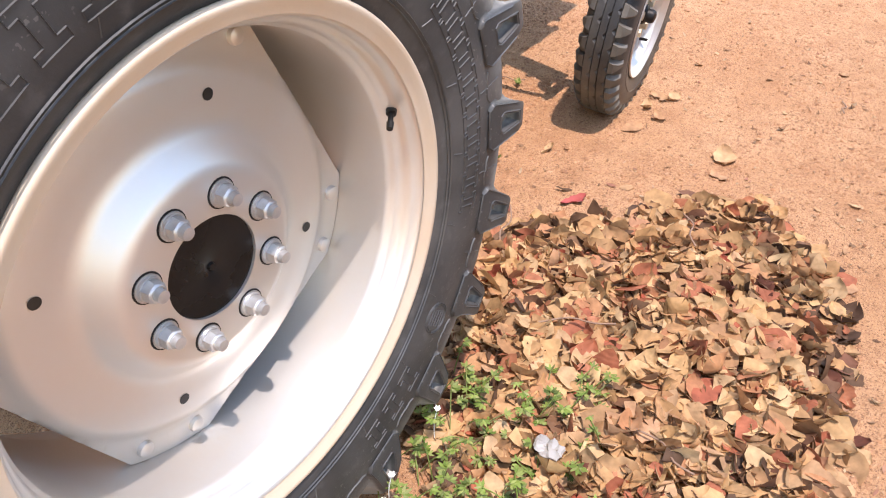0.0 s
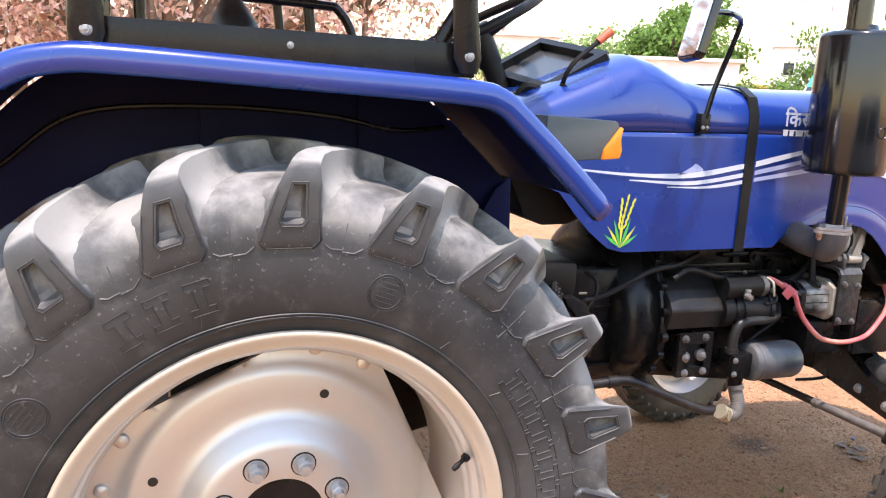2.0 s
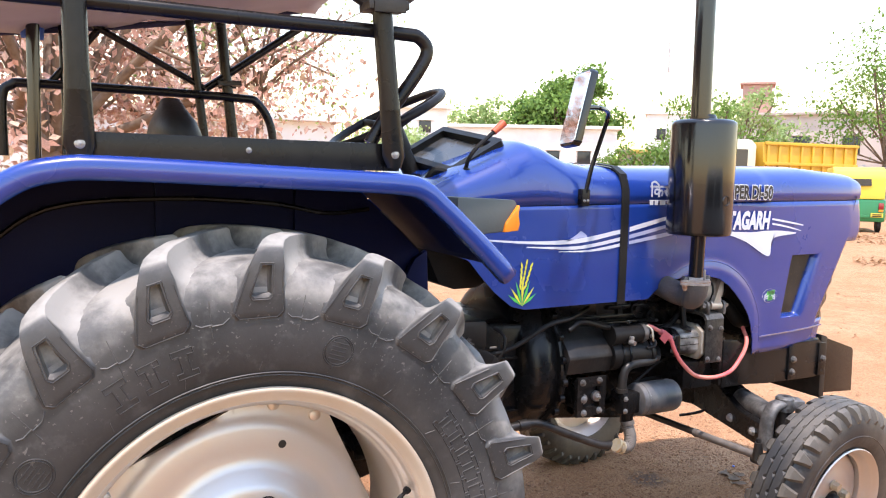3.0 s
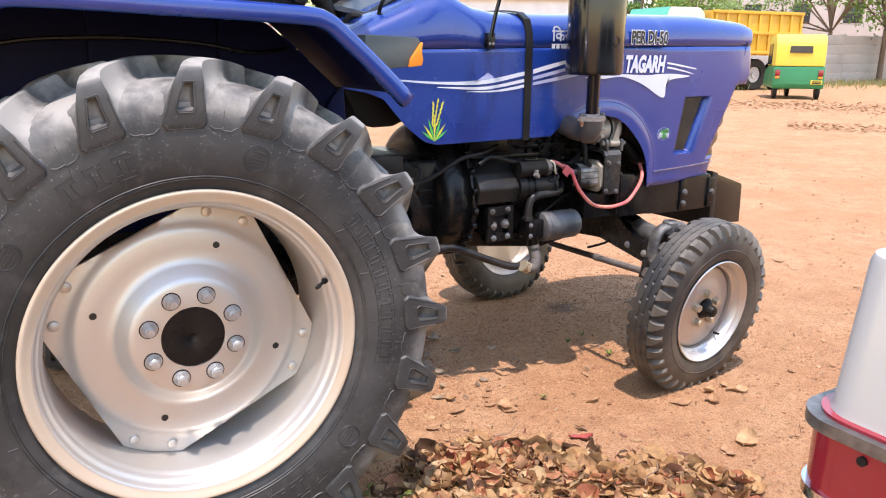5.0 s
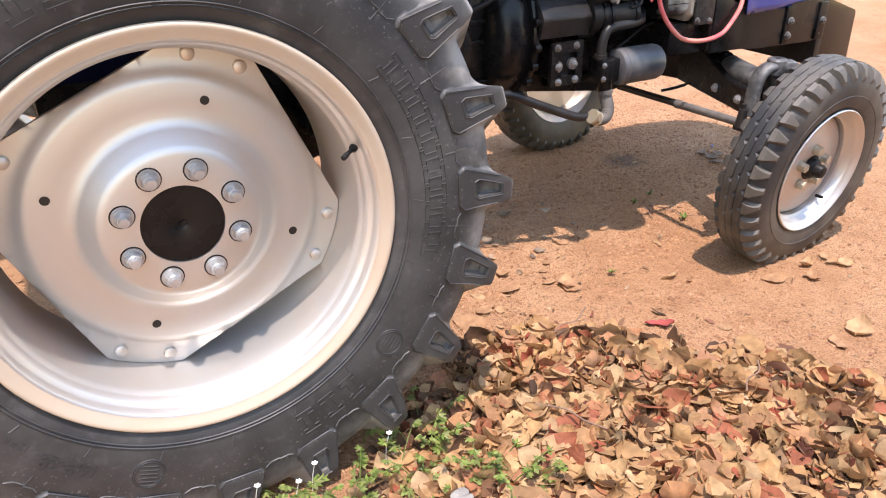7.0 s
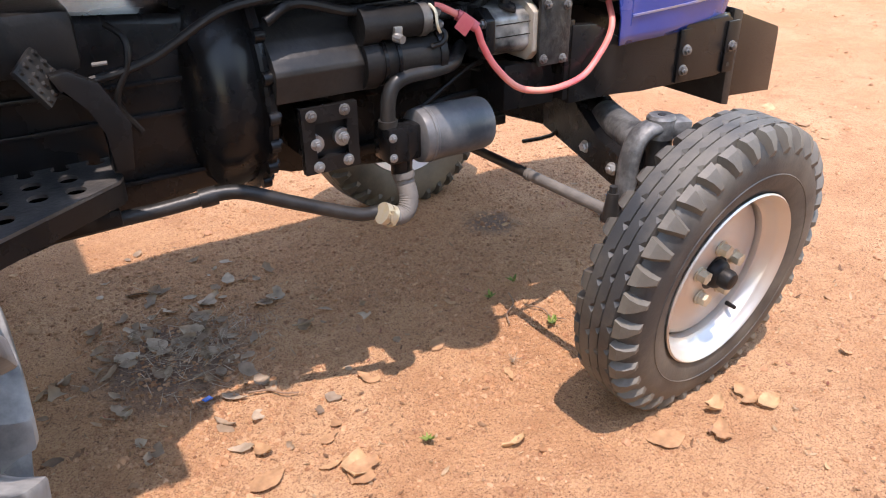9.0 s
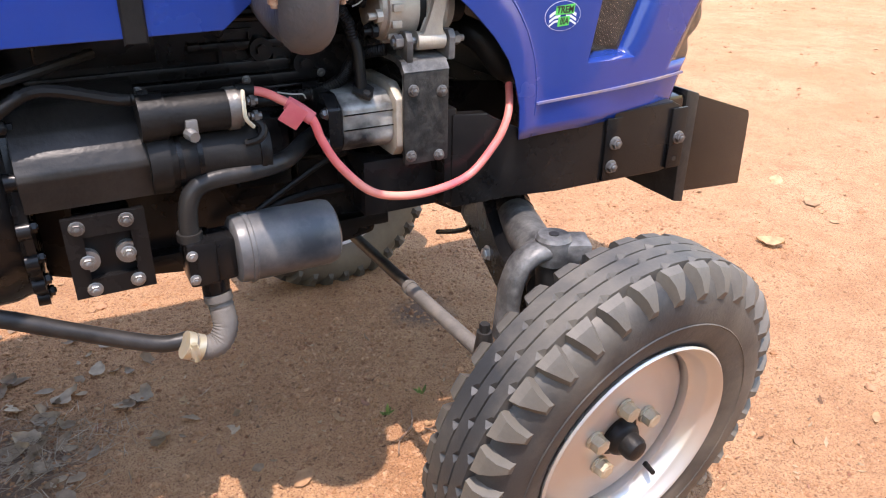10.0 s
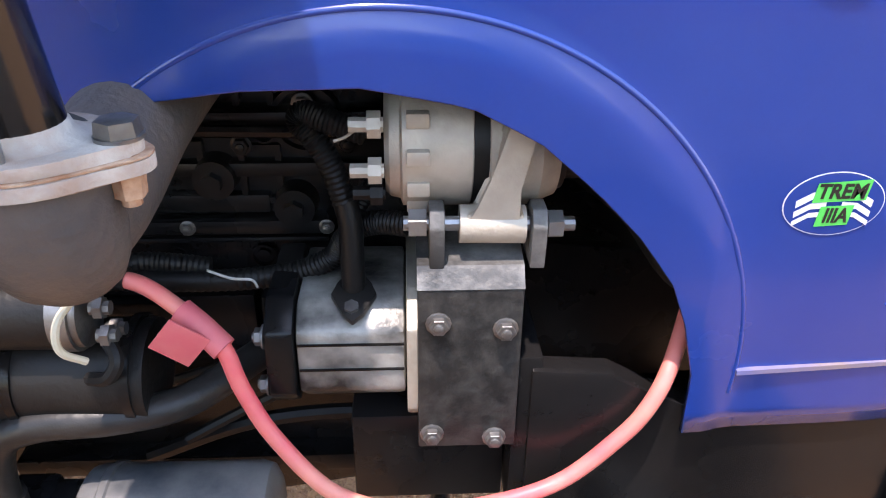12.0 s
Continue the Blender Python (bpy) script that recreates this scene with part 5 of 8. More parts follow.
cyl(bm, (1.486, -0.170, 0.873), (1.492, -0.170, 0.873), 0.030, seg=28)
part("solenoid_cap", bm, M_DARKBOLT, starter)
bm = nb()
cyl(bm, (1.405, -0.203, 0.852), (1.410, -0.222, 0.850), 0.010, 0.008, 10)
box(bm, (1.401, -0.208, 0.846), (1.419, -0.195, 0.872), 0.003)
part("solenoid_bolt", bm, M_STEEL, starter)
for p in ((1.500, -0.185, 0.885), (1.500, -0.165, 0.852), (1.503, -0.19, 0.862)):
    bm = nb()
    cyl(bm, p, (p[0] + 0.016, p[1], p[2]), 0.006, seg=8)
    cyl(bm, (p[0] + 0.004, p[1], p[2]), (p[0] + 0.011, p[1], p[2]), 0.0095, seg=6)
    part("terminal", bm, M_DARKBOLT, starter)
bm = nb()
tube(bm, [(1.496, -0.18, 0.900), (1.488, -0.215, 0.893), (1.487, -0.222, 0.870), (1.500, -0.212, 0.852)], 0.0032, 8)
part("terminal_wire", bm, mat("cream_wire", (0.55, 0.50, 0.38), 0.5), starter)
bm = nb()
tube(bm, [(1.505, -0.185, 0.86), (1.518, -0.20, 0.845), (1.510, -0.205, 0.83), (1.490, -0.195, 0.822)], 0.006, 8)
part("terminal_boot", bm, M_DULL, starter)

# red battery cable with a tape flag, hanging in front of the engine
bm = nb()
tube(bm, [(1.503, -0.150, 0.893), (1.530, -0.156, 0.890), (1.557, -0.166, 0.877), (1.598, -0.187, 0.850), (1.614, -0.196, 0.808), (1.639, -0.207, 0.763), (1.686, -0.224, 0.716), (1.745, -0.234, 0.701), (1.815, -0.230, 0.700), (1.886, -0.218, 0.713), (1.939, -0.210, 0.757), (1.962, -0.206, 0.788), (1.980, -0.192, 0.818), (2.005, -0.15, 0.85)], 0.0074, 12, 8)
cable = part("battery_cable", bm, M_RED, tractor, "sun-faded red battery cable")
bm = nb()
tube(bm, [(1.566, -0.1712, 0.872), (1.584, -0.180, 0.860), (1.602, -0.189, 0.845)], 0.0115, 12, 4)
part("tape_sleeve", bm, M_TAG, cable)
bm = nb()
box(bm, (1.550, -0.1965, 0.838), (1.587, -0.1945, 0.874), 0.001, (8, 38, 6))
part("tape_flag", bm, M_TAG, cable)
bm = nb()
tube(bm, [(1.490, -0.150, 0.896), (1.506, -0.150, 0.894), (1.520, -0.152, 0.892)], 0.0105, 12, 4)
part("cable_boot", bm, M_DULL, cable)

# oil filter, its head and pipes
bm = nb()
revolve(bm, [(0.0, 0.0), (0.050, 0.0), (0.056, 0.004), (0.058, 0.012), (0.058, 0.020), (0.060, 0.022), (0.060, 0.028), (0.058, 0.030), (0.0575, 0.160), (0.054, 0.172), (0.044, 0.178), (0.0, 0.178)], 40)
bmesh.ops.rotate(bm, verts=bm.verts, cent=(0, 0, 0), matrix=Euler((0, 0, radians(-90))).to_matrix())
bmesh.ops.translate(bm, verts=bm.verts, vec=(1.450, -0.185, 0.640))
# dust on the filter, made paler to stand in for sun falling on it
part("oil_filter", bm, mat("dusty_sunlit_filter_paint", (0.030, 0.035, 0.042), 0.38, second=(0.05, 0.052, 0.055), scale=8, dust=(0.36, 0.33, 0.30), dust_amount=0.5, dust_scale=5), tractor, "dusty dark screw-on oil filter, dust paled for sunlight")
bm = nb()
box(bm, (1.372, -0.222, 0.602), (1.420, -0.150, 0.678), 0.008)
box(bm, (1.412, -0.215, 0.600), (1.452, -0.155, 0.676), 0.010)
cyl(bm, (1.415, -0.19, 0.605), (1.415, -0.19, 0.565), 0.024, 0.022, 20)
head = part("filter_head", bm, M_BLACK, tractor)
for z in (0.618, 0.660):
    bm = nb()
    bolt(bm, (1.380, -0.222, z), 0.007)
    part("bolt", bm, M_STEEL, head)
bm = nb()
tube(bm, [(1.70, -0.04, 0.79), (1.62, -0.10, 0.782), (1.56, -0.165, 0.775), (1.50, -0.185, 0.772), (1.435, -0.19, 0.770), (1.402, -0.192, 0.757), (1.388, -0.193, 0.725), (1.385, -0.194, 0.672)], 0.0155, 14, 8)
cyl(bm, (1.385, -0.194, 0.676), (1.385, -0.194, 0.690), 0.020, seg=16)
part("oil_pipe", bm, M_GREASY, tractor, "bent black steel pipe")
bm = nb()
tube(bm, [(1.415, -0.19, 0.570), (1.418, -0.200, 0.545), (1.418, -0.212, 0.515), (1.402, -0.220, 0.492), (1.375, -0.222, 0.490), (1.355, -0.222, 0.500)], 0.020, 14, 8, 0.0012)
hose = part("rubber_hose", bm, M_HOSE, tractor, "grey ribbed rubber hose elbow")
for a, b in (((1.415, -0.195, 0.572), (1.416, -0.198, 0.560)), ((1.372, -0.222, 0.4905), (1.362, -0.222, 0.496)), ((1.358, -0.222, 0.499), (1.347, -0.222, 0.505))):
    bm = nb()
    cyl(bm, a, b, 0.0235, seg=20)
    part("hose_clamp", bm, M_BRASS if a[0] < 1.4 else M_HOSE, hose, "brass hose clamp")
bm = nb()
box(bm, (1.352, -0.252, 0.492), (1.366, -0.238, 0.512), 0.002)
cyl(bm, (1.359, -0.248, 0.485), (1.359, -0.248, 0.518), 0.005, seg=8)
part("clamp_screw", bm, M_BRASS, hose)
bm = nb()
tube(bm, [(1.362, -0.195, 0.497), (1.325, -0.192, 0.496), (1.285, -0.185, 0.507), (1.183, -0.165, 0.548), (1.095, -0.150, 0.586), (1.055, -0.140, 0.592), (1.015, -0.135, 0.589), (0.940, -0.125, 0.581), (0.845, -0.118, 0.577), (0.45, -0.1, 0.56)], 0.0145, 14, 8)
spipe = part("suction_pipe", bm, M_GREASY, tractor, "long black hydraulic pipe")
bm = nb()
cyl(bm, (1.040, -0.138, 0.591), (1.008, -0.134, 0.588), 0.0185, seg=16)
part("pipe_union", bm, M_GREASY, spipe)

# hydraulic pump
bm = nb()
prism(bm, [(-0.05, 0.868), (-0.150, 0.868), (-0.176, 0.850), (-0.178, 0.790), (-0.160, 0.772), (-0.05, 0.770)], 1.658, 1.752, plane="yz", bevel=0.006)
pump = part("hydraulic_pump", bm, M_CHIPPED, tractor, "aluminium gear pump with flaking black paint")
bm = nb()
prism(bm, [(-0.05, 0.872), (-0.150, 0.872), (-0.180, 0.852), (-0.182, 0.788), (-0.162, 0.768), (-0.05, 0.766)], 1.632, 1.657, plane="yz", bevel=0.004)
part("pump_end", bm, M_BLACK, pump)
bm = nb()
prism(bm, [(-0.04, 0.880), (-0.150, 0.880), (-0.186, 0.858), (-0.188, 0.775), (-0.165, 0.752), (-0.04, 0.752)], 1.753, 1.772, plane="yz", bevel=0.003)
part("pump_flange", bm, M_ALU, pump)
for y, z in ((-0.172, 0.845), (-0.172, 0.795), (-0.10, 0.86)):
    bm = nb()
    bolt(bm, (1.632, y, z), 0.008, (-1, 0, 0))
    part("bolt", bm, M_DARKBOLT, pump)
bm = nb()
prism(bm, [(1.708, -0.181), (1.699, -0.172), (1.688, -0.150), (1.693, -0.138), (1.702, -0.122), (1.714, -0.122), (1.723, -0.138), (1.728, -0.150), (1.717, -0.172)], 0.869, 0.876, plane="xy", bevel=0.002)
bmesh.ops.rotate(bm, verts=bm.verts, cent=(1.708, -0.145, 0.870), matrix=Euler((radians(17), 0, 0)).to_matrix())
port = part("pump_inlet", bm, M_GREASY, pump, "black rhombic inlet flange")
bm = nb()
tube(bm, [(1.708, -0.142, 0.872), (1.7075, -0.139, 0.900), (1.707, -0.134, 0.932), (1.703, -0.130, 0.952)], 0.0105, 14)
part("inlet_hose", bm, M_DULL, port)
bm = nb()
cyl(bm, (1.707, -0.166, 0.866), (1.707, -0.169, 0.873), 0.0065, seg=6)
part("bolt", bm, M_DARKBOLT, port)
for z in (0.838, 0.812):
    bm = nb()
    box(bm, (1.660, -0.1792, z), (1.751, -0.1772, z + 0.002), 0.0004)
    part("casting_seam", bm, M_BLACK, pump)

# mounting plate with four bolts, alternator above it
bm = nb()
prism(bm, [(1.762, 0.742), (1.848, 0.742), (1.848, 0.905), (1.762, 0.905)], -0.200, -0.190, bevel=0.003)
plate = part("mounting_plate", bm, M_PLATE, tractor, "worn black steel plate")
bm = nb()
prism(bm, [(-0.2005, 0.9055), (-0.188, 0.921), (-0.165, 0.926), (-0.06, 0.926), (-0.06, 0.916), (-0.16, 0.916), (-0.182, 0.910), (-0.190, 0.900)], 1.762, 1.848, plane="yz")
part("plate_bend", bm, M_SCUFF, plate, "bend with its paint rubbed bright")
for x, z in ((1.779, 0.874), (1.834, 0.868), (1.774, 0.758), (1.829, 0.753)):
    bm = nb()
    bolt(bm, (x, -0.200, z), 0.0080)
    part("bolt", bm, M_DARKBOLT, plate)
bm = nb()
box(bm, (1.700, -0.160, 0.640), (1.845, -0.02, 0.744), 0.004)
case = part("timing_case", bm, M_BLACK, tractor)
bm = nb()
box(bm, (1.776, -0.190, 0.745), (1.845, -0.06, 0.90), 0.003)
part("case_cover", bm, M_BLACK, case)
bm = nb()
box(bm, (1.846, -0.19, 0.650), (1.870, -0.03, 0.830), 0.002)
part("case_flange", bm, M_BLACK, case)
for z in (0.735, 0.775, 0.695):
    bm = nb()
    bolt(bm, (1.870, -0.165, z), 0.012, (1, 0, 0))
    part("bolt", bm, M_DARKBOLT, plate)
for x in (1.778, 1.858):
    bm = nb()
    prism(bm, [(-0.19, 0.918), (-0.14, 0.918), (-0.155, 0.945), (-0.155, 0.960), (-0.165, 0.968), (-0.185, 0.968), (-0.193, 0.955)], x - 0.006, x + 0.006, plane="yz", bevel=0.002)
    part("bracket_ear", bm, M_SCUFF, plate)
bm = nb()
cyl(bm, (1.752, -0.174, 0.952), (1.888, -0.174, 0.950), 0.006, seg=10)
cyl(bm, (1.756, -0.174, 0.952), (1.770, -0.174, 0.952), 0.012, seg=6)
cyl(bm, (1.866, -0.174, 0.950), (1.878, -0.174, 0.950), 0.012, seg=6)
part("pivot_bolt", bm, M_STEEL, plate)
bm = nb()
revolve(bm, [(0.0, 0.0), (0.046, 0.0), (0.050, 0.004), (0.052, 0.012), (0.058, 0.014), (0.058, 0.068), (0.054, 0.070), (0.054, 0.080), (0.058, 0.082), (0.058, 0.122), (0.054, 0.128), (0.050, 0.138), (0.0, 0.138)], 36)
bmesh.ops.rotate(bm, verts=bm.verts, cent=(0, 0, 0), matrix=Euler((0, 0, radians(-90))).to_matrix())
bmesh.ops.translate(bm, verts=bm.verts, vec=(1.738, -0.115, 1.004))
alternator = part("alternator", bm, M_ALU, tractor, "dusty cast aluminium alternator", smooth=30)
bm = nb()
cyl(bm, (1.806, -0.115, 1.004), (1.820, -0.115, 1.004), 0.056, seg=36)
part("stator", bm, M_DULL, alternator)
for i in range(5):
    bm = nb()
    a = radians(150 + 28 * i)
    c = Vector((1.757, -0.115 + 0.0585 * math.cos(a), 1.005 + 0.0585 * math.sin(a)))
    box(bm, c - Vector((0.002, 0.006, 0.006)), c + Vector((0.016, 0.006, 0.006)), 0.002)
    part("vent_lug", bm, M_ALU, alternator)
for y, z in ((-0.165, 1.030), (-0.170, 0.995), (-0.150, 0.968)):
    bm = nb()
    cyl(bm, (1.738, y, z), (1.712, y, z), 0.006, seg=8)
    cyl(bm, (1.736, y, z), (1.726, y, z), 0.011, seg=8)
    part("terminal", bm, M_ALU if z > 0.99 else M_DULL, alternator)
bm = nb()
prism(bm, [(1.800, 0.940), (1.846, 0.938), (1.846, 0.962), (1.838, 0.985), (1.850, 1.02), (1.860, 1.05), (1.832, 1.05), (1.822, 0.99), (1.812, 0.966), (1.800, 0.964)], -0.186, -0.168, bevel=0.004)
cyl(bm, (1.796, -0.174, 0.951), (1.848, -0.174, 0.950), 0.0155, seg=18)
part("alternator_arm", bm, M_ALU, alternator)
bm = nb()
cyl(bm, (1.880, -0.115, 1.003), (1.905, -0.115, 1.003), 0.036, seg=28)
cyl(bm, (1.876, -0.115, 1.003), (1.882, -0.115, 1.003), 0.044, 0.044, seg=28)
part("pulley", bm, M_DULL, alternator)

# wiring conduits over the engine
for pts, r in (([(1.16, -0.18, 0.905), (1.22, -0.175, 0.930), (1.32, -0.17, 0.905), (1.36, -0.165, 0.905)], 0.0090),
               ([(1.44, -0.10, 0.868), (1.502, -0.092, 0.874), (1.536, -0.09, 0.872), (1.572, -0.09, 0.867)], 0.0095),
               ([(1.47, -0.10, 0.862), (1.523, -0.10, 0.860), (1.575, -0.10, 0.859), (1.624, -0.10, 0.862), (1.660, -0.10, 0.869), (1.688, -0.104, 0.885), (1.699, -0.112, 0.906), (1.712, -0.12, 0.922), (1.732, -0.125, 0.929), (1.756, -0.14, 0.934)], 0.0100),
               ([(1.703, -0.130, 0.950), (1.693, -0.128, 0.983), (1.680, -0.125, 1.006), (1.669, -0.122, 1.019), (1.676, -0.124, 1.026), (1.695, -0.13, 1.021), (1.723, -0.135, 1.013)], 0.0098),
               ([(1.700, -0.115, 0.915), (1.716, -0.118, 0.945), (1.728, -0.12, 0.965), (1.738, -0.135, 0.975)], 0.0065),
               ([(0.80, -0.14, 0.83), (0.95, -0.16, 0.86), (1.08, -0.18, 0.93), (1.18, -0.17, 0.945), (1.30, -0.10, 0.96)], 0.0075)):
    bm = nb()
    tube(bm, pts, r, 10, 14, 0.0012)
    part("wiring_conduit", bm, M_DULL, tractor, "black corrugated conduit")
for pts in ([(1.726, -0.145, 1.026), (1.716, -0.147, 1.020), (1.707, -0.142, 1.012), (1.698, -0.14, 1.008)], [(1.572, -0.104, 0.872), (1.595, -0.112, 0.868), (1.613, -0.112, 0.866), (1.618, -0.112, 0.858)]):
    bm = nb()
    tube(bm, pts, 0.0013, 6)
    part("loose_wire", bm, M_WIRE, tractor, "thin loose pale wire")
bm = nb()
tube(bm, [(1.20, -0.05, 0.998), (1.40, -0.05, 0.990), (1.62, -0.05, 0.985), (1.80, -0.05, 0.985)], 0.006, 8)
part("fuel_line", bm, M_BLACK, tractor)

# exhaust: elbow, flange, silencer, stack
EX, EY = 1.5605, -0.331
bm = nb()
tube(bm, [(1.60, 0.02, 1.085), (1.575, -0.08, 1.062), (1.560, -0.17, 1.040), (1.557, -0.25, 1.024), (1.558, -0.300, 1.026), (EX, EY, 1.060)], 0.0405, 24, 8)
elbow = part("exhaust_elbow", bm, M_IRON, tractor, "grey cast iron exhaust elbow", smooth=60)
bm = nb()
revolve(bm, [(0.0, 0.0), (0.012, 0.001), (0.022, 0.005), (0.031, 0.014), (0.0375, 0.028), (0.0415, 0.048), (0.0430, 0.072), (0.0435, 0.090)], 40)
bmesh.ops.rotate(bm, verts=bm.verts, cent=(0, 0, 0), matrix=Euler((radians(90), 0, 0)).to_matrix())
for v in bm.verts:
    v.co.y += 0.018 * max(0, 1 - v.co.z / 0.07) ** 1.5
bmesh.ops.translate(bm, verts=bm.verts, vec=(EX - 0.002, EY, 0.977))
part("elbow_cup", bm, M_IRON, elbow, "rounded cast cup with a rusty underside", smooth=60)


def lobed(mid, ear, reach):
    """Outline of a two-bolt flange: a round middle with an ear at each end, drawn tight."""
    pts = sorted((c + r * math.cos(a), r * math.sin(a)) for c, r in ((0, mid), (-reach, ear), (reach, ear)) for a in (math.tau * k / 32 for k in range(32)))
    half = []
    for row in (pts, pts[::-1]):
        h = []
        for p in row:
            while len(h) > 1 and (h[-1][0] - h[-2][0]) * (p[1] - h[-2][1]) - (h[-1][1] - h[-2][1]) * (p[0] - h[-2][0]) <= 1e-9:
                h.pop()
            h.append(p)
        half += h[:-1]
    return [(EX + x, EY + y) for x, y in half]


for z0, z1, size, material, label in ((1.0635, 1.0715, (0.047, 0.0165, 0.047), M_RUST, "grey flange with rusty edges"), (1.0716, 1.0733, (0.0462, 0.0170, 0.0465), M_GASKET, "rust-brown flange gasket"), (1.0734, 1.0805, (0.0445, 0.0145, 0.0445), M_RUST, "grey flange with rusty edges")):
    bm = nb()
    prism(bm, lobed(*size), z0, z1, plane="xy", bevel=0.0012)
    part("flange" if material == M_RUST else "gasket", bm, material, elbow, label, smooth=30)
for x in (EX - 0.0465, EX + 0.0475):
    bm = nb()
    cyl(bm, (x, EY, 1.0805), (x, EY, 1.0825), 0.0130, seg=20)
    cyl(bm, (x, EY, 1.0825), (x, EY, 1.0905), 0.0125, 0.0115, seg=6)
    cyl(bm, (x, EY, 1.0905), (x, EY, 1.0915), 0.0115, 0.0085, seg=6)
    part("bolt", bm, M_DARKBOLT, elbow, "hexagon bolt gone dull brown")
    bm = nb()
    cyl(bm, (x, EY, 1.0480), (x, EY, 1.0635), 0.0090, 0.0100, seg=6)
    cyl(bm, (x, EY, 1.0430), (x, EY, 1.0480), 0.0055, seg=10)
    part("nut", bm, M_GASKET, elbow, "rusty nut")
bm = nb()
revolve(bm, [(0.0225, 0.010), (0.0240, 0.0085), (0.0255, 0.0045), (0.0290, 0.0018), (0.0340, 0.0)], 32)
bmesh.ops.rotate(bm, verts=bm.verts, cent=(0, 0, 0), matrix=Euler((radians(90), 0, 0)).to_matrix())
bmesh.ops.translate(bm, verts=bm.verts, vec=(EX - 0.001, EY, 1.0803))
part("weld_collar", bm, M_RUST, elbow, "rough weld round the pipe foot", smooth=60)
bm = nb()
cyl(bm, (1.563, -0.3660, 1.080), (1.563, -0.3660, 1.113), 0.0036, seg=12)
cyl(bm, (1.563, -0.3660, 1.109), (1.563, -0.3660, 1.116), 0.0042, 0.0030, seg=12)
part("stud", bm, M_STEEL, elbow, "bright threaded stud on the flange")
bm = nb()
cyl(bm, (EX - 0.001, EY, 1.082), (1.548, -0.345, 1.24), 0.0235, seg=32)
part("down_pipe", bm, M_GLOSS, tractor, "glossy black exhaust pipe foot")
bm = nb()
revolve(bm, [(0.0, -0.185), (0.092, -0.185), (0.100, -0.182), (0.1025, -0.176), (0.1035, -0.170), (0.1035, 0.168), (0.102, 0.176), (0.100, 0.180), (0.090, 0.186), (0.040, 0.190), (0.034, 0.205), (0.0, 0.205)], 64)
bmesh.ops.rotate(bm, verts=bm.verts, cent=(0, 0, 0), matrix=Euler((radians(90), 0, 0)).to_matrix())
bmesh.ops.translate(bm, verts=bm.verts, vec=(1.545, -0.345, 1.415))
silencer = part("silencer", bm, M_GLOSS, tractor, "glossy black cylindrical exhaust silencer", smooth=40)
disc = nb()
revolve(disc, [(0.013, -0.002), (0.0145, -0.0045), (0.016, -0.002)], 24)
bmesh.ops.translate(disc, verts=disc.verts, vec=(1.550, -0.447, 1.345))
part("pressed_badge", disc, M_GLOSS, silencer)
bm = nb()
cyl(bm, (1.528, -0.345, 1.60), (1.518, -0.345, 2.35), 0.031, seg=32)
cyl(bm, (1.5285, -0.345, 1.60), (1.528, -0.345, 1.612), 0.035, seg=32)
part("exhaust_pipe", bm, M_GLOSS, tractor, "tall black exhaust pipe")

# -- front axle, swept back a little towards its ends --
def swept(y):
    return 1.985 + 0.33 * (y + 0.137) if y < CY else 1.985 + 0.33 * (2 * CY - y + 0.137)


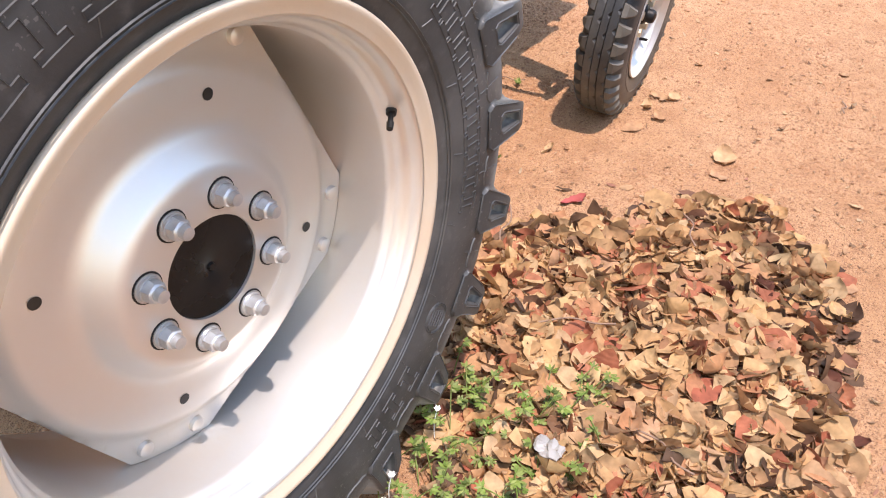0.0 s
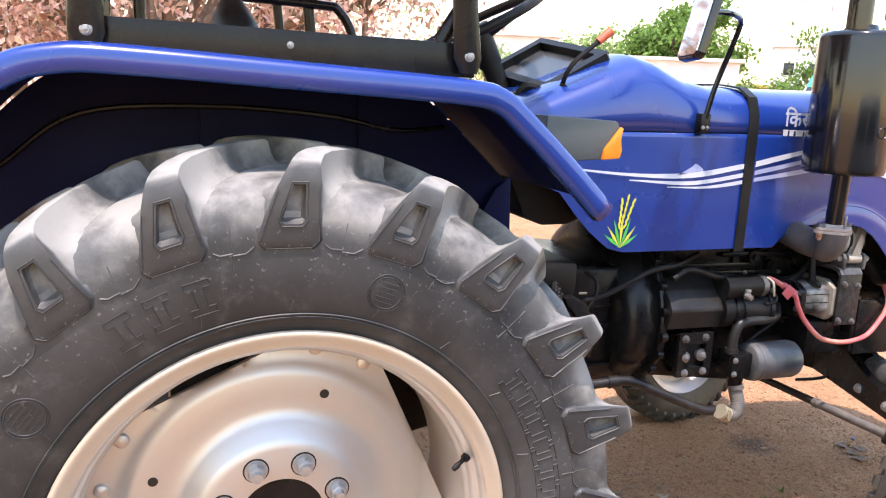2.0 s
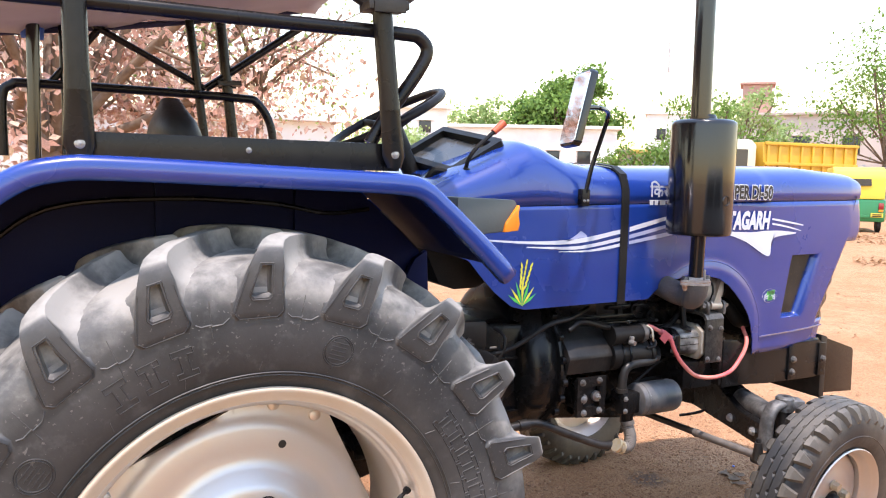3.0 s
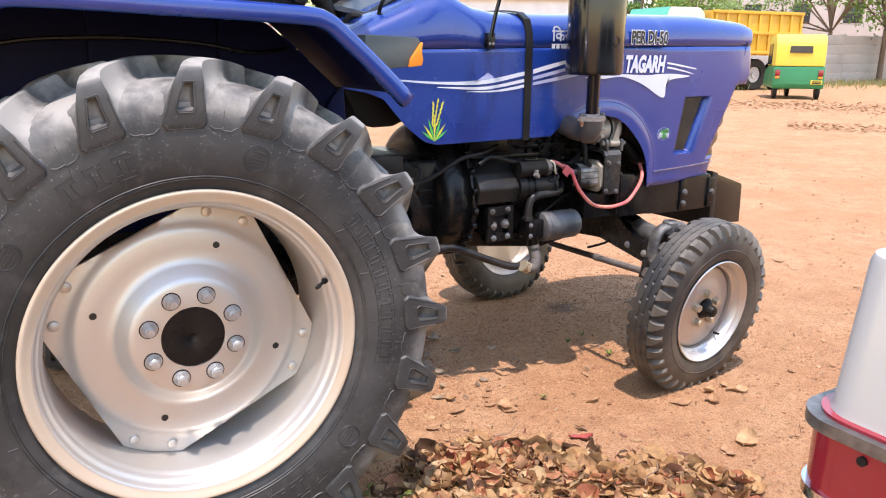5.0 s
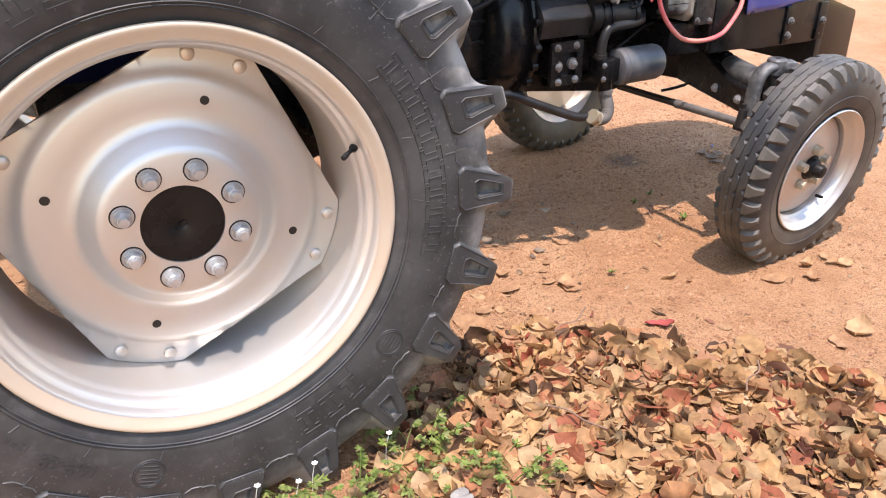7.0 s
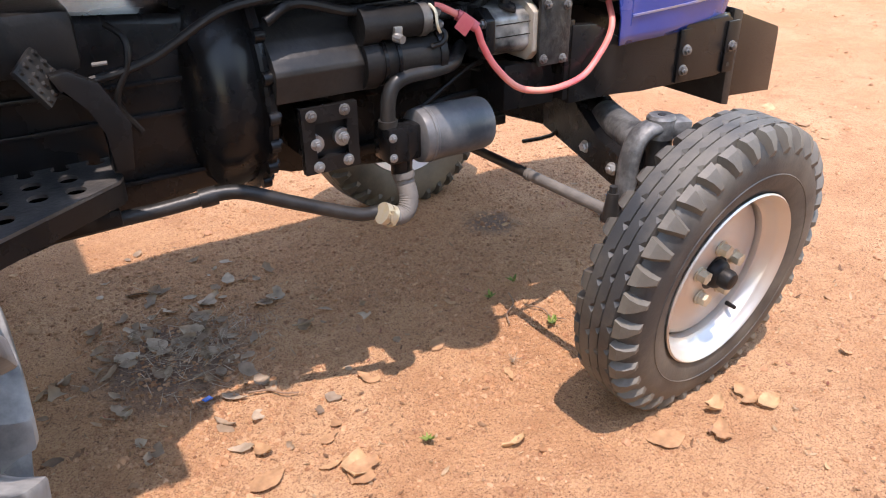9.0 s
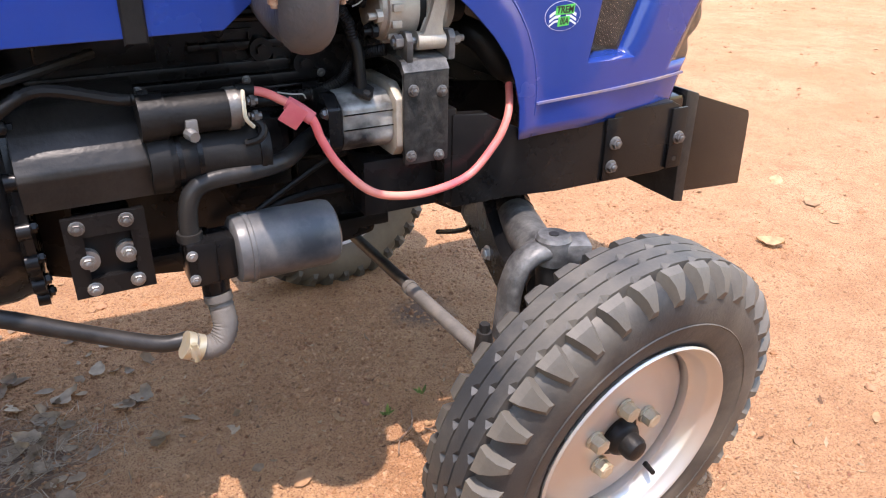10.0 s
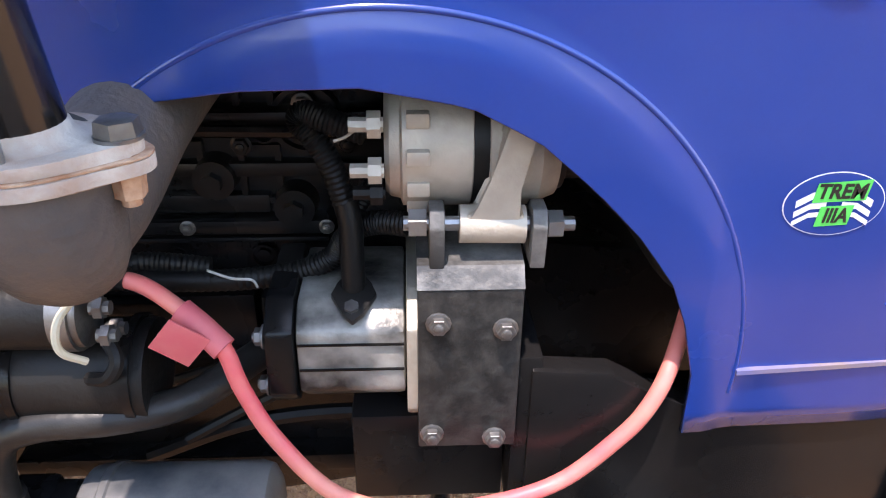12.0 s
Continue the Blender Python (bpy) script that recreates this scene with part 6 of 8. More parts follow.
for s_ in (0, 1):
    f = lambda y: 2 * CY - y if s_ else y
    bm = nb()
    o = [(0.0, 0.452), (0.0, 0.535), (0.020, 0.545), (0.085, 0.545), (0.085, 0.452)]
    rows = [[bm.verts.new((swept(f(y)) + dx, f(y), (z if z < 0.5 else z + up))) for dx, z in o] for y, up in ((-0.335, -0.005), (-0.20, 0.0), (-0.10, 0.03), (0.0, 0.065), (CY, 0.075))]
    for A, B in zip(rows, rows[1:]):
        for i in range(5):
            bm.faces.new((A[i], A[(i + 1) % 5], B[(i + 1) % 5], B[i]))
    bm.faces.new(rows[0])
    beam = part("axle_beam", bm, M_BLACK, tractor, "black box-section axle beam", smooth=30)
    for y in (-0.137, -0.285):
        bm = nb()
        bolt(bm, (swept(y) - 0.001, f(y), 0.492), 0.0125, (-1, 0, 0))
        part("bolt", bm, M_ZINC, beam)
    bm = nb()
    a, b = Vector((2.085, f(-0.03), 0.560)), Vector((1.985, f(-0.345), 0.548))
    cyl(bm, a, b, 0.042, seg=32)
    tb = part("axle_tube", bm, M_SCUFF, tractor, "worn grey and black axle tube")
    bm = nb()
    cyl(bm, a, a.lerp(b, 0.30), 0.0435, seg=32)
    cyl(bm, a.lerp(b, 0.02), a.lerp(b, 0.16), 0.047, seg=32)
    part("tube_sleeve", bm, M_BLACK, tb, "black painted sleeve")
    bm = nb()
    kx, ky = 1.945, f(-0.404)
    cyl(bm, (kx + 0.006, f(-0.412), 0.37), (kx, ky, 0.625), 0.029, seg=24)
    cyl(bm, (1.985, f(-0.345), 0.548), (kx, ky, 0.548), 0.046, 0.040, seg=24)
    cyl(bm, (kx + 0.01, f(-0.41), 0.39), (HUB_F.x, f(-0.52), HUB_F.z), 0.033, seg=20)
    knuckle = part("kingpin", bm, M_GREASY, tractor, "dusty steering knuckle")
    bm = nb()
    cyl(bm, (kx, ky, 0.606), (kx, ky, 0.650), 0.032, seg=32)
    cyl(bm, (kx, ky, 0.650), (kx, ky, 0.656), 0.031, 0.027, seg=32)
    box(bm, (kx + 0.012, min(f(-0.385), f(-0.445)), 0.608), (kx + 0.062, max(f(-0.385), f(-0.445)), 0.646), 0.007, (0, 0, -25 if s_ == 0 else 25))
    part("knuckle_cap", bm, M_SCUFF, knuckle, "dusty clamped knuckle cap")
    bm = nb()
    cyl(bm, (kx, ky, 0.656), (kx, ky, 0.6575), 0.009, seg=16)
    part("cap_plug", bm, M_GREASY, knuckle)
    bm = nb()
    path = smooth_path([(kx, f(-0.406), 0.628), (1.912, f(-0.403), 0.630), (1.882, f(-0.401), 0.612), (1.864, f(-0.402), 0.572), (1.856, f(-0.406), 0.525), (1.848, f(-0.412), 0.478)], 5)
    rows = []
    for i, p in enumerate(path):
        d = (path[min(i + 1, len(path) - 1)] - path[max(i - 1, 0)]).normalized()
        n = d.cross(Vector((0, 1, 0))).normalized()
        rows.append([bm.verts.new(p + n * 0.016 * math.cos(q) + Vector((0, 1, 0)) * 0.026 * math.copysign(abs(math.sin(q)) ** 0.6, math.sin(q))) for q in (math.tau * k / 14 for k in range(14))])
    for A, B in zip(rows, rows[1:]):
        for i in range(14):
            bm.faces.new((A[i], A[(i + 1) % 14], B[(i + 1) % 14], B[i]))
    bm.faces.new(rows[0])
    bm.faces.new(rows[-1])
    part("steering_arm", bm, M_SCUFF, knuckle, "dusty curved steering arm", smooth=50)
bm = nb()
tube(bm, [(2.060, 0.02, 0.50), (2.045, 0.06, 0.455), (2.037, 0.085, 0.440), (2.032, 0.11, 0.428), (2.024, 0.167, 0.405)], 0.006, 8)
part("stop_hook", bm, M_BLACK, tractor, "thin bent black rod")
bm = nb()
cyl(bm, (1.790, 0.16, 0.455), (1.802, -0.405, 0.466), 0.0125, seg=16)
drag = part("drag_link", bm, M_GREASY, tractor, "dusty steering rod")
bm = nb()
cyl(bm, (1.7955, -0.140, 0.4605), (1.7957, -0.154, 0.4608), 0.0155, seg=16)
cyl(bm, (1.7957, -0.154, 0.4608), (1.802, -0.415, 0.466), 0.0138, seg=16)
part("rod_sleeve", bm, M_HOSE, drag)
bm = nb()
cyl(bm, (1.80, -0.425, 0.455), (1.80, -0.425, 0.515), 0.020, 0.013, seg=14)
cyl(bm, (1.80, -0.425, 0.515), (1.80, -0.425, 0.530), 0.009, seg=6)
box(bm, (1.79, -0.44, 0.440), (1.93, -0.40, 0.462), 0.006)
part("rod_end", bm, M_GREASY, drag)

# -- rear axle, platform, pedal --
bm = nb()
cyl(bm, (0, -0.47, 0.63), (0, 2 * CY + 0.47, 0.63), 0.085, seg=32)
cyl(bm, (0, -0.58, 0.63), (0, 2 * CY + 0.58, 0.63), 0.045, seg=32)
part("rear_axle", bm, M_BLACK, tractor)
bm = nb()
P0 = [(0.42, -0.455), (0.56, -0.440), (0.66, -0.345), (0.868, -0.203), (0.878, -0.185), (0.878, -0.02), (0.42, -0.02)]
HOLES = [(0.848 - 0.057 * i + 0.003 * j, -0.030 - 0.0585 * j) for i in range(8) for j in range(8)]


def room(x, y):
    return 0.44 < x < 0.855 and y < -0.03 and min(edge_to(x, y, a, b) for a, b in zip(P0, P0[1:] + P0[:1])) > 0.026 and y > np.interp(x, [0.42, 0.56, 0.66, 0.868], [-0.455, -0.44, -0.345, -0.203])


def edge_to(x, y, a, b):
    t = max(0, min(1, ((x - a[0]) * (b[0] - a[0]) + (y - a[1]) * (b[1] - a[1])) / ((b[0] - a[0]) ** 2 + (b[1] - a[1]) ** 2)))
    return math.hypot(x - a[0] - t * (b[0] - a[0]), y - a[1] - t * (b[1] - a[1]))


def loop(bm, pts, z):
    v = [bm.verts.new((x, y, z)) for x, y in pts]
    return [bm.edges.new((a, b)) for a, b in zip(v, v[1:] + v[:1])]


es = loop(bm, P0, 0.683)
for x, y in HOLES:
    if room(x, y):
        es += loop(bm, [(x + 0.0165 * math.cos(q), y + 0.0165 * math.sin(q)) for q in (math.tau * k / 20 for k in range(20))], 0.683)
bmesh.ops.triangle_fill(bm, edges=es, use_beauty=True)
ex = bmesh.ops.extrude_face_region(bm, geom=bm.faces[:])
for v in ex["geom"]:
    if isinstance(v, bmesh.types.BMVert):
        v.co.z -= 0.006
platform = part("footboard", bm, mat("trodden_black_board", (0.020, 0.019, 0.019), 0.5, second=(0.05, 0.047, 0.045), scale=16, amount=0.9, dust=(0.22, 0.19, 0.17), dust_amount=0.30, dust_scale=18, grain=0.3), tractor, "black perforated steel footboard", smooth=30)
bm = nb()
prism(bm, P0[1:5] + [(0.866, -0.18), (0.858, -0.198), (0.652, -0.335), (0.555, -0.428)], 0.640, 0.6765, plane="xy")
part("board_edge", bm, M_BLACK, platform)
bm = nb()
prism(bm, [(0.42, 0.60), (0.86, 0.60), (0.86, 0.63), (0.42, 0.63)], -0.20, -0.03, bevel=0.004)
part("board_support", bm, M_BLACK, platform)
bm = nb()
prism(bm, [(0.862, 0.70), (0.895, 0.70), (0.905, 0.78), (0.870, 0.85), (0.828, 0.876), (0.80, 0.872), (0.812, 0.845), (0.850, 0.815), (0.868, 0.77)], -0.215, -0.185, bevel=0.005)
pedal = part("brake_pedal", bm, M_BLACK, tractor, "black brake pedal with studded pad")
bm = nb()
slope = Vector((0.034, 0.0, -0.055)).normalized()
face = slope.cross(Vector((0.045, 0.063, 0.008))).normalized()
lay = Matrix((slope, face.cross(slope), face)).transposed().to_4x4()
lay.translation = (0.791, -0.195, 0.868)
box(bm, (-0.036, -0.038, -0.005), (0.036, 0.038, 0.005), 0.003)
bmesh.ops.transform(bm, matrix=lay, verts=bm.verts)
pad = part("pedal_pad", bm, M_GREASY, pedal, "worn pad with raised studs")
for i in range(4):
    for j in range(4):
        bm = nb()
        c = lay @ Vector((-0.027 + 0.018 * i, -0.028 + 0.0187 * j, 0.005))
        cyl(bm, c, c + face * 0.004, 0.0055, 0.0035, 8)
        part("stud", bm, M_GREASY, pad)
bm = nb()
tube(bm, [(0.91, -0.12, 0.92), (0.93, -0.15, 0.90), (0.925, -0.16, 0.86), (0.90, -0.15, 0.80), (0.93, -0.14, 0.74)], 0.006, 8)
part("loose_hose", bm, M_DULL, tractor)
bm = nb()
cyl(bm, (0.872, -0.16, 0.868), (0.895, -0.163, 0.869), 0.0035, seg=8)
part("wire_clip", bm, M_HOSE, tractor)
bm = nb()
box(bm, (0.30, -0.17, 0.86), (0.86, 2 * CY + 0.17, 0.96), 0.02)
prism(bm, [(0.667, 1.27), (0.667, 1.180), (0.717, 1.073), (0.773, 1.049), (0.851, 1.051), (0.92, 1.08), (1.04, 1.14), (1.04, 1.27)], -0.10, 2 * CY + 0.10, bevel=0.008)
part("bulkhead", bm, M_DULL, tractor)

# -- mudguards --
FP = [(-0.643, 1.092), (-0.567, 1.226), (-0.471, 1.336), (-0.394, 1.396), (-0.327, 1.417), (-0.241, 1.421), (0.036, 1.412), (0.295, 1.402), (0.362, 1.389), (0.409, 1.355), (0.496, 1.279), (0.584, 1.195)]
for s_ in (0, 1):
    f = lambda y: 2 * CY - y if s_ else y
    bm = nb()
    P = smooth_path([(a, 0, b) for a, b in FP], 5)
    rows = []
    for i, p in enumerate(P):
        d = (P[min(i + 1, len(P) - 1)] - P[max(i - 1, 0)]).normalized()
        n = Vector((-d.z, 0, d.x))
        row = []
        for y, up in ((-0.726, -0.036), (-0.748, -0.036), (-0.755, -0.028), (-0.755, -0.008), (-0.748, 0.001), (-0.736, 0.004), (-0.45, 0.006), (-0.22, 0.006)):
            q = p + n * up
            row.append(bm.verts.new((q.x, f(y), q.z)))
        rows.append(row)
    for A, B in zip(rows, rows[1:]):
        for i in range(7):
            bm.faces.new((A[i], A[i + 1], B[i + 1], B[i]))
    fend = part("mudguard", bm, M_BLUE, tractor, "blue rear mudguard with rounded lip", smooth=50)
    # inner faces take the blue that is darkened for shade
    fend.data.materials.append(M_SHADEBLUE)
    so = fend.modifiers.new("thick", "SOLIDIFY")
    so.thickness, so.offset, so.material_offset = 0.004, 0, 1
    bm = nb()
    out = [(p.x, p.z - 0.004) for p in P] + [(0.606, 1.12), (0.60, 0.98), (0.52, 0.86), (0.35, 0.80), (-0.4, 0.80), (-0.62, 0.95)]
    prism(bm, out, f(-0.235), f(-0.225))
    part("mudguard_wall", bm, M_SHADEBLUE, fend, "blue inner mudguard wall, coloured dark for the shade")
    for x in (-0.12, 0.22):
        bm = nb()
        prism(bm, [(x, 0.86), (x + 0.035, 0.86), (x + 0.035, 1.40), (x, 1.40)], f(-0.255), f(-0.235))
        part("stiffener", bm, M_SHADEBLUE, fend)
    bm = nb()
    tube(bm, [(-0.5, f(-0.26), 1.20), (-0.35, f(-0.27), 1.31), (-0.1, f(-0.265), 1.335), (0.15, f(-0.265), 1.325), (0.3, f(-0.265), 1.30), (0.42, f(-0.26), 1.31)], 0.006, 8)
    part("lamp_wire", bm, M_BLACK, fend)
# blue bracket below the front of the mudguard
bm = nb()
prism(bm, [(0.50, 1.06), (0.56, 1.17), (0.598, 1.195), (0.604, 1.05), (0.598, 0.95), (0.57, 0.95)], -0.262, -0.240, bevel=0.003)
part("mudguard_stay", bm, M_SHADEBLUE, tractor)
# side lamp
bm = nb()
prism(bm, [(0.565, 1.352), (0.735, 1.346), (0.742, 1.332), (0.700, 1.262), (0.60, 1.255), (0.565, 1.27)], -0.50, -0.40, bevel=0.006)
lamp = part("side_lamp", bm, M_GREYPL, tractor, "grey indicator lamp with orange lens")
bm = nb()
prism(bm, [(0.742, 1.334), (0.747, 1.330), (0.738, 1.305), (0.747, 1.285), (0.742, 1.266), (0.700, 1.262), (0.704, 1.285)], -0.508, -0.395, bevel=0.003)
part("lens", bm, M_ORANGE, lamp, "orange lens")

# -- canopy frame --
for s_ in (0, 1):
    f = lambda y: 2 * CY - y if s_ else y
    bm = nb()
    box(bm, (-0.31, f(-0.655) - 0.004, 1.412), (0.335, f(-0.655) + 0.004, 1.470), 0.002)
    fl = part("frame_bar", bm, M_BLACK, tractor, "black flat steel bar")
    bm = nb()
    bolt(bm, (0.012, f(-0.66), 1.446), 0.0045, (0, -1 if s_ == 0 else 1, 0))
    part("bolt", bm, M_STEEL, fl)
    for x, xt, zt in ((-0.288, -0.298, 2.05), (0.316, 0.256, 2.02)):
        bm = nb()
        y = f(-0.672)
        d = Vector((xt - x, 0, zt - 1.44)).normalized()
        a = Vector((x, y, 1.44))
        cyl(bm, a + d * 0.10, (xt, y, zt), 0.021, seg=20)
        # flattened foot
        rows = []
        for k in range(7):
            c = a + d * (-0.022 + 0.026 * k)
            wx, wy = 0.027 - 0.0009 * k, 0.006 + 0.0025 * k
            if k == 0:
                wx = 0.016
            rows.append([bm.verts.new((c.x + wx * math.cos(t), c.y + wy * math.sin(t), c.z)) for t in (math.tau * i / 12 for i in range(12))])
        for A, B in zip(rows, rows[1:]):
            for i in range(12):
                bm.faces.new((A[i], A[(i + 1) % 12], B[(i + 1) % 12], B[i]))
        bm.faces.new(rows[0])
        post = part("canopy_post", bm, M_BLACK, tractor, "scuffed black tubular post", smooth=50)
        bm = nb()
        bolt(bm, (x, f(-0.679), 1.447), 0.0070, (0, -1 if s_ == 0 else 1, 0))
        part("bolt", bm, M_STEEL, post)
    bm = nb()
    box(bm, (0.245, f(-0.70), 1.742), (0.335, f(-0.64), 1.760), 0.003, (0, -4, 0))
    box(bm, (0.255, f(-0.70) - 0.004, 1.735), (0.325, f(-0.70) + 0.004, 1.768), 0.002, (0, -4, 0))
    part("post_clamp", bm, M_GREASY, tractor)
    if s_ == 0:
        bm = nb()
        tube(bm, [(0.285, -0.66, 1.745), (0.20, -0.64, 1.80), (0.10, -0.6, 1.88)], 0.016, 10)
        tube(bm, [(0.29, -0.66, 1.75), (0.37, -0.64, 1.80), (0.47, -0.6, 1.90)], 0.016, 10)
        part("canopy_brace", bm, M_GREASY, tractor)
        bm = nb()
        tube(bm, [(-0.62, -0.645, 1.695), (-0.30, -0.645, 1.700), (0.10, -0.645, 1.703), (0.34, -0.645, 1.706), (0.385, -0.645, 1.700), (0.402, -0.645, 1.672), (0.375, -0.645, 1.62), (0.315, -0.640, 1.535), (0.275, -0.635, 1.47)], 0.0145, 14)
        part("guard_rail", bm, M_BLACK, tractor, "bent black guard rail")
    if s_:
        bm = nb()
        cyl(bm, (-0.402, f(-0.62), 1.40), (-0.395, f(-0.62), 2.05), 0.022, seg=18)
        part("rear_post", bm, M_GLOSS, tractor)
# far side rail, braces and posts
bm = nb()
tube(bm, [(-0.50, 0.95, 1.44), (-0.50, 0.95, 1.64), (-0.47, 0.95, 1.69), (-0.40, 0.95, 1.70), (0.0, 0.95, 1.70), (0.33, 0.95, 1.695), (0.40, 0.95, 1.68), (0.455, 0.95, 1.59), (0.47, 0.95, 1.44)], 0.017, 12, 5)
part("hand_rail", bm, M_BLACK, tractor, "black tubular hand rail")
for a, b, r in (((-0.27, 0.97, 1.965), (0.20, 0.97, 1.725), 0.013), ((0.135, 0.97, 2.03), (0.205, 0.97, 1.45), 0.017), ((0.61, 0.97, 2.02), (0.20, 0.97, 1.725), 0.015), ((-0.09, 0.97, 2.03), (-0.36, 0.97, 1.69), 0.013), ((-0.405, 0.97, 2.02), (-0.397, 0.97, 1.44), 0.018)):
    bm = nb()
    cyl(bm, a, b, r, seg=12)
    part("canopy_brace", bm, M_BLACK, tractor)
bm = nb()
tube(bm, [(-0.405, 0.97, 2.02), (-0.398, 0.968, 1.93), (-0.400, 0.972, 1.86)], 0.036, 14, 6, 0.003)
part("cloth_wrap", bm, M_BLUECLOTH, tractor, "blue cloth tied round the post")
# canopy sheet, sagging between its edges
bm = nb()
g = []
for i in range(21):
    x = -0.55 + 1.20 * i / 20
    row = []
    for j in range(21):
        y = -0.68 + 1.66 * j / 20
        sag = 0.05 * math.sin(math.pi * i / 20) * math.sin(math.pi * j / 20) + (0.022 * abs(math.sin(i * 0.7)) if j == 20 else 0)
        row.append(bm.verts.new((x, y, 1.880 + 0.215 * i / 20 - sag + 0.010 * noise.noise((x * 5, y * 5, 0)))))
    g.append(row)
for A, B in zip(g, g[1:]):
    for j in range(20):
        bm.faces.new((A[j], B[j], B[j + 1], A[j + 1]))
canopy = part("canopy", bm, M_CLOTH, tractor, "grey canvas sun canopy", smooth=80)
so = canopy.modifiers.new("thick", "SOLIDIFY")
so.thickness = 0.004
bm = nb()
tube(bm, [(-0.54, 0.985, 1.868), (0.0, 0.985, 1.955), (0.64, 0.985, 2.085)], 0.012, 10)
part("canopy_hem", bm, mat("navy_hem", (0.02, 0.02, 0.06), 0.8), tractor)

# -- seat, wheel, dash, levers, mirror --
bm = nb()
box(bm, (-0.02, -0.07, 1.06), (0.44, 0.37, 1.16), 0.04)
seat = part("seat", bm, M_DULL, tractor, "black vinyl seat")
bm = nb()
rows = []
for k in range(15):
    t = k / 14
    z, x = 1.13 + 0.475 * t, 0.085 - 0.115 * t - 0.03 * math.sin(t * 3)
    wy, wx = 0.215 * (1 - 0.30 * t ** 3) * min(1, 0.35 + 5 * (1 - t)), 0.062 * min(1, 0.25 + 6 * (1 - t)) + 0.007 * math.sin(k * 1.9)
    rows.append([bm.verts.new((x + wx * math.copysign(abs(math.cos(q)) ** 0.7, math.cos(q)), CY + wy * math.copysign(abs(math.sin(q)) ** 0.7, math.sin(q)) * (1 + 0.02 * math.sin(k * 2.3)), z)) for q in (math.tau * i / 24 for i in range(24))])
for A, B in zip(rows, rows[1:]):
    for i in range(24):
        bm.faces.new((A[i], A[(i + 1) % 24], B[(i + 1) % 24], B[i]))
bm.faces.new(rows[-1])
bm.faces.new(rows[0][::-1])
part("backrest", bm, M_DULL, seat, "creased black vinyl backrest", smooth=60)
bm = nb()
tilt = Matrix.Translation((0.638, CY, 1.585)) @ Euler((0, radians(-29), 0)).to_matrix().to_4x4()
rp = [tilt @ Vector((0.200 * math.cos(q), 0.200 * math.sin(q), 0)) for q in (math.tau * i / 48 for i in range(49))]
tube(bm, rp, 0.0135, 12, 0)
wheel = part("steering_wheel", bm, M_DULL, tractor, "black moulded steering wheel")
for q in (90, 210, 330):
    bm = nb()
    e = tilt @ Vector((0.195 * math.cos(radians(q)), 0.195 * math.sin(radians(q)), 0))
    cyl(bm, tilt @ Vector((0, 0, -0.035)), e, 0.020, 0.011, seg=12)
    part("spoke", bm, M_DULL, wheel)
bm = nb()
cyl(bm, tilt @ Vector((0, 0, 0.0)), tilt @ Vector((0, 0, -0.12)), 0.040, 0.035, seg=20)
cyl(bm, tilt @ Vector((0, 0, -0.1)), tilt @ Vector((0, 0, -0.45)), 0.030, seg=16)
part("steering_column", bm, M_DULL, wheel)
ti = Matrix.Translation((0.845, 0.10, 1.482)) @ Euler((radians(10), radians(-30), 0)).to_matrix().to_4x4()
bm = nb()
o = [(-0.100, -0.185), (0.098, -0.185), (0.108, -0.175), (0.108, 0.185), (-0.100, 0.185), (-0.110, 0.17), (-0.110, -0.17)]
q = [(-0.078, -0.152), (0.078, -0.152), (0.083, -0.146), (0.083, 0.152), (-0.078, 0.152), (-0.084, 0.14), (-0.084, -0.14)]
A, B, C2, D = ([bm.verts.new(ti @ Vector((x, y, z))) for x, y in ring] for ring, z in ((o, -0.045), (o, 0.020), (q, 0.020), (q, -0.004)))
for P, Q in ((A, B), (B, C2), (C2, D)):
    for k in range(7):
        bm.faces.new((P[k], P[(k + 1) % 7], Q[(k + 1) % 7], Q[k]))
bm.faces.new(A[::-1])
dash = part("instrument_box", bm, M_DULL, tractor, "black instrument box with sunk glass", smooth=30)
bm = nb()
bm.faces.new([bm.verts.new(ti @ Vector((x, y, -0.003))) for x, y in q])
part("instrument_glass", bm, mat("instrument_glass", (0.045, 0.05, 0.055), 0.22, second=(0.09, 0.09, 0.085), scale=9), dash, "grey dusty glass over the dials")
bm = nb()
cyl(bm, (0.79, -0.10, 1.36), (0.80, -0.13, 1.43), 0.025, 0.018, seg=14)
tube(bm, [(0.79, -0.12, 1.42), (0.790, -0.14, 1.455), (0.81, -0.15, 1.49), (0.875, -0.15, 1.545)], 0.0065, 8)
lever = part("throttle_lever", bm, M_DULL, tractor)
bm = nb()
cyl(bm, (0.870, -0.15, 1.541), (0.905, -0.15, 1.571), 0.010, 0.0125, seg=14)
part("knob", bm, mat("red_knob", (0.62, 0.12, 0.05), 0.4), lever, "worn red plastic knob")
bm = nb()
tube(bm, [(0.70, -0.02, 1.38), (0.72, -0.05, 1.42), (0.75, -0.06, 1.415), (0.74, -0.02, 1.39)], 0.012, 8)
part("wiring_bundle", bm, M_DULL, tractor)

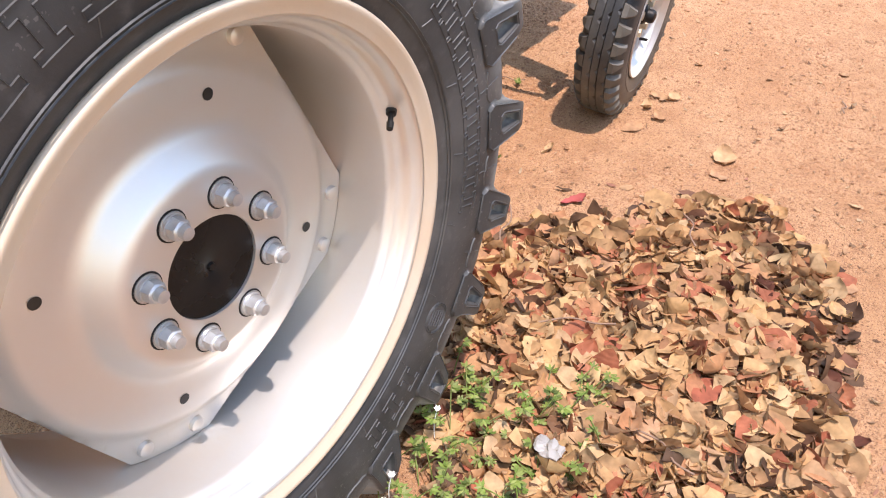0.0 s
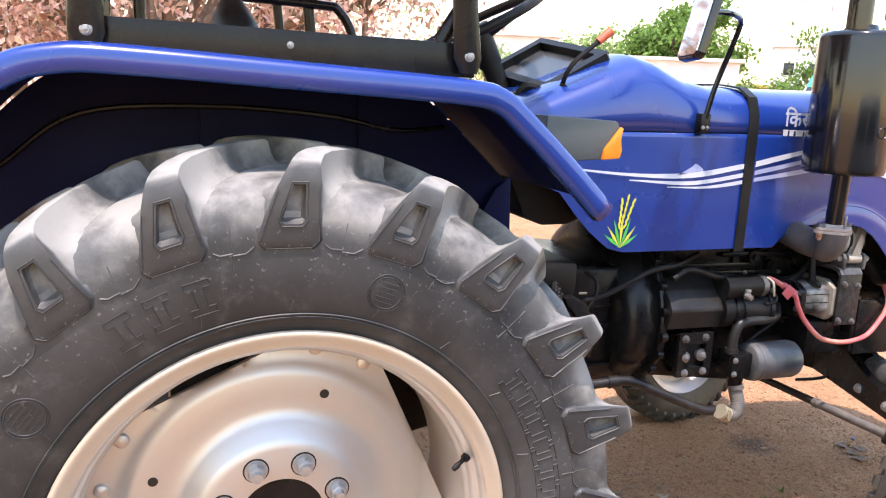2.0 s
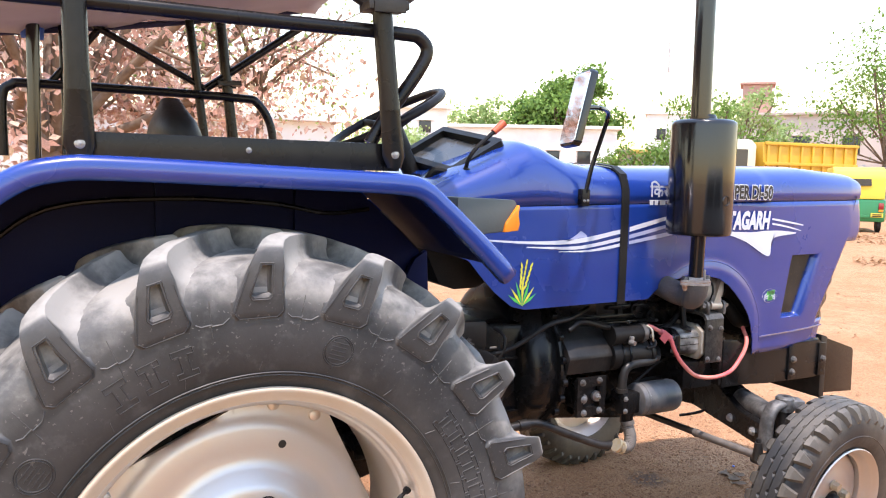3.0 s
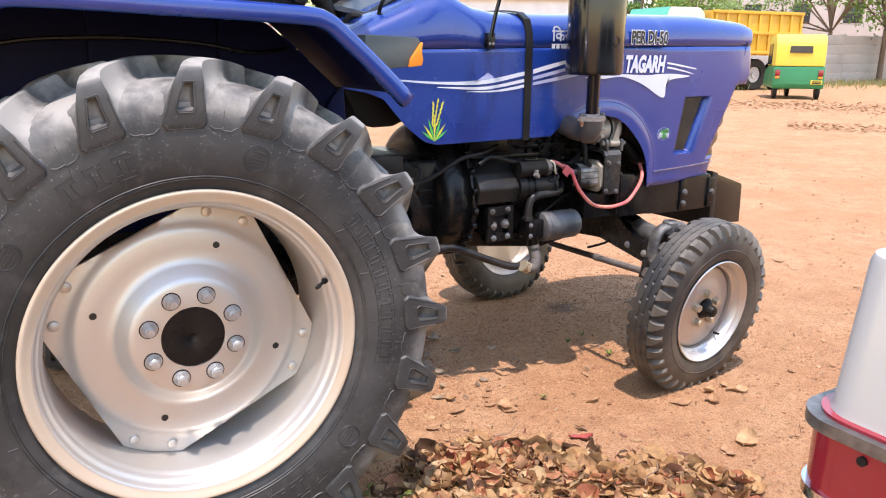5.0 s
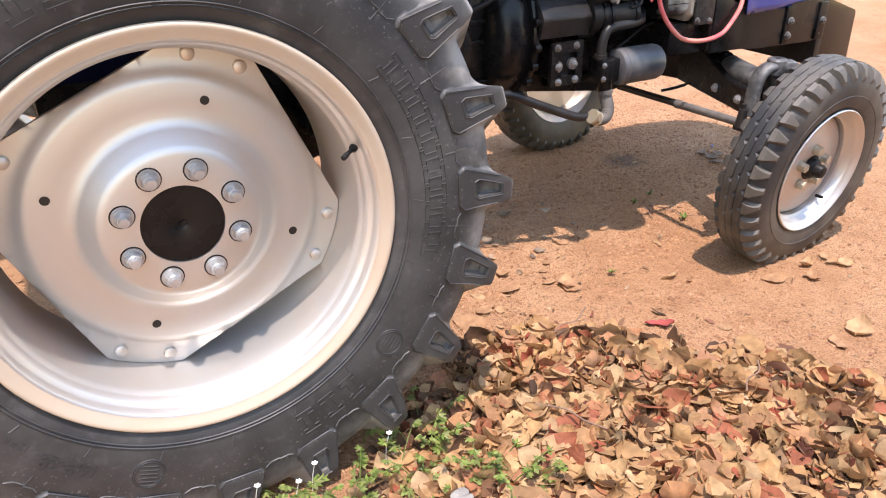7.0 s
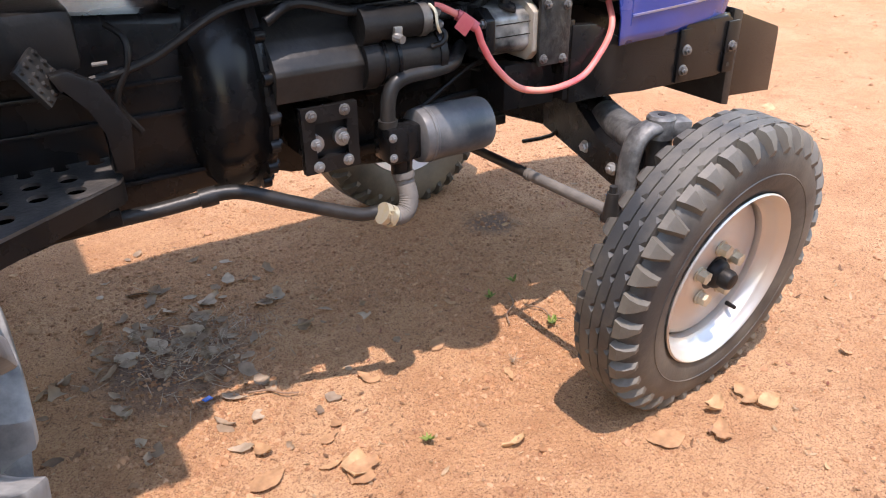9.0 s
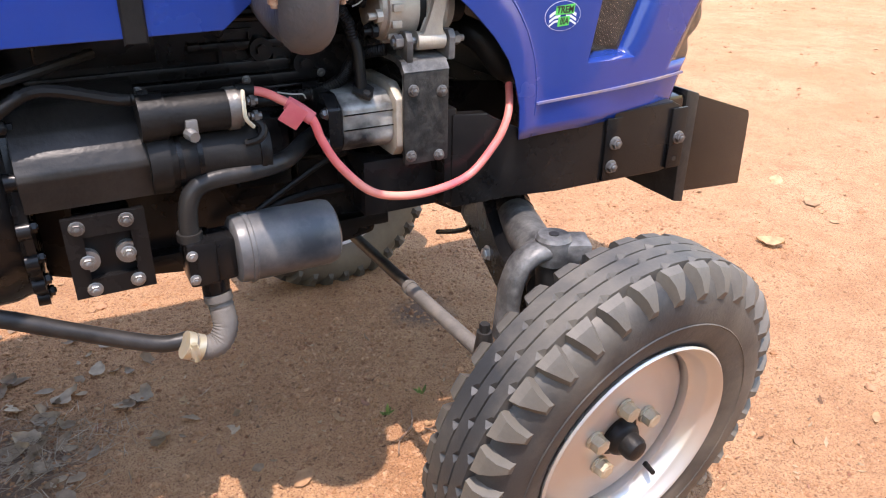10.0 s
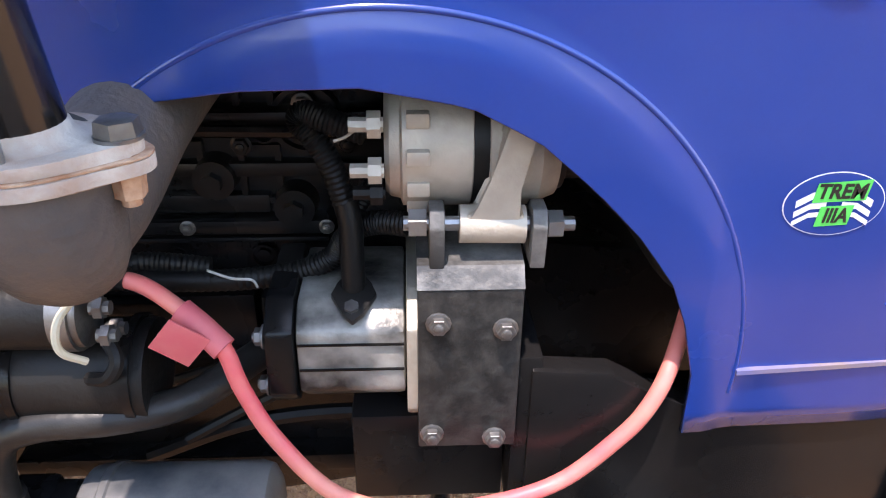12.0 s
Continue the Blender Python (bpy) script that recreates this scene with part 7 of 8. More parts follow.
bm = nb()
prism(bm, [(1.158, 1.318), (1.188, 1.318), (1.188, 1.372), (1.158, 1.372)], -0.228, -0.203, bevel=0.003)
mirror = part("mirror", bm, M_BLACK, tractor, "rectangular wing mirror on a bent black arm")
for x in (1.166, 1.180):
    bm = nb()
    bolt(bm, (x, -0.228, 1.335), 0.004)
    part("bolt", bm, M_STEEL, mirror)
bm = nb()
tube(bm, [(1.174, -0.222, 1.36), (1.186, -0.232, 1.44), (1.204, -0.25, 1.53), (1.212, -0.265, 1.585), (1.194, -0.290, 1.612), (1.13, -0.33, 1.618), (1.062, -0.355, 1.614)], 0.0072, 10)
part("mirror_arm", bm, M_GLOSS, mirror)
mm = Matrix.Translation((1.034, -0.355, 1.607)) @ Euler((radians(-4), radians(15), radians(-8))).to_matrix().to_4x4()
bm = nb()
prism(bm, [(-0.048, -0.104), (-0.038, -0.114), (0.038, -0.114), (0.048, -0.104), (0.048, 0.104), (0.038, 0.114), (-0.038, 0.114), (-0.048, 0.104)], -0.010, 0.012, plane="yz", bevel=0.004)
bmesh.ops.transform(bm, matrix=mm, verts=bm.verts)
part("mirror_shell", bm, M_GLOSS, mirror)
bm = nb()
prism(bm, [(-0.043, -0.100), (-0.035, -0.107), (0.035, -0.107), (0.043, -0.100), (0.043, 0.100), (0.035, 0.107), (-0.035, 0.107), (-0.043, 0.100)], -0.0135, -0.0105, plane="yz")
bmesh.ops.transform(bm, matrix=mm, verts=bm.verts)
part("mirror_glass", bm, mat("mirror_silver", (0.80, 0.80, 0.80), 0.05, metal=1.0, second=(0.78, 0.78, 0.78), rough_var=0.02), mirror, "silvered mirror glass")

# ---- litter on the ground ----
def leaf(bm, at, length, width, turn, tilt, roll, curl, lobed=False):
    """One dry leaf: a curled blade, two rows of quads to each side of the midrib."""
    m = Matrix.Translation(at) @ Euler((tilt, roll, turn)).to_matrix().to_4x4()
    st = ((0.0, 0.03), (0.18, 0.62), (0.42, 1.0), (0.70, 0.74), (0.90, 0.30), (1.0, 0.02))
    rows = []
    for k, (s, w) in enumerate(st):
        if lobed:
            w *= random.uniform(0.55, 1.15)
        x = (s - 0.5) * length
        zc = curl * length * (4 * (s - 0.5) ** 2)
        h = w * width * 0.5
        up = curl * width * 0.9 * w * random.uniform(0.6, 1.3)
        rows.append([bm.verts.new(m @ Vector(p)) for p in ((x, -h, zc + up), (x, 0, zc), (x, h, zc + up * random.uniform(0.4, 1.2)))])
    for A, B in zip(rows, rows[1:]):
        for i in range(2):
            bm.faces.new((A[i], B[i], B[i + 1], A[i + 1]))


PILE = [(0.98, -0.53), (1.17, -0.70), (1.50, -0.98), (1.56, -1.20), (1.32, -1.46), (0.95, -1.54), (0.55, -1.62), (0.22, -1.45), (0.12, -1.05), (0.30, -0.78), (0.60, -0.56), (0.80, -0.49)]


def inside(x, y, poly):
    c = False
    for (x0, y0), (x1, y1) in zip(poly, poly[1:] + poly[:1]):
        if (y0 > y) != (y1 > y) and x < (x1 - x0) * (y - y0) / (y1 - y0) + x0:
            c = not c
    return c


def edge_gap(x, y, poly):
    best = 9
    for (x0, y0), (x1, y1) in zip(poly, poly[1:] + poly[:1]):
        t = max(0, min(1, ((x - x0) * (x1 - x0) + (y - y0) * (y1 - y0)) / ((x1 - x0) ** 2 + (y1 - y0) ** 2)))
        best = min(best, math.hypot(x - x0 - t * (x1 - x0), y - y0 - t * (y1 - y0)))
    return best


def dry_leaf(bm, at, length, width, turn, tilt, roll, curl, torn=0.2):
    """One broad dry leaf: an uneven, sometimes torn blade that bends and waves, with a short stalk end."""
    uv = bm.loops.layers.uv.verify()
    m = Matrix.Translation(at) @ Euler((tilt, roll, turn)).to_matrix().to_4x4()
    s0 = random.uniform(0, 100)
    skew = random.uniform(-0.25, 0.25)
    arch, fold, wave = random.gauss(0.02, 0.05) + curl * 0.25, random.gauss(0.0, 0.05) + curl * 0.30, random.uniform(0.03, 0.09)
    rows = []
    n, bite = 7, random.random() < torn
    where, which = random.randint(2, 5), random.choice((-1, 1))
    for k in range(n + 1):
        s = k / n
        w = 0.5 * width * max(0.04, math.sin(math.pi * s ** 0.78) ** 0.72 if 0 < s < 1 else 0.04)
        row = []
        for j in (-1, -0.5, 0, 0.5, 1):
            e = w * (1 + 0.34 * noise.noise((s * 5 + s0, j * 2, 0)) + (random.uniform(-0.16, 0.12) if abs(j) == 1 else 0)) * abs(j)
            if bite and which * j > 0 and k in (where, where + 1):
                e *= random.uniform(0.25, 0.6)
            x = (s - 0.5) * length + 0.06 * length * noise.noise((s0, s * 4, j))
            y = math.copysign(e, j) if j else 0
            y += skew * length * (s - 0.5) ** 2
            z = arch * length * (4 * (s - 0.5) ** 2 - 0.5) + fold * width * abs(j) ** 1.5 + wave * width * noise.noise((s * 2.5 + s0, j * 1.4 + s0, 3)) * (0.3 + abs(j))
            row.append((bm.verts.new(m @ Vector((x, y, z))), (s, j)))
        rows.append(row)
    for A, B in zip(rows, rows[1:]):
        for i in range(4):
            q = (A[i], B[i], B[i + 1], A[i + 1])
            f = bm.faces.new([v for v, c in q])
            for lp, (v, c) in zip(f.loops, q):
                lp[uv].uv = (c[0] * 2, abs(c[1]))


random.seed(4)
bm, bed = nb(), nb()
n = 0
while n < 4200:
    x, y = random.uniform(0.05, 1.62), random.uniform(-1.68, -0.45)
    if not inside(x, y, PILE):
        continue
    d = edge_gap(x, y, PILE)
    if random.random() > min(1, 0.16 + d * 5):
        continue
    n += 1
    top = 0.050 * min(1, d / 0.22) * (0.75 + 0.6 * noise.noise((x * 3, y * 3, 0)))
    lift = random.random() ** 0.7
    z = ground_height(x, y) + 0.007 + top * lift
    L = random.uniform(0.042, 0.102) if random.random() < 0.8 else random.uniform(0.02, 0.042)
    t = 0.28 if random.random() < 0.75 else 0.8
    # every third leaf lies low and takes the dark gap colour
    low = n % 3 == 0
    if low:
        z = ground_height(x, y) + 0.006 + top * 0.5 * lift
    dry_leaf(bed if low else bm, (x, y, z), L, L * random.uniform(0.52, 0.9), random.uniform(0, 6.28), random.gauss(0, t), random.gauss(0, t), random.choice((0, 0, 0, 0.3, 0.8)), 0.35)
tagged(part("rotting_leaves", bed, M_GAPLEAF, smooth=60), "lower leaves of the dry heap, coloured dark for shaded gaps", "leaves", kind="stuff")
tagged(part("leaf_litter", bm, M_DRYLEAF, smooth=60), "heap of curled tan and brown dry leaves", "leaves", kind="stuff")

# thin litter over the open earth, and grey leaves in the shade under the tractor
bm = nb()
for i in range(130):
    x, y = random.uniform(-0.4, 4.5), random.uniform(-2.3, 1.8)
    if inside(x, y, PILE) or (math.hypot(x, y + 0.63) < 0.2):
        continue
    L = random.uniform(0.015, 0.045)
    dry_leaf(bm, (x, y, ground_height(x, y) + 0.005), L, L * random.uniform(0.35, 0.8), random.uniform(0, 6.28), random.gauss(0, 0.2), random.gauss(0, 0.2), random.choice((0, 0.3)), 0.4)
for i in range(14):
    x, y = random.gauss(0.95, 0.35), random.gauss(-0.48, 0.13)
    L = random.uniform(0.015, 0.06)
    dry_leaf(bm, (x, y, ground_height(x, y) + 0.005), L, L * random.uniform(0.35, 0.8), random.uniform(0, 6.28), random.gauss(0, 0.2), random.gauss(0, 0.2), random.choice((0, 0.3)), 0.4)
for i in range(3200):
    a, d = (random.uniform(49, 66), random.gauss(22.5, 1.2)) if i < 2500 else (random.uniform(55, 66), random.gauss(16.0, 0.5))
    x, y = -0.35 + d * math.sin(radians(a)), -2.45 + d * math.cos(radians(a))
    L = random.uniform(0.05, 0.12)
    leaf(bm, (x, y, 0.015), L, L * 0.7, random.uniform(0, 6.28), random.gauss(0, 0.15), random.gauss(0, 0.15), 0.1)
tagged(part("scattered_litter", bm, M_TANLEAF, smooth=60), "thin scatter of small dry leaf scraps", "leaves", kind="stuff")
bm = nb()
for i in range(6500):
    x, y = (random.uniform(0.4, 2.9), random.uniform(-1.7, 0.9)) if i < 4500 else (random.uniform(-0.3, 5.5), random.uniform(-2.2, 2.6))
    if random.random() > 0.5 + 0.9 * noise.noise((x * 2.2, y * 2.2, 9)):
        continue
    L = random.uniform(0.006, 0.020) * (2 if random.random() < 0.07 else 1)
    leaf(bm, (x, y, ground_height(x, y) + 0.003), L, L * random.uniform(0.12, 0.6), random.uniform(0, 6.28), random.gauss(0, 0.3), random.gauss(0, 0.3), random.uniform(0, 0.4), True)
tagged(part("leaf_crumbs", bm, M_SCRAP, smooth=60), "brown crumbs of dead leaves and stalks on the earth", "leaves", kind="stuff")
bm = nb()
for i in range(120):
    x, y = random.gauss(0.95, 0.20), random.gauss(0.27, 0.25)
    L = random.uniform(0.02, 0.07)
    dry_leaf(bm, (x, y, ground_height(x, y) + 0.006), L, L * random.uniform(0.4, 0.8), random.uniform(0, 6.28), random.gauss(0, 0.25), random.gauss(0, 0.25), random.choice((0, 0.3, 0.6)), 0.5)
for i in range(420):
    x, y = random.gauss(1.02, 0.12), random.gauss(0.25, 0.10)
    a, L = random.uniform(0, 6.28), random.uniform(0.03, 0.08)
    leaf(bm, (x, y, ground_height(x, y) + 0.008), L, 0.0022, a, random.gauss(0, 0.2), 0, 0.05)
tagged(part("shade_litter", bm, M_GREYLEAF, smooth=60), "greyish dead leaves and dry grass on the earth", "leaves", kind="stuff")

# single leaves that stand out on the bare earth
for x, y, L, t in ((1.564, -0.084, 0.075, 0.6), (1.340, -0.115, 0.075, 2.2), (1.188, -0.391, 0.10, 0.4), (1.006, -0.307, 0.10, 0.2), (1.205, 0.549, 0.075, 1.2), (1.124, 0.457, 0.09, 0.5), (0.934, 0.312, 0.09, 1.9), (0.998, 0.588, 0.06, 1.0), (0.856, 0.303, 0.08, 0.2),
                   (1.796, -0.668, 0.10, 2.6), (1.974, -0.650, 0.085, 0.3), (2.071, -0.662, 0.09, 1.4), (2.092, -0.710, 0.075, 2.9), (1.92, -0.72, 0.08, 0.9), (1.767, -0.997, 0.11, 0.4), (1.644, -1.011, 0.08, 1.1), (0.955, -0.52, 0.11, 0.1), (0.788, -0.42, 0.13, 2.2), (1.168, -0.262, 0.06, 0.3),
                   (1.026, -0.220, 0.06, 2.0), (0.867, -0.382, 0.09, 0.3), (0.987, -0.472, 0.06, 1.3), (1.046, -0.589, 0.08, 0.7), (1.097, -0.66, 0.09, 1.9), (0.774, -1.474, 0.12, 0.4), (1.306, -1.437, 0.10, 1.5), (0.642, -0.767, 0.13, 2.4), (1.154, -1.378, 0.09, 0.2), (1.18, -0.37, 0.09, 1.0),
                   (3.178, 0.330, 0.12, 0.3), (3.94, 0.473, 0.11, 1.0), (3.472, 0.280, 0.12, 2.0), (4.013, 0.712, 0.12, 0.6), (2.997, 0.190, 0.09, 1.5), (3.074, 0.119, 0.08, 2.5), (2.785, 0.255, 0.06, 0.1), (2.517, 0.348, 0.10, 0.5), (2.496, 0.272, 0.09, 1.4), (2.47, 0.22, 0.08, 2.2), (2.55, 0.29, 0.07, 2.8)):
    bm = nb()
    dry_leaf(bm, (0, 0, 0.009), L * 0.85, L * random.uniform(0.42, 0.68), t, random.gauss(0, 0.10), random.gauss(0, 0.10), random.choice((0, 0.2, 0.5)), 0.35)
    o = part("fallen_leaf", bm, M_TANLEAF if y < 0.2 or x > 2.6 else M_GREYLEAF, None, smooth=60)
    o.location = (x, y, ground_height(x, y))
    tagged(o, "curled tan dry leaf lying on red earth" if y < 0.2 or x > 2.6 else "greyish dead leaf lying in the tractor's shade", "leaf", "single fallen leaves")
bm = nb()
dry_leaf(bm, (0, 0, 0.008), 0.085, 0.045, 2.5, 0.1, 0.1, 0.2, 1)
o = part("fallen_leaf", bm, mat("red_leaf", (0.34, 0.06, 0.05), 0.7, second=(0.26, 0.05, 0.04), scale=40), None, smooth=60)
o.location = (1.274, -0.694, ground_height(1.274, -0.694))
tagged(o, "withered dark red leaf lying on red earth", "leaf", "single fallen leaves")

# clods, grit and pebbles
random.seed(9)


def clod(bm, x, y, z, r):
    s = [Vector((1, 0, 0)), Vector((0, 1, 0)), Vector((-1, 0, 0)), Vector((0, -1, 0))]
    a = random.uniform(0, 6.28)
    rot = Matrix.Rotation(a, 3, "Z")
    ring = [bm.verts.new(Vector((x, y, z - r * 0.1)) + rot @ (q * r * random.uniform(0.7, 1.3))) for q in s]
    mid = [bm.verts.new(Vector((x, y, z + r * 0.38)) + rot @ (Matrix.Rotation(0.7, 3, "Z") @ q * r * random.uniform(0.55, 0.95))) for q in s]
    t = bm.verts.new((x + random.uniform(-.3, .3) * r, y + random.uniform(-.3, .3) * r, z + r * random.uniform(0.6, 0.9)))
    for i in range(4):
        j = (i + 1) % 4
        bm.faces.new((ring[i], ring[j], mid[i]))
        bm.faces.new((ring[j], mid[j], mid[i]))
        bm.faces.new((mid[i], mid[j], t))


rng = np.random.default_rng(9)
n = 90000
gxy = np.c_[rng.uniform(-0.35, 3.6, n), rng.uniform(-2.1, 1.7, n)]
far = rng.random(n) < 0.12
dense = rng.random(n) < 0.26                        # gravelly under the engine
gxy[dense] = np.c_[rng.uniform(0.75, 2.9, dense.sum()), rng.uniform(-0.35, 0.85, dense.sum())]
far &= ~dense
gxy[far] = np.c_[rng.uniform(2.8, 9, far.sum()), rng.uniform(-2.5, 7, far.sum())]
keep = np.array([random.random() < 0.55 + noise.noise((x * 1.7, y * 1.7, 5.0)) + 0.5 * noise.noise((x * 7, y * 7, 1.0)) for x, y in gxy])
gxy, far = gxy[keep], far[keep]
n = len(gxy)
r = (0.0016 + 0.0062 * rng.random(n) ** 2.4) * np.where(rng.random(n) < 0.03, 1.7, 1) * np.where(far, 1.9, 1)
gz = np.array([ground_height(x, y) for x, y in gxy])
an = rng.uniform(0, 6.28, n)
ring = np.array([0, 1, 2, 3]) * math.pi / 2
P = np.zeros((n, 9, 3))
for k in range(4):
    for row, rad, zz, off in ((k, rng.uniform(0.7, 1.3, n), -0.1, 0), (4 + k, rng.uniform(0.55, 0.95, n), 0.38, 0.7)):
        P[:, row, 0] = gxy[:, 0] + r * rad * np.cos(an + ring[k] + off)
        P[:, row, 1] = gxy[:, 1] + r * rad * np.sin(an + ring[k] + off)
        P[:, row, 2] = gz + r * zz
P[:, 8, 0], P[:, 8, 1], P[:, 8, 2] = gxy[:, 0], gxy[:, 1], gz + r * rng.uniform(0.6, 0.9, n)
T = np.array([f for i in range(4) for j in [(i + 1) % 4] for f in ((i, j, 4 + i), (j, 4 + j, 4 + i), (4 + i, 4 + j, 8))])
F = (np.arange(n)[:, None, None] * 9 + T[None]).reshape(-1, 3)
grit = bpy.data.meshes.new("grit")
grit.from_pydata(P.reshape(-1, 3).tolist(), [], F.tolist())
grit.materials.append(M_CRUMB)
tagged(new("grit", grit), "small reddish clods and grit", "gravel", kind="stuff")
for x, y, r in ((2.2, -0.62, 0.012), (1.72, -0.62, 0.014), (3.0, -0.45, 0.016), (2.62, 0.05, 0.014), (1.25, 0.9, 0.018), (0.95, 0.75, 0.014), (1.42, 0.66, 0.012), (2.9, -1.1, 0.013), (2.3, -1.5, 0.012)):
    bm = nb()
    clod(bm, 0, 0, 0, r)
    o = part("pebble", bm, M_CLOD, None, smooth=60)
    o.location = (x, y, ground_height(x, y))
    tagged(o, "small reddish pebble on the bare earth", "pebble", "loose pebbles")
# dry twigs
for x, y, L, a in ((1.00, -0.62, 0.16, 0.3), (1.12, -0.05, 0.12, 2.6), (1.83, -0.05, 0.16, 0.9), (1.90, -0.12, 0.13, 1.9), (0.75, -0.95, 0.18, 2.1), (1.25, -1.05, 0.15, 0.5), (2.35, -1.25, 0.10, 0.2), (0.52, -1.25, 0.14, 1.2)):
    bm = nb()
    p = [Vector((L * (t - 0.5), 0.01 * math.sin(t * 7), 0.006 + 0.012 * random.random())) for t in (0, 0.3, 0.6, 1)]
    tube(bm, p, 0.0022, 6, 3)
    o = part("twig", bm, M_TWIG, None)
    h = 0.05 if inside(x, y, PILE) else 0
    o.location, o.rotation_euler = (x, y, ground_height(x, y) + h), (0, 0, a)
    tagged(o, "thin dry brown twig lying among leaves", "twig", "dry twigs")

# green weeds by the rear tyre
random.seed(12)
bm = nb()
WEED = [(-0.15, -0.80, 0.05), (0.0, -0.83, 0.08), (0.12, -0.84, 0.10), (0.24, -0.83, 0.10), (0.34, -0.82, 0.09), (0.44, -0.80, 0.09), (0.47, -0.90, 0.08), (0.36, -0.95, 0.10), (0.22, -0.95, 0.10), (0.50, -1.02, 0.06), (0.38, -1.10, 0.08), (0.25, -1.08, 0.08), (0.10, -0.95, 0.09), (0.58, -1.06, 0.04)]
for cx, cy, spread in WEED:
    for s in range(7):
        x, y = cx + random.gauss(0, spread * 0.7), cy + random.gauss(0, spread * 0.55)
        if math.hypot(x, 0.63) < 0.66 and y > -0.80:
            y = -0.80 - random.random() * 0.06
        h = random.uniform(0.04, 0.10)
        a = random.uniform(0, 6.28)
        top = Vector((x + 0.06 * math.cos(a), y + 0.06 * math.sin(a), h))
        foot = Vector((x, y, 0))
        tube(bm, [foot, foot.lerp(top, 0.5) + Vector((0, 0, 0.012)), top], 0.0014, 5, 3)
        for k in range(random.randint(2, 4)):
            c = foot.lerp(top, random.uniform(0.45, 1) if k else 1.0)
            ta, L = random.uniform(0, 6.28), random.uniform(0.012, 0.024)
            for q in range(5):
                aa = ta + (q - 2) * 0.62
                leaf(bm, c + Vector((math.cos(aa), math.sin(aa), 0.05)) * L * 0.5, L * (1 - 0.12 * abs(q - 2)), L * 0.36, aa, random.gauss(0, 0.25), random.gauss(0, 0.25), random.uniform(-0.05, 0.12))
tagged(part("weeds", bm, M_WEED, smooth=60), "low fresh green weeds growing beside the tyre", "weeds", kind="stuff")
for x, y, h in ((0.02, -0.85, 0.10), (0.10, -0.87, 0.09), (0.14, -0.86, 0.11), (0.32, -0.84, 0.10)):
    bm = nb()
    tube(bm, [(0, 0, 0), (0.005, 0.004, h * 0.6), (0.012, 0.0, h)], 0.001, 5, 3)
    for k in range(6):
        a = math.tau * k / 6
        leaf(bm, (0.012 + 0.004 * math.cos(a), 0.004 * math.sin(a), h), 0.009, 0.006, a, 0, -0.4, 0.1)
    o = part("wild_flower", bm, mat("white_petals", (0.75, 0.74, 0.66), 0.7), None, smooth=60)
    o.location = (x, y, ground_height(x, y))
    tagged(o, "tiny white flower on a thin stalk", "flower", "tiny wild flowers")
# small sprigs and a dry tuft on the open earth
for x, y, dry in ((1.929, 0.069, 0), (1.816, 0.030, 0), (1.881, -0.175, 0), (1.349, -0.383, 0), (1.683, -0.254, 1)):
    bm = nb()
    for k in range(22 if dry else 12):
        a, L = random.uniform(0, 6.28), random.uniform(0.015, 0.032)
        leaf(bm, (0.4 * L * math.cos(a), 0.4 * L * math.sin(a), 0.008 + 0.25 * L), L * (1.5 if dry else 1), L * (0.05 if dry else 0.35), a, 0, -random.uniform(0.2, 1.0), 0.1)
    o = part("dry_tuft" if dry else "sprig", bm, M_GREYLEAF if dry else M_WEED, None, smooth=60)
    o.location = (x, y, ground_height(x, y))
    tagged(o, "withered tuft of dry grass" if dry else "tiny green sprig on the bare earth", "plant", "small sprigs")
# crumpled bit of clear plastic and a blue scrap
bm = nb()
bmesh.ops.create_icosphere(bm, subdivisions=3, radius=0.035)
for v in bm.verts:
    v.co *= 0.7 + 0.6 * noise.noise(v.co * 40)
    v.co.z *= 0.55
o = part("plastic_scrap", bm, mat("pale_plastic", (0.30, 0.28, 0.25), 0.25, second=(0.20, 0.18, 0.16), scale=50), None, smooth=25)
o.location = (0.40, -1.06, 0.06)
tagged(o, "crumpled pale plastic scrap lying among weeds", "litter")
for x, y in ((0.98, 0.02), (2.625, 0.389)):
    bm = nb()
    box(bm, (-0.012, -0.006, 0), (0.012, 0.006, 0.004), 0.001, (8, 12, 30))
    o = part("blue_wrapper", bm, mat("blue_foil", (0.03, 0.12, 0.5), 0.4), None)
    o.location = (x, y, ground_height(x, y) + 0.004)
    tagged(o, "small blue wrapper scrap on the earth", "litter")

# ---- parked car close by: rear corner with a red lamp ----
car = thing("car", "pale grey parked car with a red chrome-edged tail lamp", "car")
M_CARPAINT = mat("pale_grey_paint", (0.38, 0.375, 0.36), 0.34, second=(0.42, 0.41, 0.395), scale=3, coat=0.4)
M_CHROME = mat("chrome", (0.72, 0.72, 0.74), 0.10, metal=1.0, second=(0.65, 0.65, 0.67), scale=20, rough_var=0.04)
M_LAMPRED = mat("red_lamp_plastic", (0.26, 0.012, 0.022), 0.12, second=(0.30, 0.02, 0.03), scale=10, coat=0.5)
CX0, CY0 = 0.467, -1.959                      # the corner of the lamp


def corner_outline(off, r=0.06, length=3.45, width=1.55):
    """Plan of the body, drawn in by off: rounded at the corner with the lamp and at the others."""
    x0, y0, x1, y1 = CX0 + off, CY0 - off, CX0 + length - off, CY0 - width + off
    P = []
    for cx, cy, a0 in ((x0 + r, y1 + r, 180), (x1 - r, y1 + r, 270), (x1 - r, y0 - r, 0), (x0 + r, y0 - r, 90)):
        P += [(cx + r * math.cos(radians(a0 + 9 * k)), cy + r * math.sin(radians(a0 + 9 * k))) for k in range(11)]
    return P


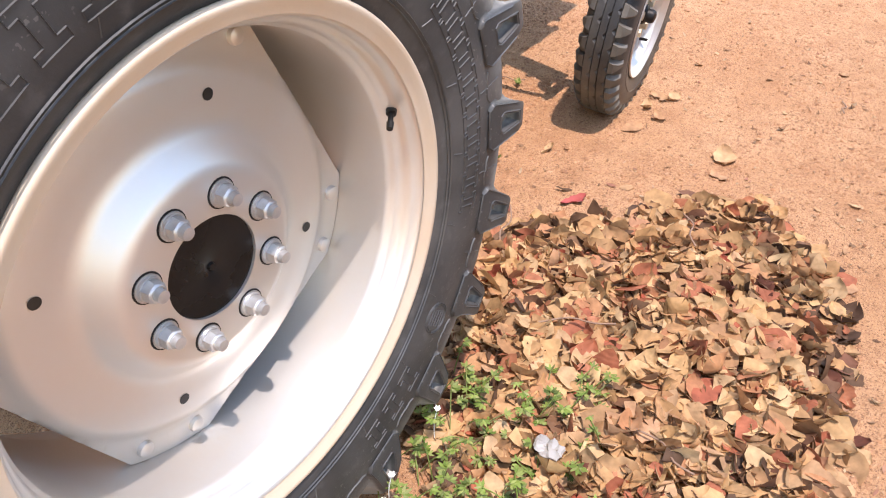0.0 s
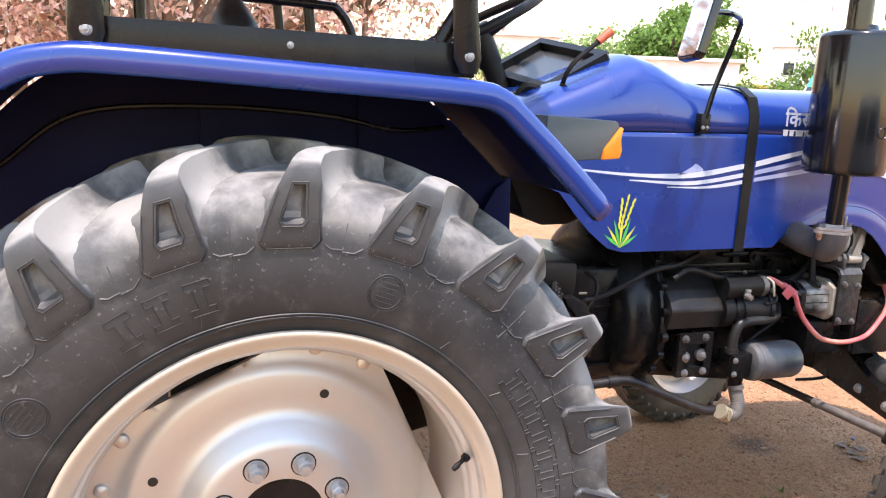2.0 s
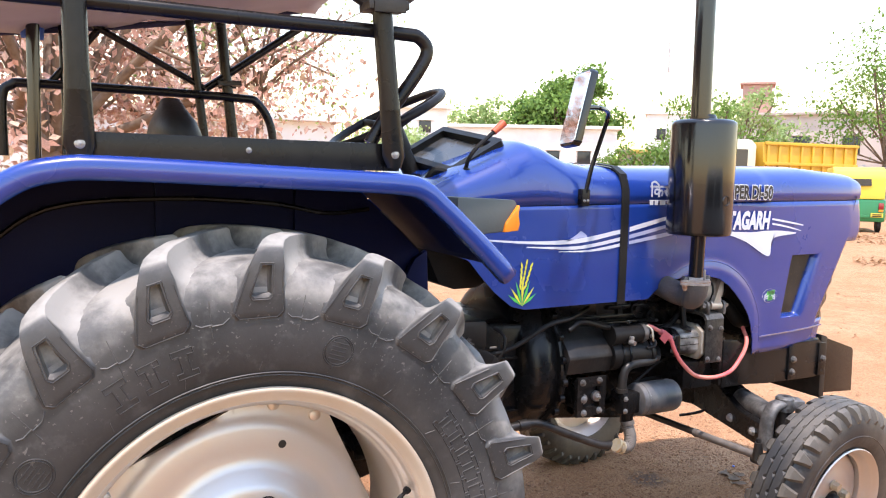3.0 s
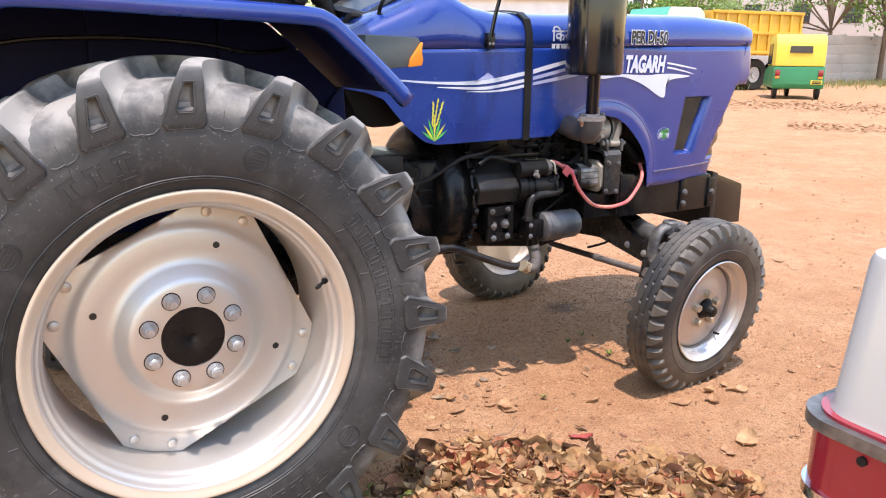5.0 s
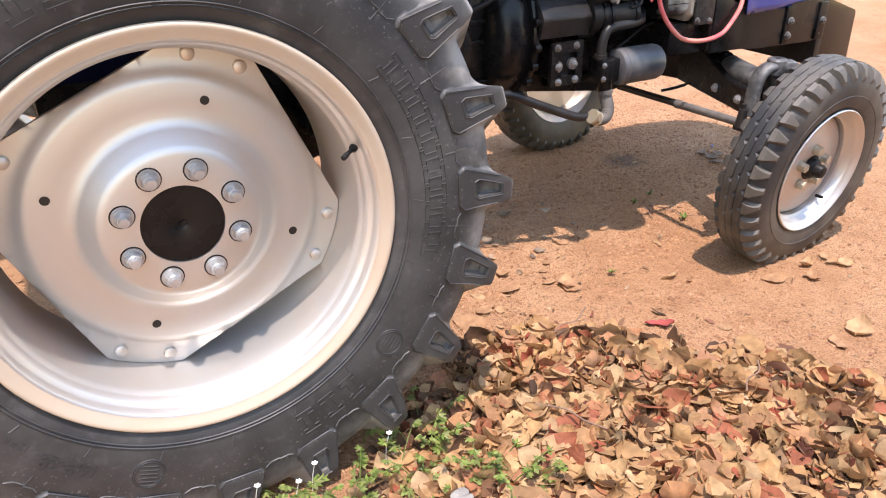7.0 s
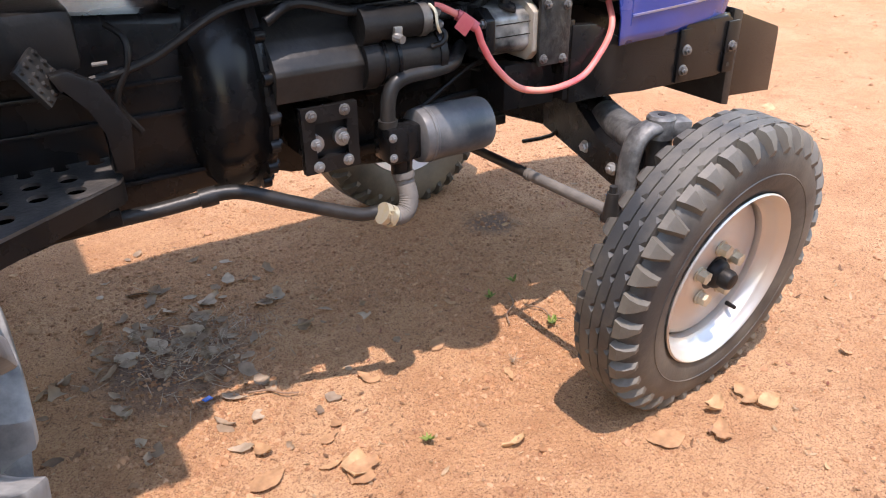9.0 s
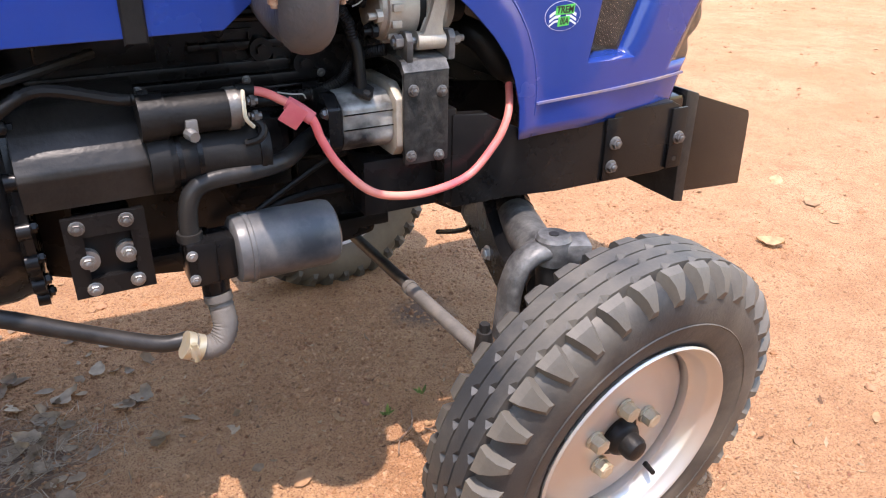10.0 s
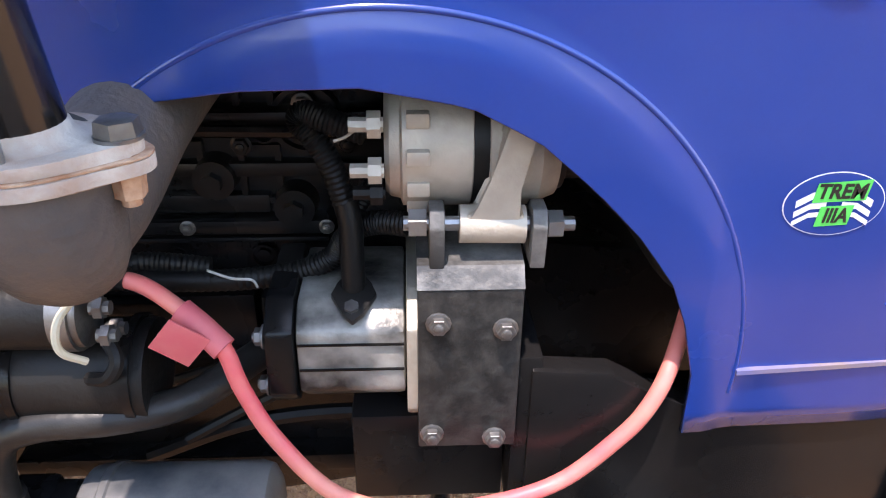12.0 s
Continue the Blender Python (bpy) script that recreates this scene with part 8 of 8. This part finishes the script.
for nm, off, z0, z1, m, lab in (("lower_body", 0.012, 0.28, 0.764, M_CARPAINT, ""), ("chrome_strip", 0.004, 0.764, 0.779, M_CHROME, "bright chrome strip"), ("tail_lamp", 0.008, 0.779, 0.861, M_LAMPRED, "dark red lamp lens"),
                                ("lamp_rim", 0.0, 0.861, 0.877, M_DARKBOLT, "dull metal lamp edge"), ("lamp_top", 0.012, 0.877, 0.881, M_LAMPRED, "")):
    bm = nb()
    prism(bm, corner_outline(off), z0, z1, plane="xy", bevel=0.004 if nm != "lamp_top" else 0)
    part(nm, bm, m, car, lab, smooth=40)
bm = nb()
CAB = ((0.022, 0.881), (0.024, 0.889), (0.036, 1.072), (0.039, 1.080), (0.056, 1.084), (0.061, 1.094), (0.071, 1.125), (0.135, 1.42), (0.165, 1.49), (0.23, 1.53), (0.33, 1.545))
rows = []
for off, z in CAB:
    lean_ = 0.55 * max(0, z - 0.889) / 0.656
    rows.append([bm.verts.new((x if x < CX0 + 1.2 else x - lean_, y, z)) for x, y in corner_outline(off, 0.05, 2.75)])
for P, Q in zip(rows, rows[1:]):
    for i in range(len(P)):
        j = (i + 1) % len(P)
        bm.faces.new((P[i], P[j], Q[j], Q[i]))
bm.faces.new(rows[-1])
cabin = part("upper_body", bm, M_CARPAINT, car, "pale grey cabin with upright pillars", smooth=40)
bm = nb()
box(bm, (CX0 + 2.2, CY0 - 1.50, 0.84), (CX0 + 3.40, CY0 - 0.05, 0.93), 0.04)
part("front_bonnet", bm, M_CARPAINT, car)
M_CARGLASS = mat("dark_car_glass", (0.02, 0.025, 0.028), 0.06)
for y, s_ in ((CY0 - 0.064, 1), (CY0 - 1.55 + 0.064, -1)):
    for x0, x1, d in ((0.32, 1.05, 0.0), (1.13, 1.95, -0.22)):
        bm = nb()
        q = [(CX0 + x0, 1.14), (CX0 + x1, 1.14), (CX0 + x1 + d, 1.43), (CX0 + x0 + 0.06, 1.43)]
        A = [bm.verts.new((x, y - s_ * (0.010 + (z - 1.14) * 0.217) + s_ * 0.004, z)) for x, z in q]
        B = [bm.verts.new((v.co.x, v.co.y - s_ * 0.012, v.co.z)) for v in A]
        bm.faces.new(A)
        for i in range(4):
            bm.faces.new((A[i], A[(i + 1) % 4], B[(i + 1) % 4], B[i]))
        part("side_window", bm, M_CARGLASS, cabin)
bm = nb()
A = [bm.verts.new((CX0 + 0.070 + (z - 1.14) * 0.217, CY0 + y, z)) for y, z in ((-0.32, 1.14), (-1.23, 1.14), (-1.18, 1.43), (-0.37, 1.43))]
B = [bm.verts.new(v.co + Vector((0.014, 0, 0))) for v in A]
bm.faces.new(A)
for i in range(4):
    bm.faces.new((A[i], A[(i + 1) % 4], B[(i + 1) % 4], B[i]))
part("rear_window", bm, M_CARGLASS, cabin)
bm = nb()
cyl(bm, (CX0 + 0.010, CY0 - 0.10, 0.847), (CX0 + 0.004, CY0 - 0.10, 0.847), 0.006, seg=12)
part("lamp_screw", bm, M_DULL, car)
for x, y in ((CX0 + 0.62, CY0 - 0.13), (CX0 + 0.62, CY0 - 1.42), (CX0 + 2.80, CY0 - 0.13), (CX0 + 2.80, CY0 - 1.42)):
    bm = nb()
    revolve(bm, [(0.17, -0.09), (0.28, -0.10), (0.30, -0.07), (0.30, 0.07), (0.28, 0.10), (0.17, 0.09)], 40, closed=True)
    bmesh.ops.translate(bm, verts=bm.verts, vec=(x, y, 0.30))
    part("tyre", bm, M_DULL, car)


# ---- far ground: trees, buildings, vehicles ----
def limb(bm, a, b, r0, r1):
    tube(bm, [a, a.lerp(b, 0.5) + Vector((random.uniform(-1, 1), random.uniform(-1, 1), random.uniform(-0.3, 0.6))) * (b - a).length * 0.08, b], r0, 7, 3)


def tree(x, y, height, spread, label, leaves, leaf_size, count, trunk=0.16, bare=0.0, droop=0.0, base=0.35, clumps=14, seed=1):
    random.seed(seed)
    t = thing("tree", label, "tree", "trees round the yard", (x, y, 0))
    bm = nb()
    fork = Vector((random.uniform(-0.2, 0.2), random.uniform(-0.2, 0.2), height * base))
    cyl(bm, (0, 0, -0.05), fork, trunk, trunk * 0.7, seg=10)
    tips = []
    for i in range(clumps):
        a = math.tau * i / clumps + random.uniform(-0.3, 0.3)
        rr = spread * random.uniform(0.25, 1.0)
        z = height * random.uniform(base + 0.12, 0.97) * (1 - 0.16 * (rr / spread) ** 2)
        tip = Vector((rr * math.cos(a), rr * math.sin(a), z))
        limb(bm, fork, tip, trunk * 0.30, trunk * 0.08)
        tips.append(tip)
        for k in range(3 if bare else 2):
            q = tip + Vector((random.gauss(0, 1), random.gauss(0, 1), random.gauss(0.1, 0.8))) * spread * 0.25
            limb(bm, fork.lerp(tip, random.uniform(0.5, 0.9)), q, trunk * 0.12, trunk * 0.04)
            tips.append(q)
    part("trunk", bm, M_BARK, t, smooth=60)
    bm = nb()
    for i in range(count):
        c = random.choice(tips)
        s = spread * 0.15
        p = c + Vector((random.gauss(0, s), random.gauss(0, s), random.gauss(0, s * 0.75)))
        if droop:
            p.z -= abs(random.gauss(0, droop))
        L = leaf_size * random.uniform(0.6, 1.4)
        m = Euler((random.gauss(0, 0.8), random.gauss(0, 0.8), random.uniform(0, 6.28))).to_matrix()
        q = [bm.verts.new(p + m @ Vector(v)) for v in ((-L / 2, 0, 0), (0, -L * 0.28, L * 0.05), (L / 2, 0, 0), (0, L * 0.28, L * 0.05))]
        bm.faces.new(q)
    part("crown", bm, leaves, t, smooth=0)
    return t


def away(deg, d):
    """A place d metres off in the direction deg from +y towards +x, seen from where the tractor is filmed."""
    return -0.35 + d * math.sin(radians(deg)), -2.45 + d * math.cos(radians(deg))


for deg, d, h, sp, lab, m, ls, n, kw in (
        (-1.0, 15, 7.5, 3.2, "withered tree with pinkish brown hanging leaves", M_PINKLEAF, 0.16, 8000, dict(trunk=0.28, base=0.22, clumps=22, seed=2, droop=0.7)),
        (7.5, 19, 8.0, 3.0, "withered tree with pinkish brown hanging leaves", M_PINKLEAF, 0.17, 6000, dict(trunk=0.22, base=0.24, clumps=20, seed=3, droop=0.8)),
        (-9, 20, 8.0, 4.0, "withered tree with pinkish brown hanging leaves", M_PINKLEAF, 0.18, 6500, dict(trunk=0.25, base=0.2, clumps=20, seed=4, droop=0.8)),
        (-24, 18, 8.5, 4.5, "withered tree with pinkish brown hanging leaves", M_PINKLEAF, 0.18, 6500, dict(trunk=0.25, base=0.2, clumps=20, seed=21, droop=0.8)),
        (13.0, 18, 7.0, 2.2, "sparse tree with yellowish green hanging twigs", M_PALE, 0.10, 1500, dict(trunk=0.10, base=0.45, clumps=12, seed=5, droop=1.0)),
        (13.5, 30, 4.2, 1.6, "small nearly bare tree", M_PALE, 0.10, 160, dict(trunk=0.12, base=0.45, clumps=14, bare=1, seed=6)),
        (22.5, 45, 4.6, 3.0, "pale green leafy tree", M_PALE, 0.26, 3000, dict(seed=7)),
        (18.5, 50, 3.6, 2.5, "small nearly bare tree", M_PALE, 0.16, 250, dict(bare=1, seed=8)),
        (30.0, 80, 8.6, 4.2, "broad leafy green tree behind the building", M_PALE, 0.50, 5000, dict(trunk=0.3, seed=9, clumps=20)),
        (35.3, 75, 11.6, 4.2, "dense round green tree behind the building", M_FOLIAGE, 0.50, 11000, dict(trunk=0.3, seed=10, clumps=30, base=0.2)),
        (45.2, 45, 6.0, 2.6, "dense green tree behind the truck", M_FOLIAGE, 0.24, 5500, dict(trunk=0.2, seed=11, base=0.15, clumps=20)),
        (40.5, 44, 3.2, 1.5, "dense green bush by the building", M_FOLIAGE, 0.2, 2200, dict(trunk=0.1, seed=12, base=0.12)),
        (48.2, 62, 9.0, 2.8, "pale green leafy tree", M_PALE, 0.3, 3000, dict(seed=13)),
        (51.0, 46, 4.6, 1.7, "pale green leafy tree", M_PALE, 0.2, 1600, dict(trunk=0.1, seed=14)),
        (56.5, 44, 8.2, 3.6, "airy green tree behind the wall", M_FOLIAGE, 0.20, 4600, dict(trunk=0.14, seed=15, base=0.3, clumps=16)),
        (60.0, 46, 9.0, 4.0, "airy green tree behind the wall", M_FOLIAGE, 0.21, 5000, dict(trunk=0.15, seed=16, base=0.3, clumps=16)),
        (64.5, 44, 8.0, 4.0, "airy green tree behind the wall", M_FOLIAGE, 0.21, 4500, dict(trunk=0.15, seed=17, base=0.3, clumps=16))):
    tree(*away(deg, d), h, sp, lab, m, ls, n, **kw)

M_PLASTER = mat("white_plaster", (0.78, 0.77, 0.75), 0.9, second=(0.60, 0.57, 0.55), scale=0.6, amount=0.7, grain=0.2, grain_scale=8)
M_GREYWALL = mat("grey_concrete", (0.42, 0.40, 0.39), 0.9, second=(0.34, 0.32, 0.31), scale=0.8, amount=0.7, grain=0.2, grain_scale=8)
M_BRICK = mat("pinkish_brick", (0.46, 0.27, 0.22), 0.9, second=(0.40, 0.24, 0.20), scale=1.2, amount=0.7)
M_DARKWIN = mat("dark_window", (0.04, 0.045, 0.05), 0.2)


def building(deg, d, width, depth, height, label, material, windows=(), parapet=0.3, turn=None):
    """A flat-roofed house turned to face the yard: wall, roof slab, windows of (along, up, wide, high)."""
    x, y = away(deg, d)
    b = thing("building", label, "building", "buildings round the yard", (x, y, 0))
    b.rotation_euler = (0, 0, radians(-(deg if turn is None else turn)))
    bm = nb()
    box(bm, (-width / 2, 0, -0.1), (width / 2, depth, height), 0.02)
    part("wall", bm, material, b)
    bm = nb()
    box(bm, (-width / 2 - parapet, -parapet, height + 0.003), (width / 2 + parapet, depth + parapet, height + 0.25), 0.02)
    part("roof", bm, material, b)
    for u, v, w, h in windows:
        bm = nb()
        box(bm, (u - w / 2, -0.04, v), (u + w / 2, 0.05, v + h), 0.01)
        wn = part("window", bm, M_DARKWIN, b)
        bm = nb()
        box(bm, (u - w / 2 - 0.12, -0.25, v + h + 0.02), (u + w / 2 + 0.12, 0.0, v + h + 0.12), 0.01)
        part("window_hood", bm, material, wn)
    return b


building(31.5, 60, 17.0, 10, 5.2, "long low white plastered building", M_PLASTER, [(-6 + 2.4 * i, 2.6, 1.0, 0.9) for i in range(6)])
building(24.5, 58, 5.0, 8, 6.4, "white plastered building with a small dark window", M_PLASTER, [(0.8, 4.6, 0.9, 0.9)])
building(41.5, 64, 4.0, 6, 3.6, "low shed with a blue and yellow front", mat("yellow_wall", (0.60, 0.42, 0.08), 0.8, second=(0.10, 0.16, 0.42), scale=0.35, amount=1.0), [])
building(43.5, 110, 7.0, 8, 10.5, "white block of flats", M_PLASTER, [(-1.5, 7, 1.2, 1.5), (1.5, 7, 1.2, 1.5), (1.5, 3.5, 1.2, 1.5)])
building(48.6, 80, 6.5, 8, 6.6, "pinkish brick house with a white upper wall", M_BRICK, [(-2 + 1.6 * i, 4.9, 0.9, 0.8) for i in range(4)])
building(49.0, 90, 3.0, 4, 12.0, "tall brown water tank house", M_BRICK, [])
building(51.5, 100, 8.0, 8, 9.0, "white block of flats", M_PLASTER, [(-2, 6, 1.2, 1.5), (1, 6, 1.2, 1.5)])
building(58.0, 75, 26.0, 8, 7.5, "greyish plastered building behind trees", mat("beige_plaster", (0.50, 0.43, 0.39), 0.9, second=(0.44, 0.38, 0.35), scale=0.5, amount=0.7), [(-8 + 4 * i, 4.0, 1.4, 1.6) for i in range(5)])
building(2.0, 27, 16.0, 6, 3.2, "low whitish wall of a shed", M_PLASTER, [(-3.0, 2.2, 0.8, 0.5), (2.0, 2.0, 0.7, 0.5), (-6.0, 2.1, 0.8, 0.6)])

# compound wall of concrete panels between posts
wall = tagged(new("wall_north"), "grey precast concrete compound wall", "wall", kind="structure")
for i in range(14):
    x = 22 + 3.0 * i
    y = 20.6 + 0.12 * i
    bm = nb()
    box(bm, (x - 0.09, y - 0.09, -0.1), (x + 0.09, y + 0.09, 2.35), 0.01)
    part("wall_post", bm, M_GREYWALL, wall)
    for k in range(5):
        bm = nb()
        box(bm, (x + 0.09, y - 0.03, 0.46 * k), (x + 2.91, y + 0.03 + 0.0, 0.46 * k + 0.45), 0.012)
        part("wall_panel", bm, M_GREYWALL, wall)
# dry grass along the foot of the wall
bm = nb()
random.seed(31)
for i in range(5000):
    x, y = random.uniform(22, 62), random.gauss(19.0, 1.3)
    if y > 20.3:
        continue
    a, L = random.uniform(0, 6.28), random.uniform(0.10, 0.35)
    q = [bm.verts.new(Vector((x, y, 0)) + Vector(v)) for v in ((0.02 * math.cos(a), 0.02 * math.sin(a), 0), (-0.02 * math.cos(a), -0.02 * math.sin(a), 0), (random.gauss(0, 0.06), random.gauss(0, 0.06), L))]
    bm.faces.new(q)
tagged(part("dry_grass", bm, leaf_mat("yellowing_grass", [(0.30, 0.26, 0.10), (0.20, 0.24, 0.08), (0.40, 0.32, 0.16)]), smooth=0), "yellowing grass along the foot of the wall", "grass", kind="stuff")


# lattice masts
def mast(deg, d, height, w):
    x, y = away(deg, d)
    t = thing("radio_mast", "pale steel lattice radio mast far off", "mast", "radio masts", (x, y, 0))
    M = M_MAST
    corners = [(-w, -w), (w, -w), (w, w), (-w, w)]
    for cx, cy in corners:
        bm = nb()
        cyl(bm, (cx * 1.5, cy * 1.5, 0), (cx, cy, height), 0.07, seg=5)
        part("leg", bm, M, t)
    n = 16
    for k in range(n):
        z0, z1 = height * k / n, height * (k + 1) / n
        s0, s1 = 1.5 - 0.5 * z0 / height, 1.5 - 0.5 * z1 / height
        bm = nb()
        for (ax, ay), (bx, by) in zip(corners, corners[1:] + corners[:1]):
            cyl(bm, (ax * s0, ay * s0, z0), (bx * s1, by * s1, z1), 0.04, seg=4)
        part("bracing", bm, M, t)
    for k in range(5):
        bm = nb()
        z = height * (0.80 + 0.045 * k)
        box(bm, (w * 1.1, -0.2, z), (w * 1.1 + 0.25, 0.2, z + 1.1), 0.02)
        part("antenna", bm, M, t)


M_MAST = mat("pale_galvanised", (0.55, 0.54, 0.54), 0.6, second=(0.60, 0.52, 0.50), scale=2)
mast(42.8, 150, 27, 0.7)
mast(44.6, 150, 25, 0.9)

# tipper truck
tx, ty = away(50.2, 32)
truck = thing("tipper_truck", "yellow tipper truck with a cream cab", "truck", at=(tx, ty, 0))
truck.rotation_euler = (0, 0, radians(-8))
truck.scale = (1.12, 1.12, 1.12)
M_TRUCK = mat("yellow_truck_paint", (0.62, 0.36, 0.03), 0.5, second=(0.52, 0.30, 0.04), scale=1.5, amount=0.7)
M_CREAM = mat("cream_paint", (0.62, 0.56, 0.42), 0.4, second=(0.55, 0.50, 0.38), scale=2)
bm = nb()
prism(bm, [(-1.5, 1.15), (2.3, 1.15), (2.4, 2.55), (-1.6, 2.55)], -1.15, 1.15, bevel=0.02)
bed = part("tipper_body", bm, M_TRUCK, truck, "yellow ribbed steel body")
for i in range(9):
    bm = nb()
    box(bm, (-1.45 + 0.46 * i, -1.21, 1.15), (-1.37 + 0.46 * i, -1.15, 2.5), 0.01)
    part("rib", bm, M_TRUCK, bed)
for z in (1.2, 1.82, 2.47):
    bm = nb()
    box(bm, (-1.55, -1.23, z), (2.35, -1.15, z + 0.10), 0.01)
    part("rail", bm, M_TRUCK, bed)
bm = nb()
prism(bm, [(-3.6, 0.7), (-1.75, 0.7), (-1.75, 2.45), (-1.95, 2.62), (-3.1, 2.62), (-3.5, 1.75), (-3.65, 1.6)], -1.05, 1.05, bevel=0.05)
cab = part("cab", bm, M_CREAM, truck, "cream cab with green visor band")
bm = nb()
prism(bm, [(-2.9, 1.7), (-2.1, 1.7), (-2.1, 2.3), (-2.8, 2.3)], -1.07, -1.04)
part("side_window", bm, M_DARKWIN, cab)
bm = nb()
prism(bm, [(-3.50, 1.78), (-3.47, 1.76), (-3.13, 2.50), (-3.16, 2.52)], -0.95, 0.95)
part("windscreen", bm, M_DARKWIN, cab)
bm = nb()
prism(bm, [(-3.30, 2.25), (-3.26, 2.24), (-3.09, 2.60), (-3.13, 2.62)], -1.0, 1.0)
part("visor", bm, mat("green_visor", (0.08, 0.42, 0.30), 0.4), cab)
bm = nb()
box(bm, (-3.4, -0.45, 0.55), (2.2, 0.45, 0.80), 0.02)
part("chassis", bm, M_DULL, truck)
for x in (-2.7, 0.55, 1.65):
    for y in (-0.95, 0.95):
        bm = nb()
        revolve(bm, [(0.0, -0.05), (0.26, -0.06), (0.28, -0.13), (0.48, -0.15), (0.52, -0.12), (0.52, 0.12), (0.48, 0.15), (0.0, 0.15)], 36)
        bmesh.ops.translate(bm, verts=bm.verts, vec=(x, y, 0.52))
        w = part("wheel", bm, M_DULL, truck)
        bm = nb()
        revolve(bm, [(0.0, -0.09), (0.10, -0.10), (0.12, -0.07), (0.26, -0.075)], 24)
        bmesh.ops.translate(bm, verts=bm.verts, vec=(x, y, 0.52))
        part("rim", bm, M_GREYWALL, w)
bm = nb()
for x in (-1.2, -0.3):
    cyl(bm, (x, -0.7, 0.9), (x + 0.6, -0.7, 0.9), 0.25, seg=20)
part("fuel_tank", bm, M_DULL, truck)

# auto rickshaw, seen from behind
rx, ry = away(55.3, 25.5)
rick = thing("auto_rickshaw", "green and yellow three-wheeled auto rickshaw", "rickshaw", at=(rx, ry, 0))
rick.rotation_euler = (0, 0, radians(-47))
M_RGREEN = mat("rickshaw_green", (0.015, 0.20, 0.075), 0.4, second=(0.02, 0.16, 0.06), scale=2)
M_RYELLOW = mat("rickshaw_yellow", (0.70, 0.52, 0.05), 0.6, second=(0.62, 0.48, 0.08), scale=2)
# length along +y (front), back at y = 0
bm = nb()
prism(bm, [(0.0, 0.42), (0.03, 0.98), (1.6, 0.98), (2.3, 0.85), (2.55, 0.55), (2.5, 0.32), (0.05, 0.32)], -0.72, 0.72, plane="yz", bevel=0.06)
body = part("body", bm, M_RGREEN, rick, "green painted body")
bm = nb()
prism(bm, [(0.03, 0.98), (0.10, 1.62), (0.22, 1.86), (0.45, 1.93), (1.7, 1.90), (1.95, 1.78), (2.05, 0.98)], -0.70, 0.70, plane="yz", bevel=0.07)
hood = part("canopy", bm, M_RYELLOW, rick, "yellow cloth hood")
bm = nb()
prism(bm, [(-0.32, 1.38), (0.32, 1.38), (0.30, 1.58), (-0.30, 1.58)], 0.030, 0.075)
part("rear_window", bm, M_DARKWIN, hood)
for s_ in (-1, 1):
    bm = nb()
    prism(bm, [(0.8, 1.02), (1.75, 1.02), (1.62, 1.6), (0.85, 1.65)], s_ * 0.70 - 0.02, s_ * 0.70 + 0.02, plane="yz")
    part("door_opening", bm, M_DARKWIN, hood)
    bm = nb()
    box(bm, (s_ * 0.60 - 0.07, -0.02, 0.70), (s_ * 0.60 + 0.07, 0.05, 0.88), 0.02)
    lamp2 = part("tail_lamp", bm, M_LAMPRED, body, "red tail lamp")
    bm = nb()
    box(bm, (s_ * 0.60 - 0.06, -0.025, 0.62), (s_ * 0.60 + 0.06, 0.04, 0.69), 0.02)
    part("indicator", bm, M_ORANGE, body)
    bm = nb()
    revolve(bm, [(0.0, -0.05), (0.20, -0.06), (0.23, -0.04), (0.23, 0.04), (0.20, 0.06), (0.0, 0.05)], 28)
    bmesh.ops.rotate(bm, verts=bm.verts, cent=(0, 0, 0), matrix=Euler((0, 0, radians(90))).to_matrix())
    bmesh.ops.translate(bm, verts=bm.verts, vec=(s_ * 0.60, 0.35, 0.23))
    part("wheel", bm, M_DULL, rick)
bm = nb()
revolve(bm, [(0.0, -0.05), (0.20, -0.06), (0.23, -0.04), (0.23, 0.04), (0.20, 0.06), (0.0, 0.05)], 28)
bmesh.ops.rotate(bm, verts=bm.verts, cent=(0, 0, 0), matrix=Euler((0, 0, radians(90))).to_matrix())
bmesh.ops.translate(bm, verts=bm.verts, vec=(0, 2.2, 0.23))
part("wheel", bm, M_DULL, rick)
bm = nb()
box(bm, (-0.30, -0.025, 0.44), (0.30, 0.02, 0.52), 0.01)
part("bumper", bm, M_RGREEN, body)
bm = nb()
box(bm, (0.34, -0.03, 0.46), (0.66, 0.01, 0.58), 0.005)
plate2 = part("number_plate", bm, M_RYELLOW, body, "yellow number plate with dark bars")
for i in range(2):
    bm = nb()
    box(bm, (0.38, -0.036, 0.475 + 0.05 * i), (0.62, -0.031, 0.505 + 0.05 * i))
    part("plate_bar", bm, M_INK, plate2)
bm = nb()
tube(bm, [(0.72, 1.95, 1.20), (0.85, 1.98, 1.24), (0.90, 1.98, 1.32)], 0.012, 6)
box(bm, (0.84, 1.95, 1.28), (0.98, 1.99, 1.42), 0.01)
part("mirror", bm, M_DULL, rick)
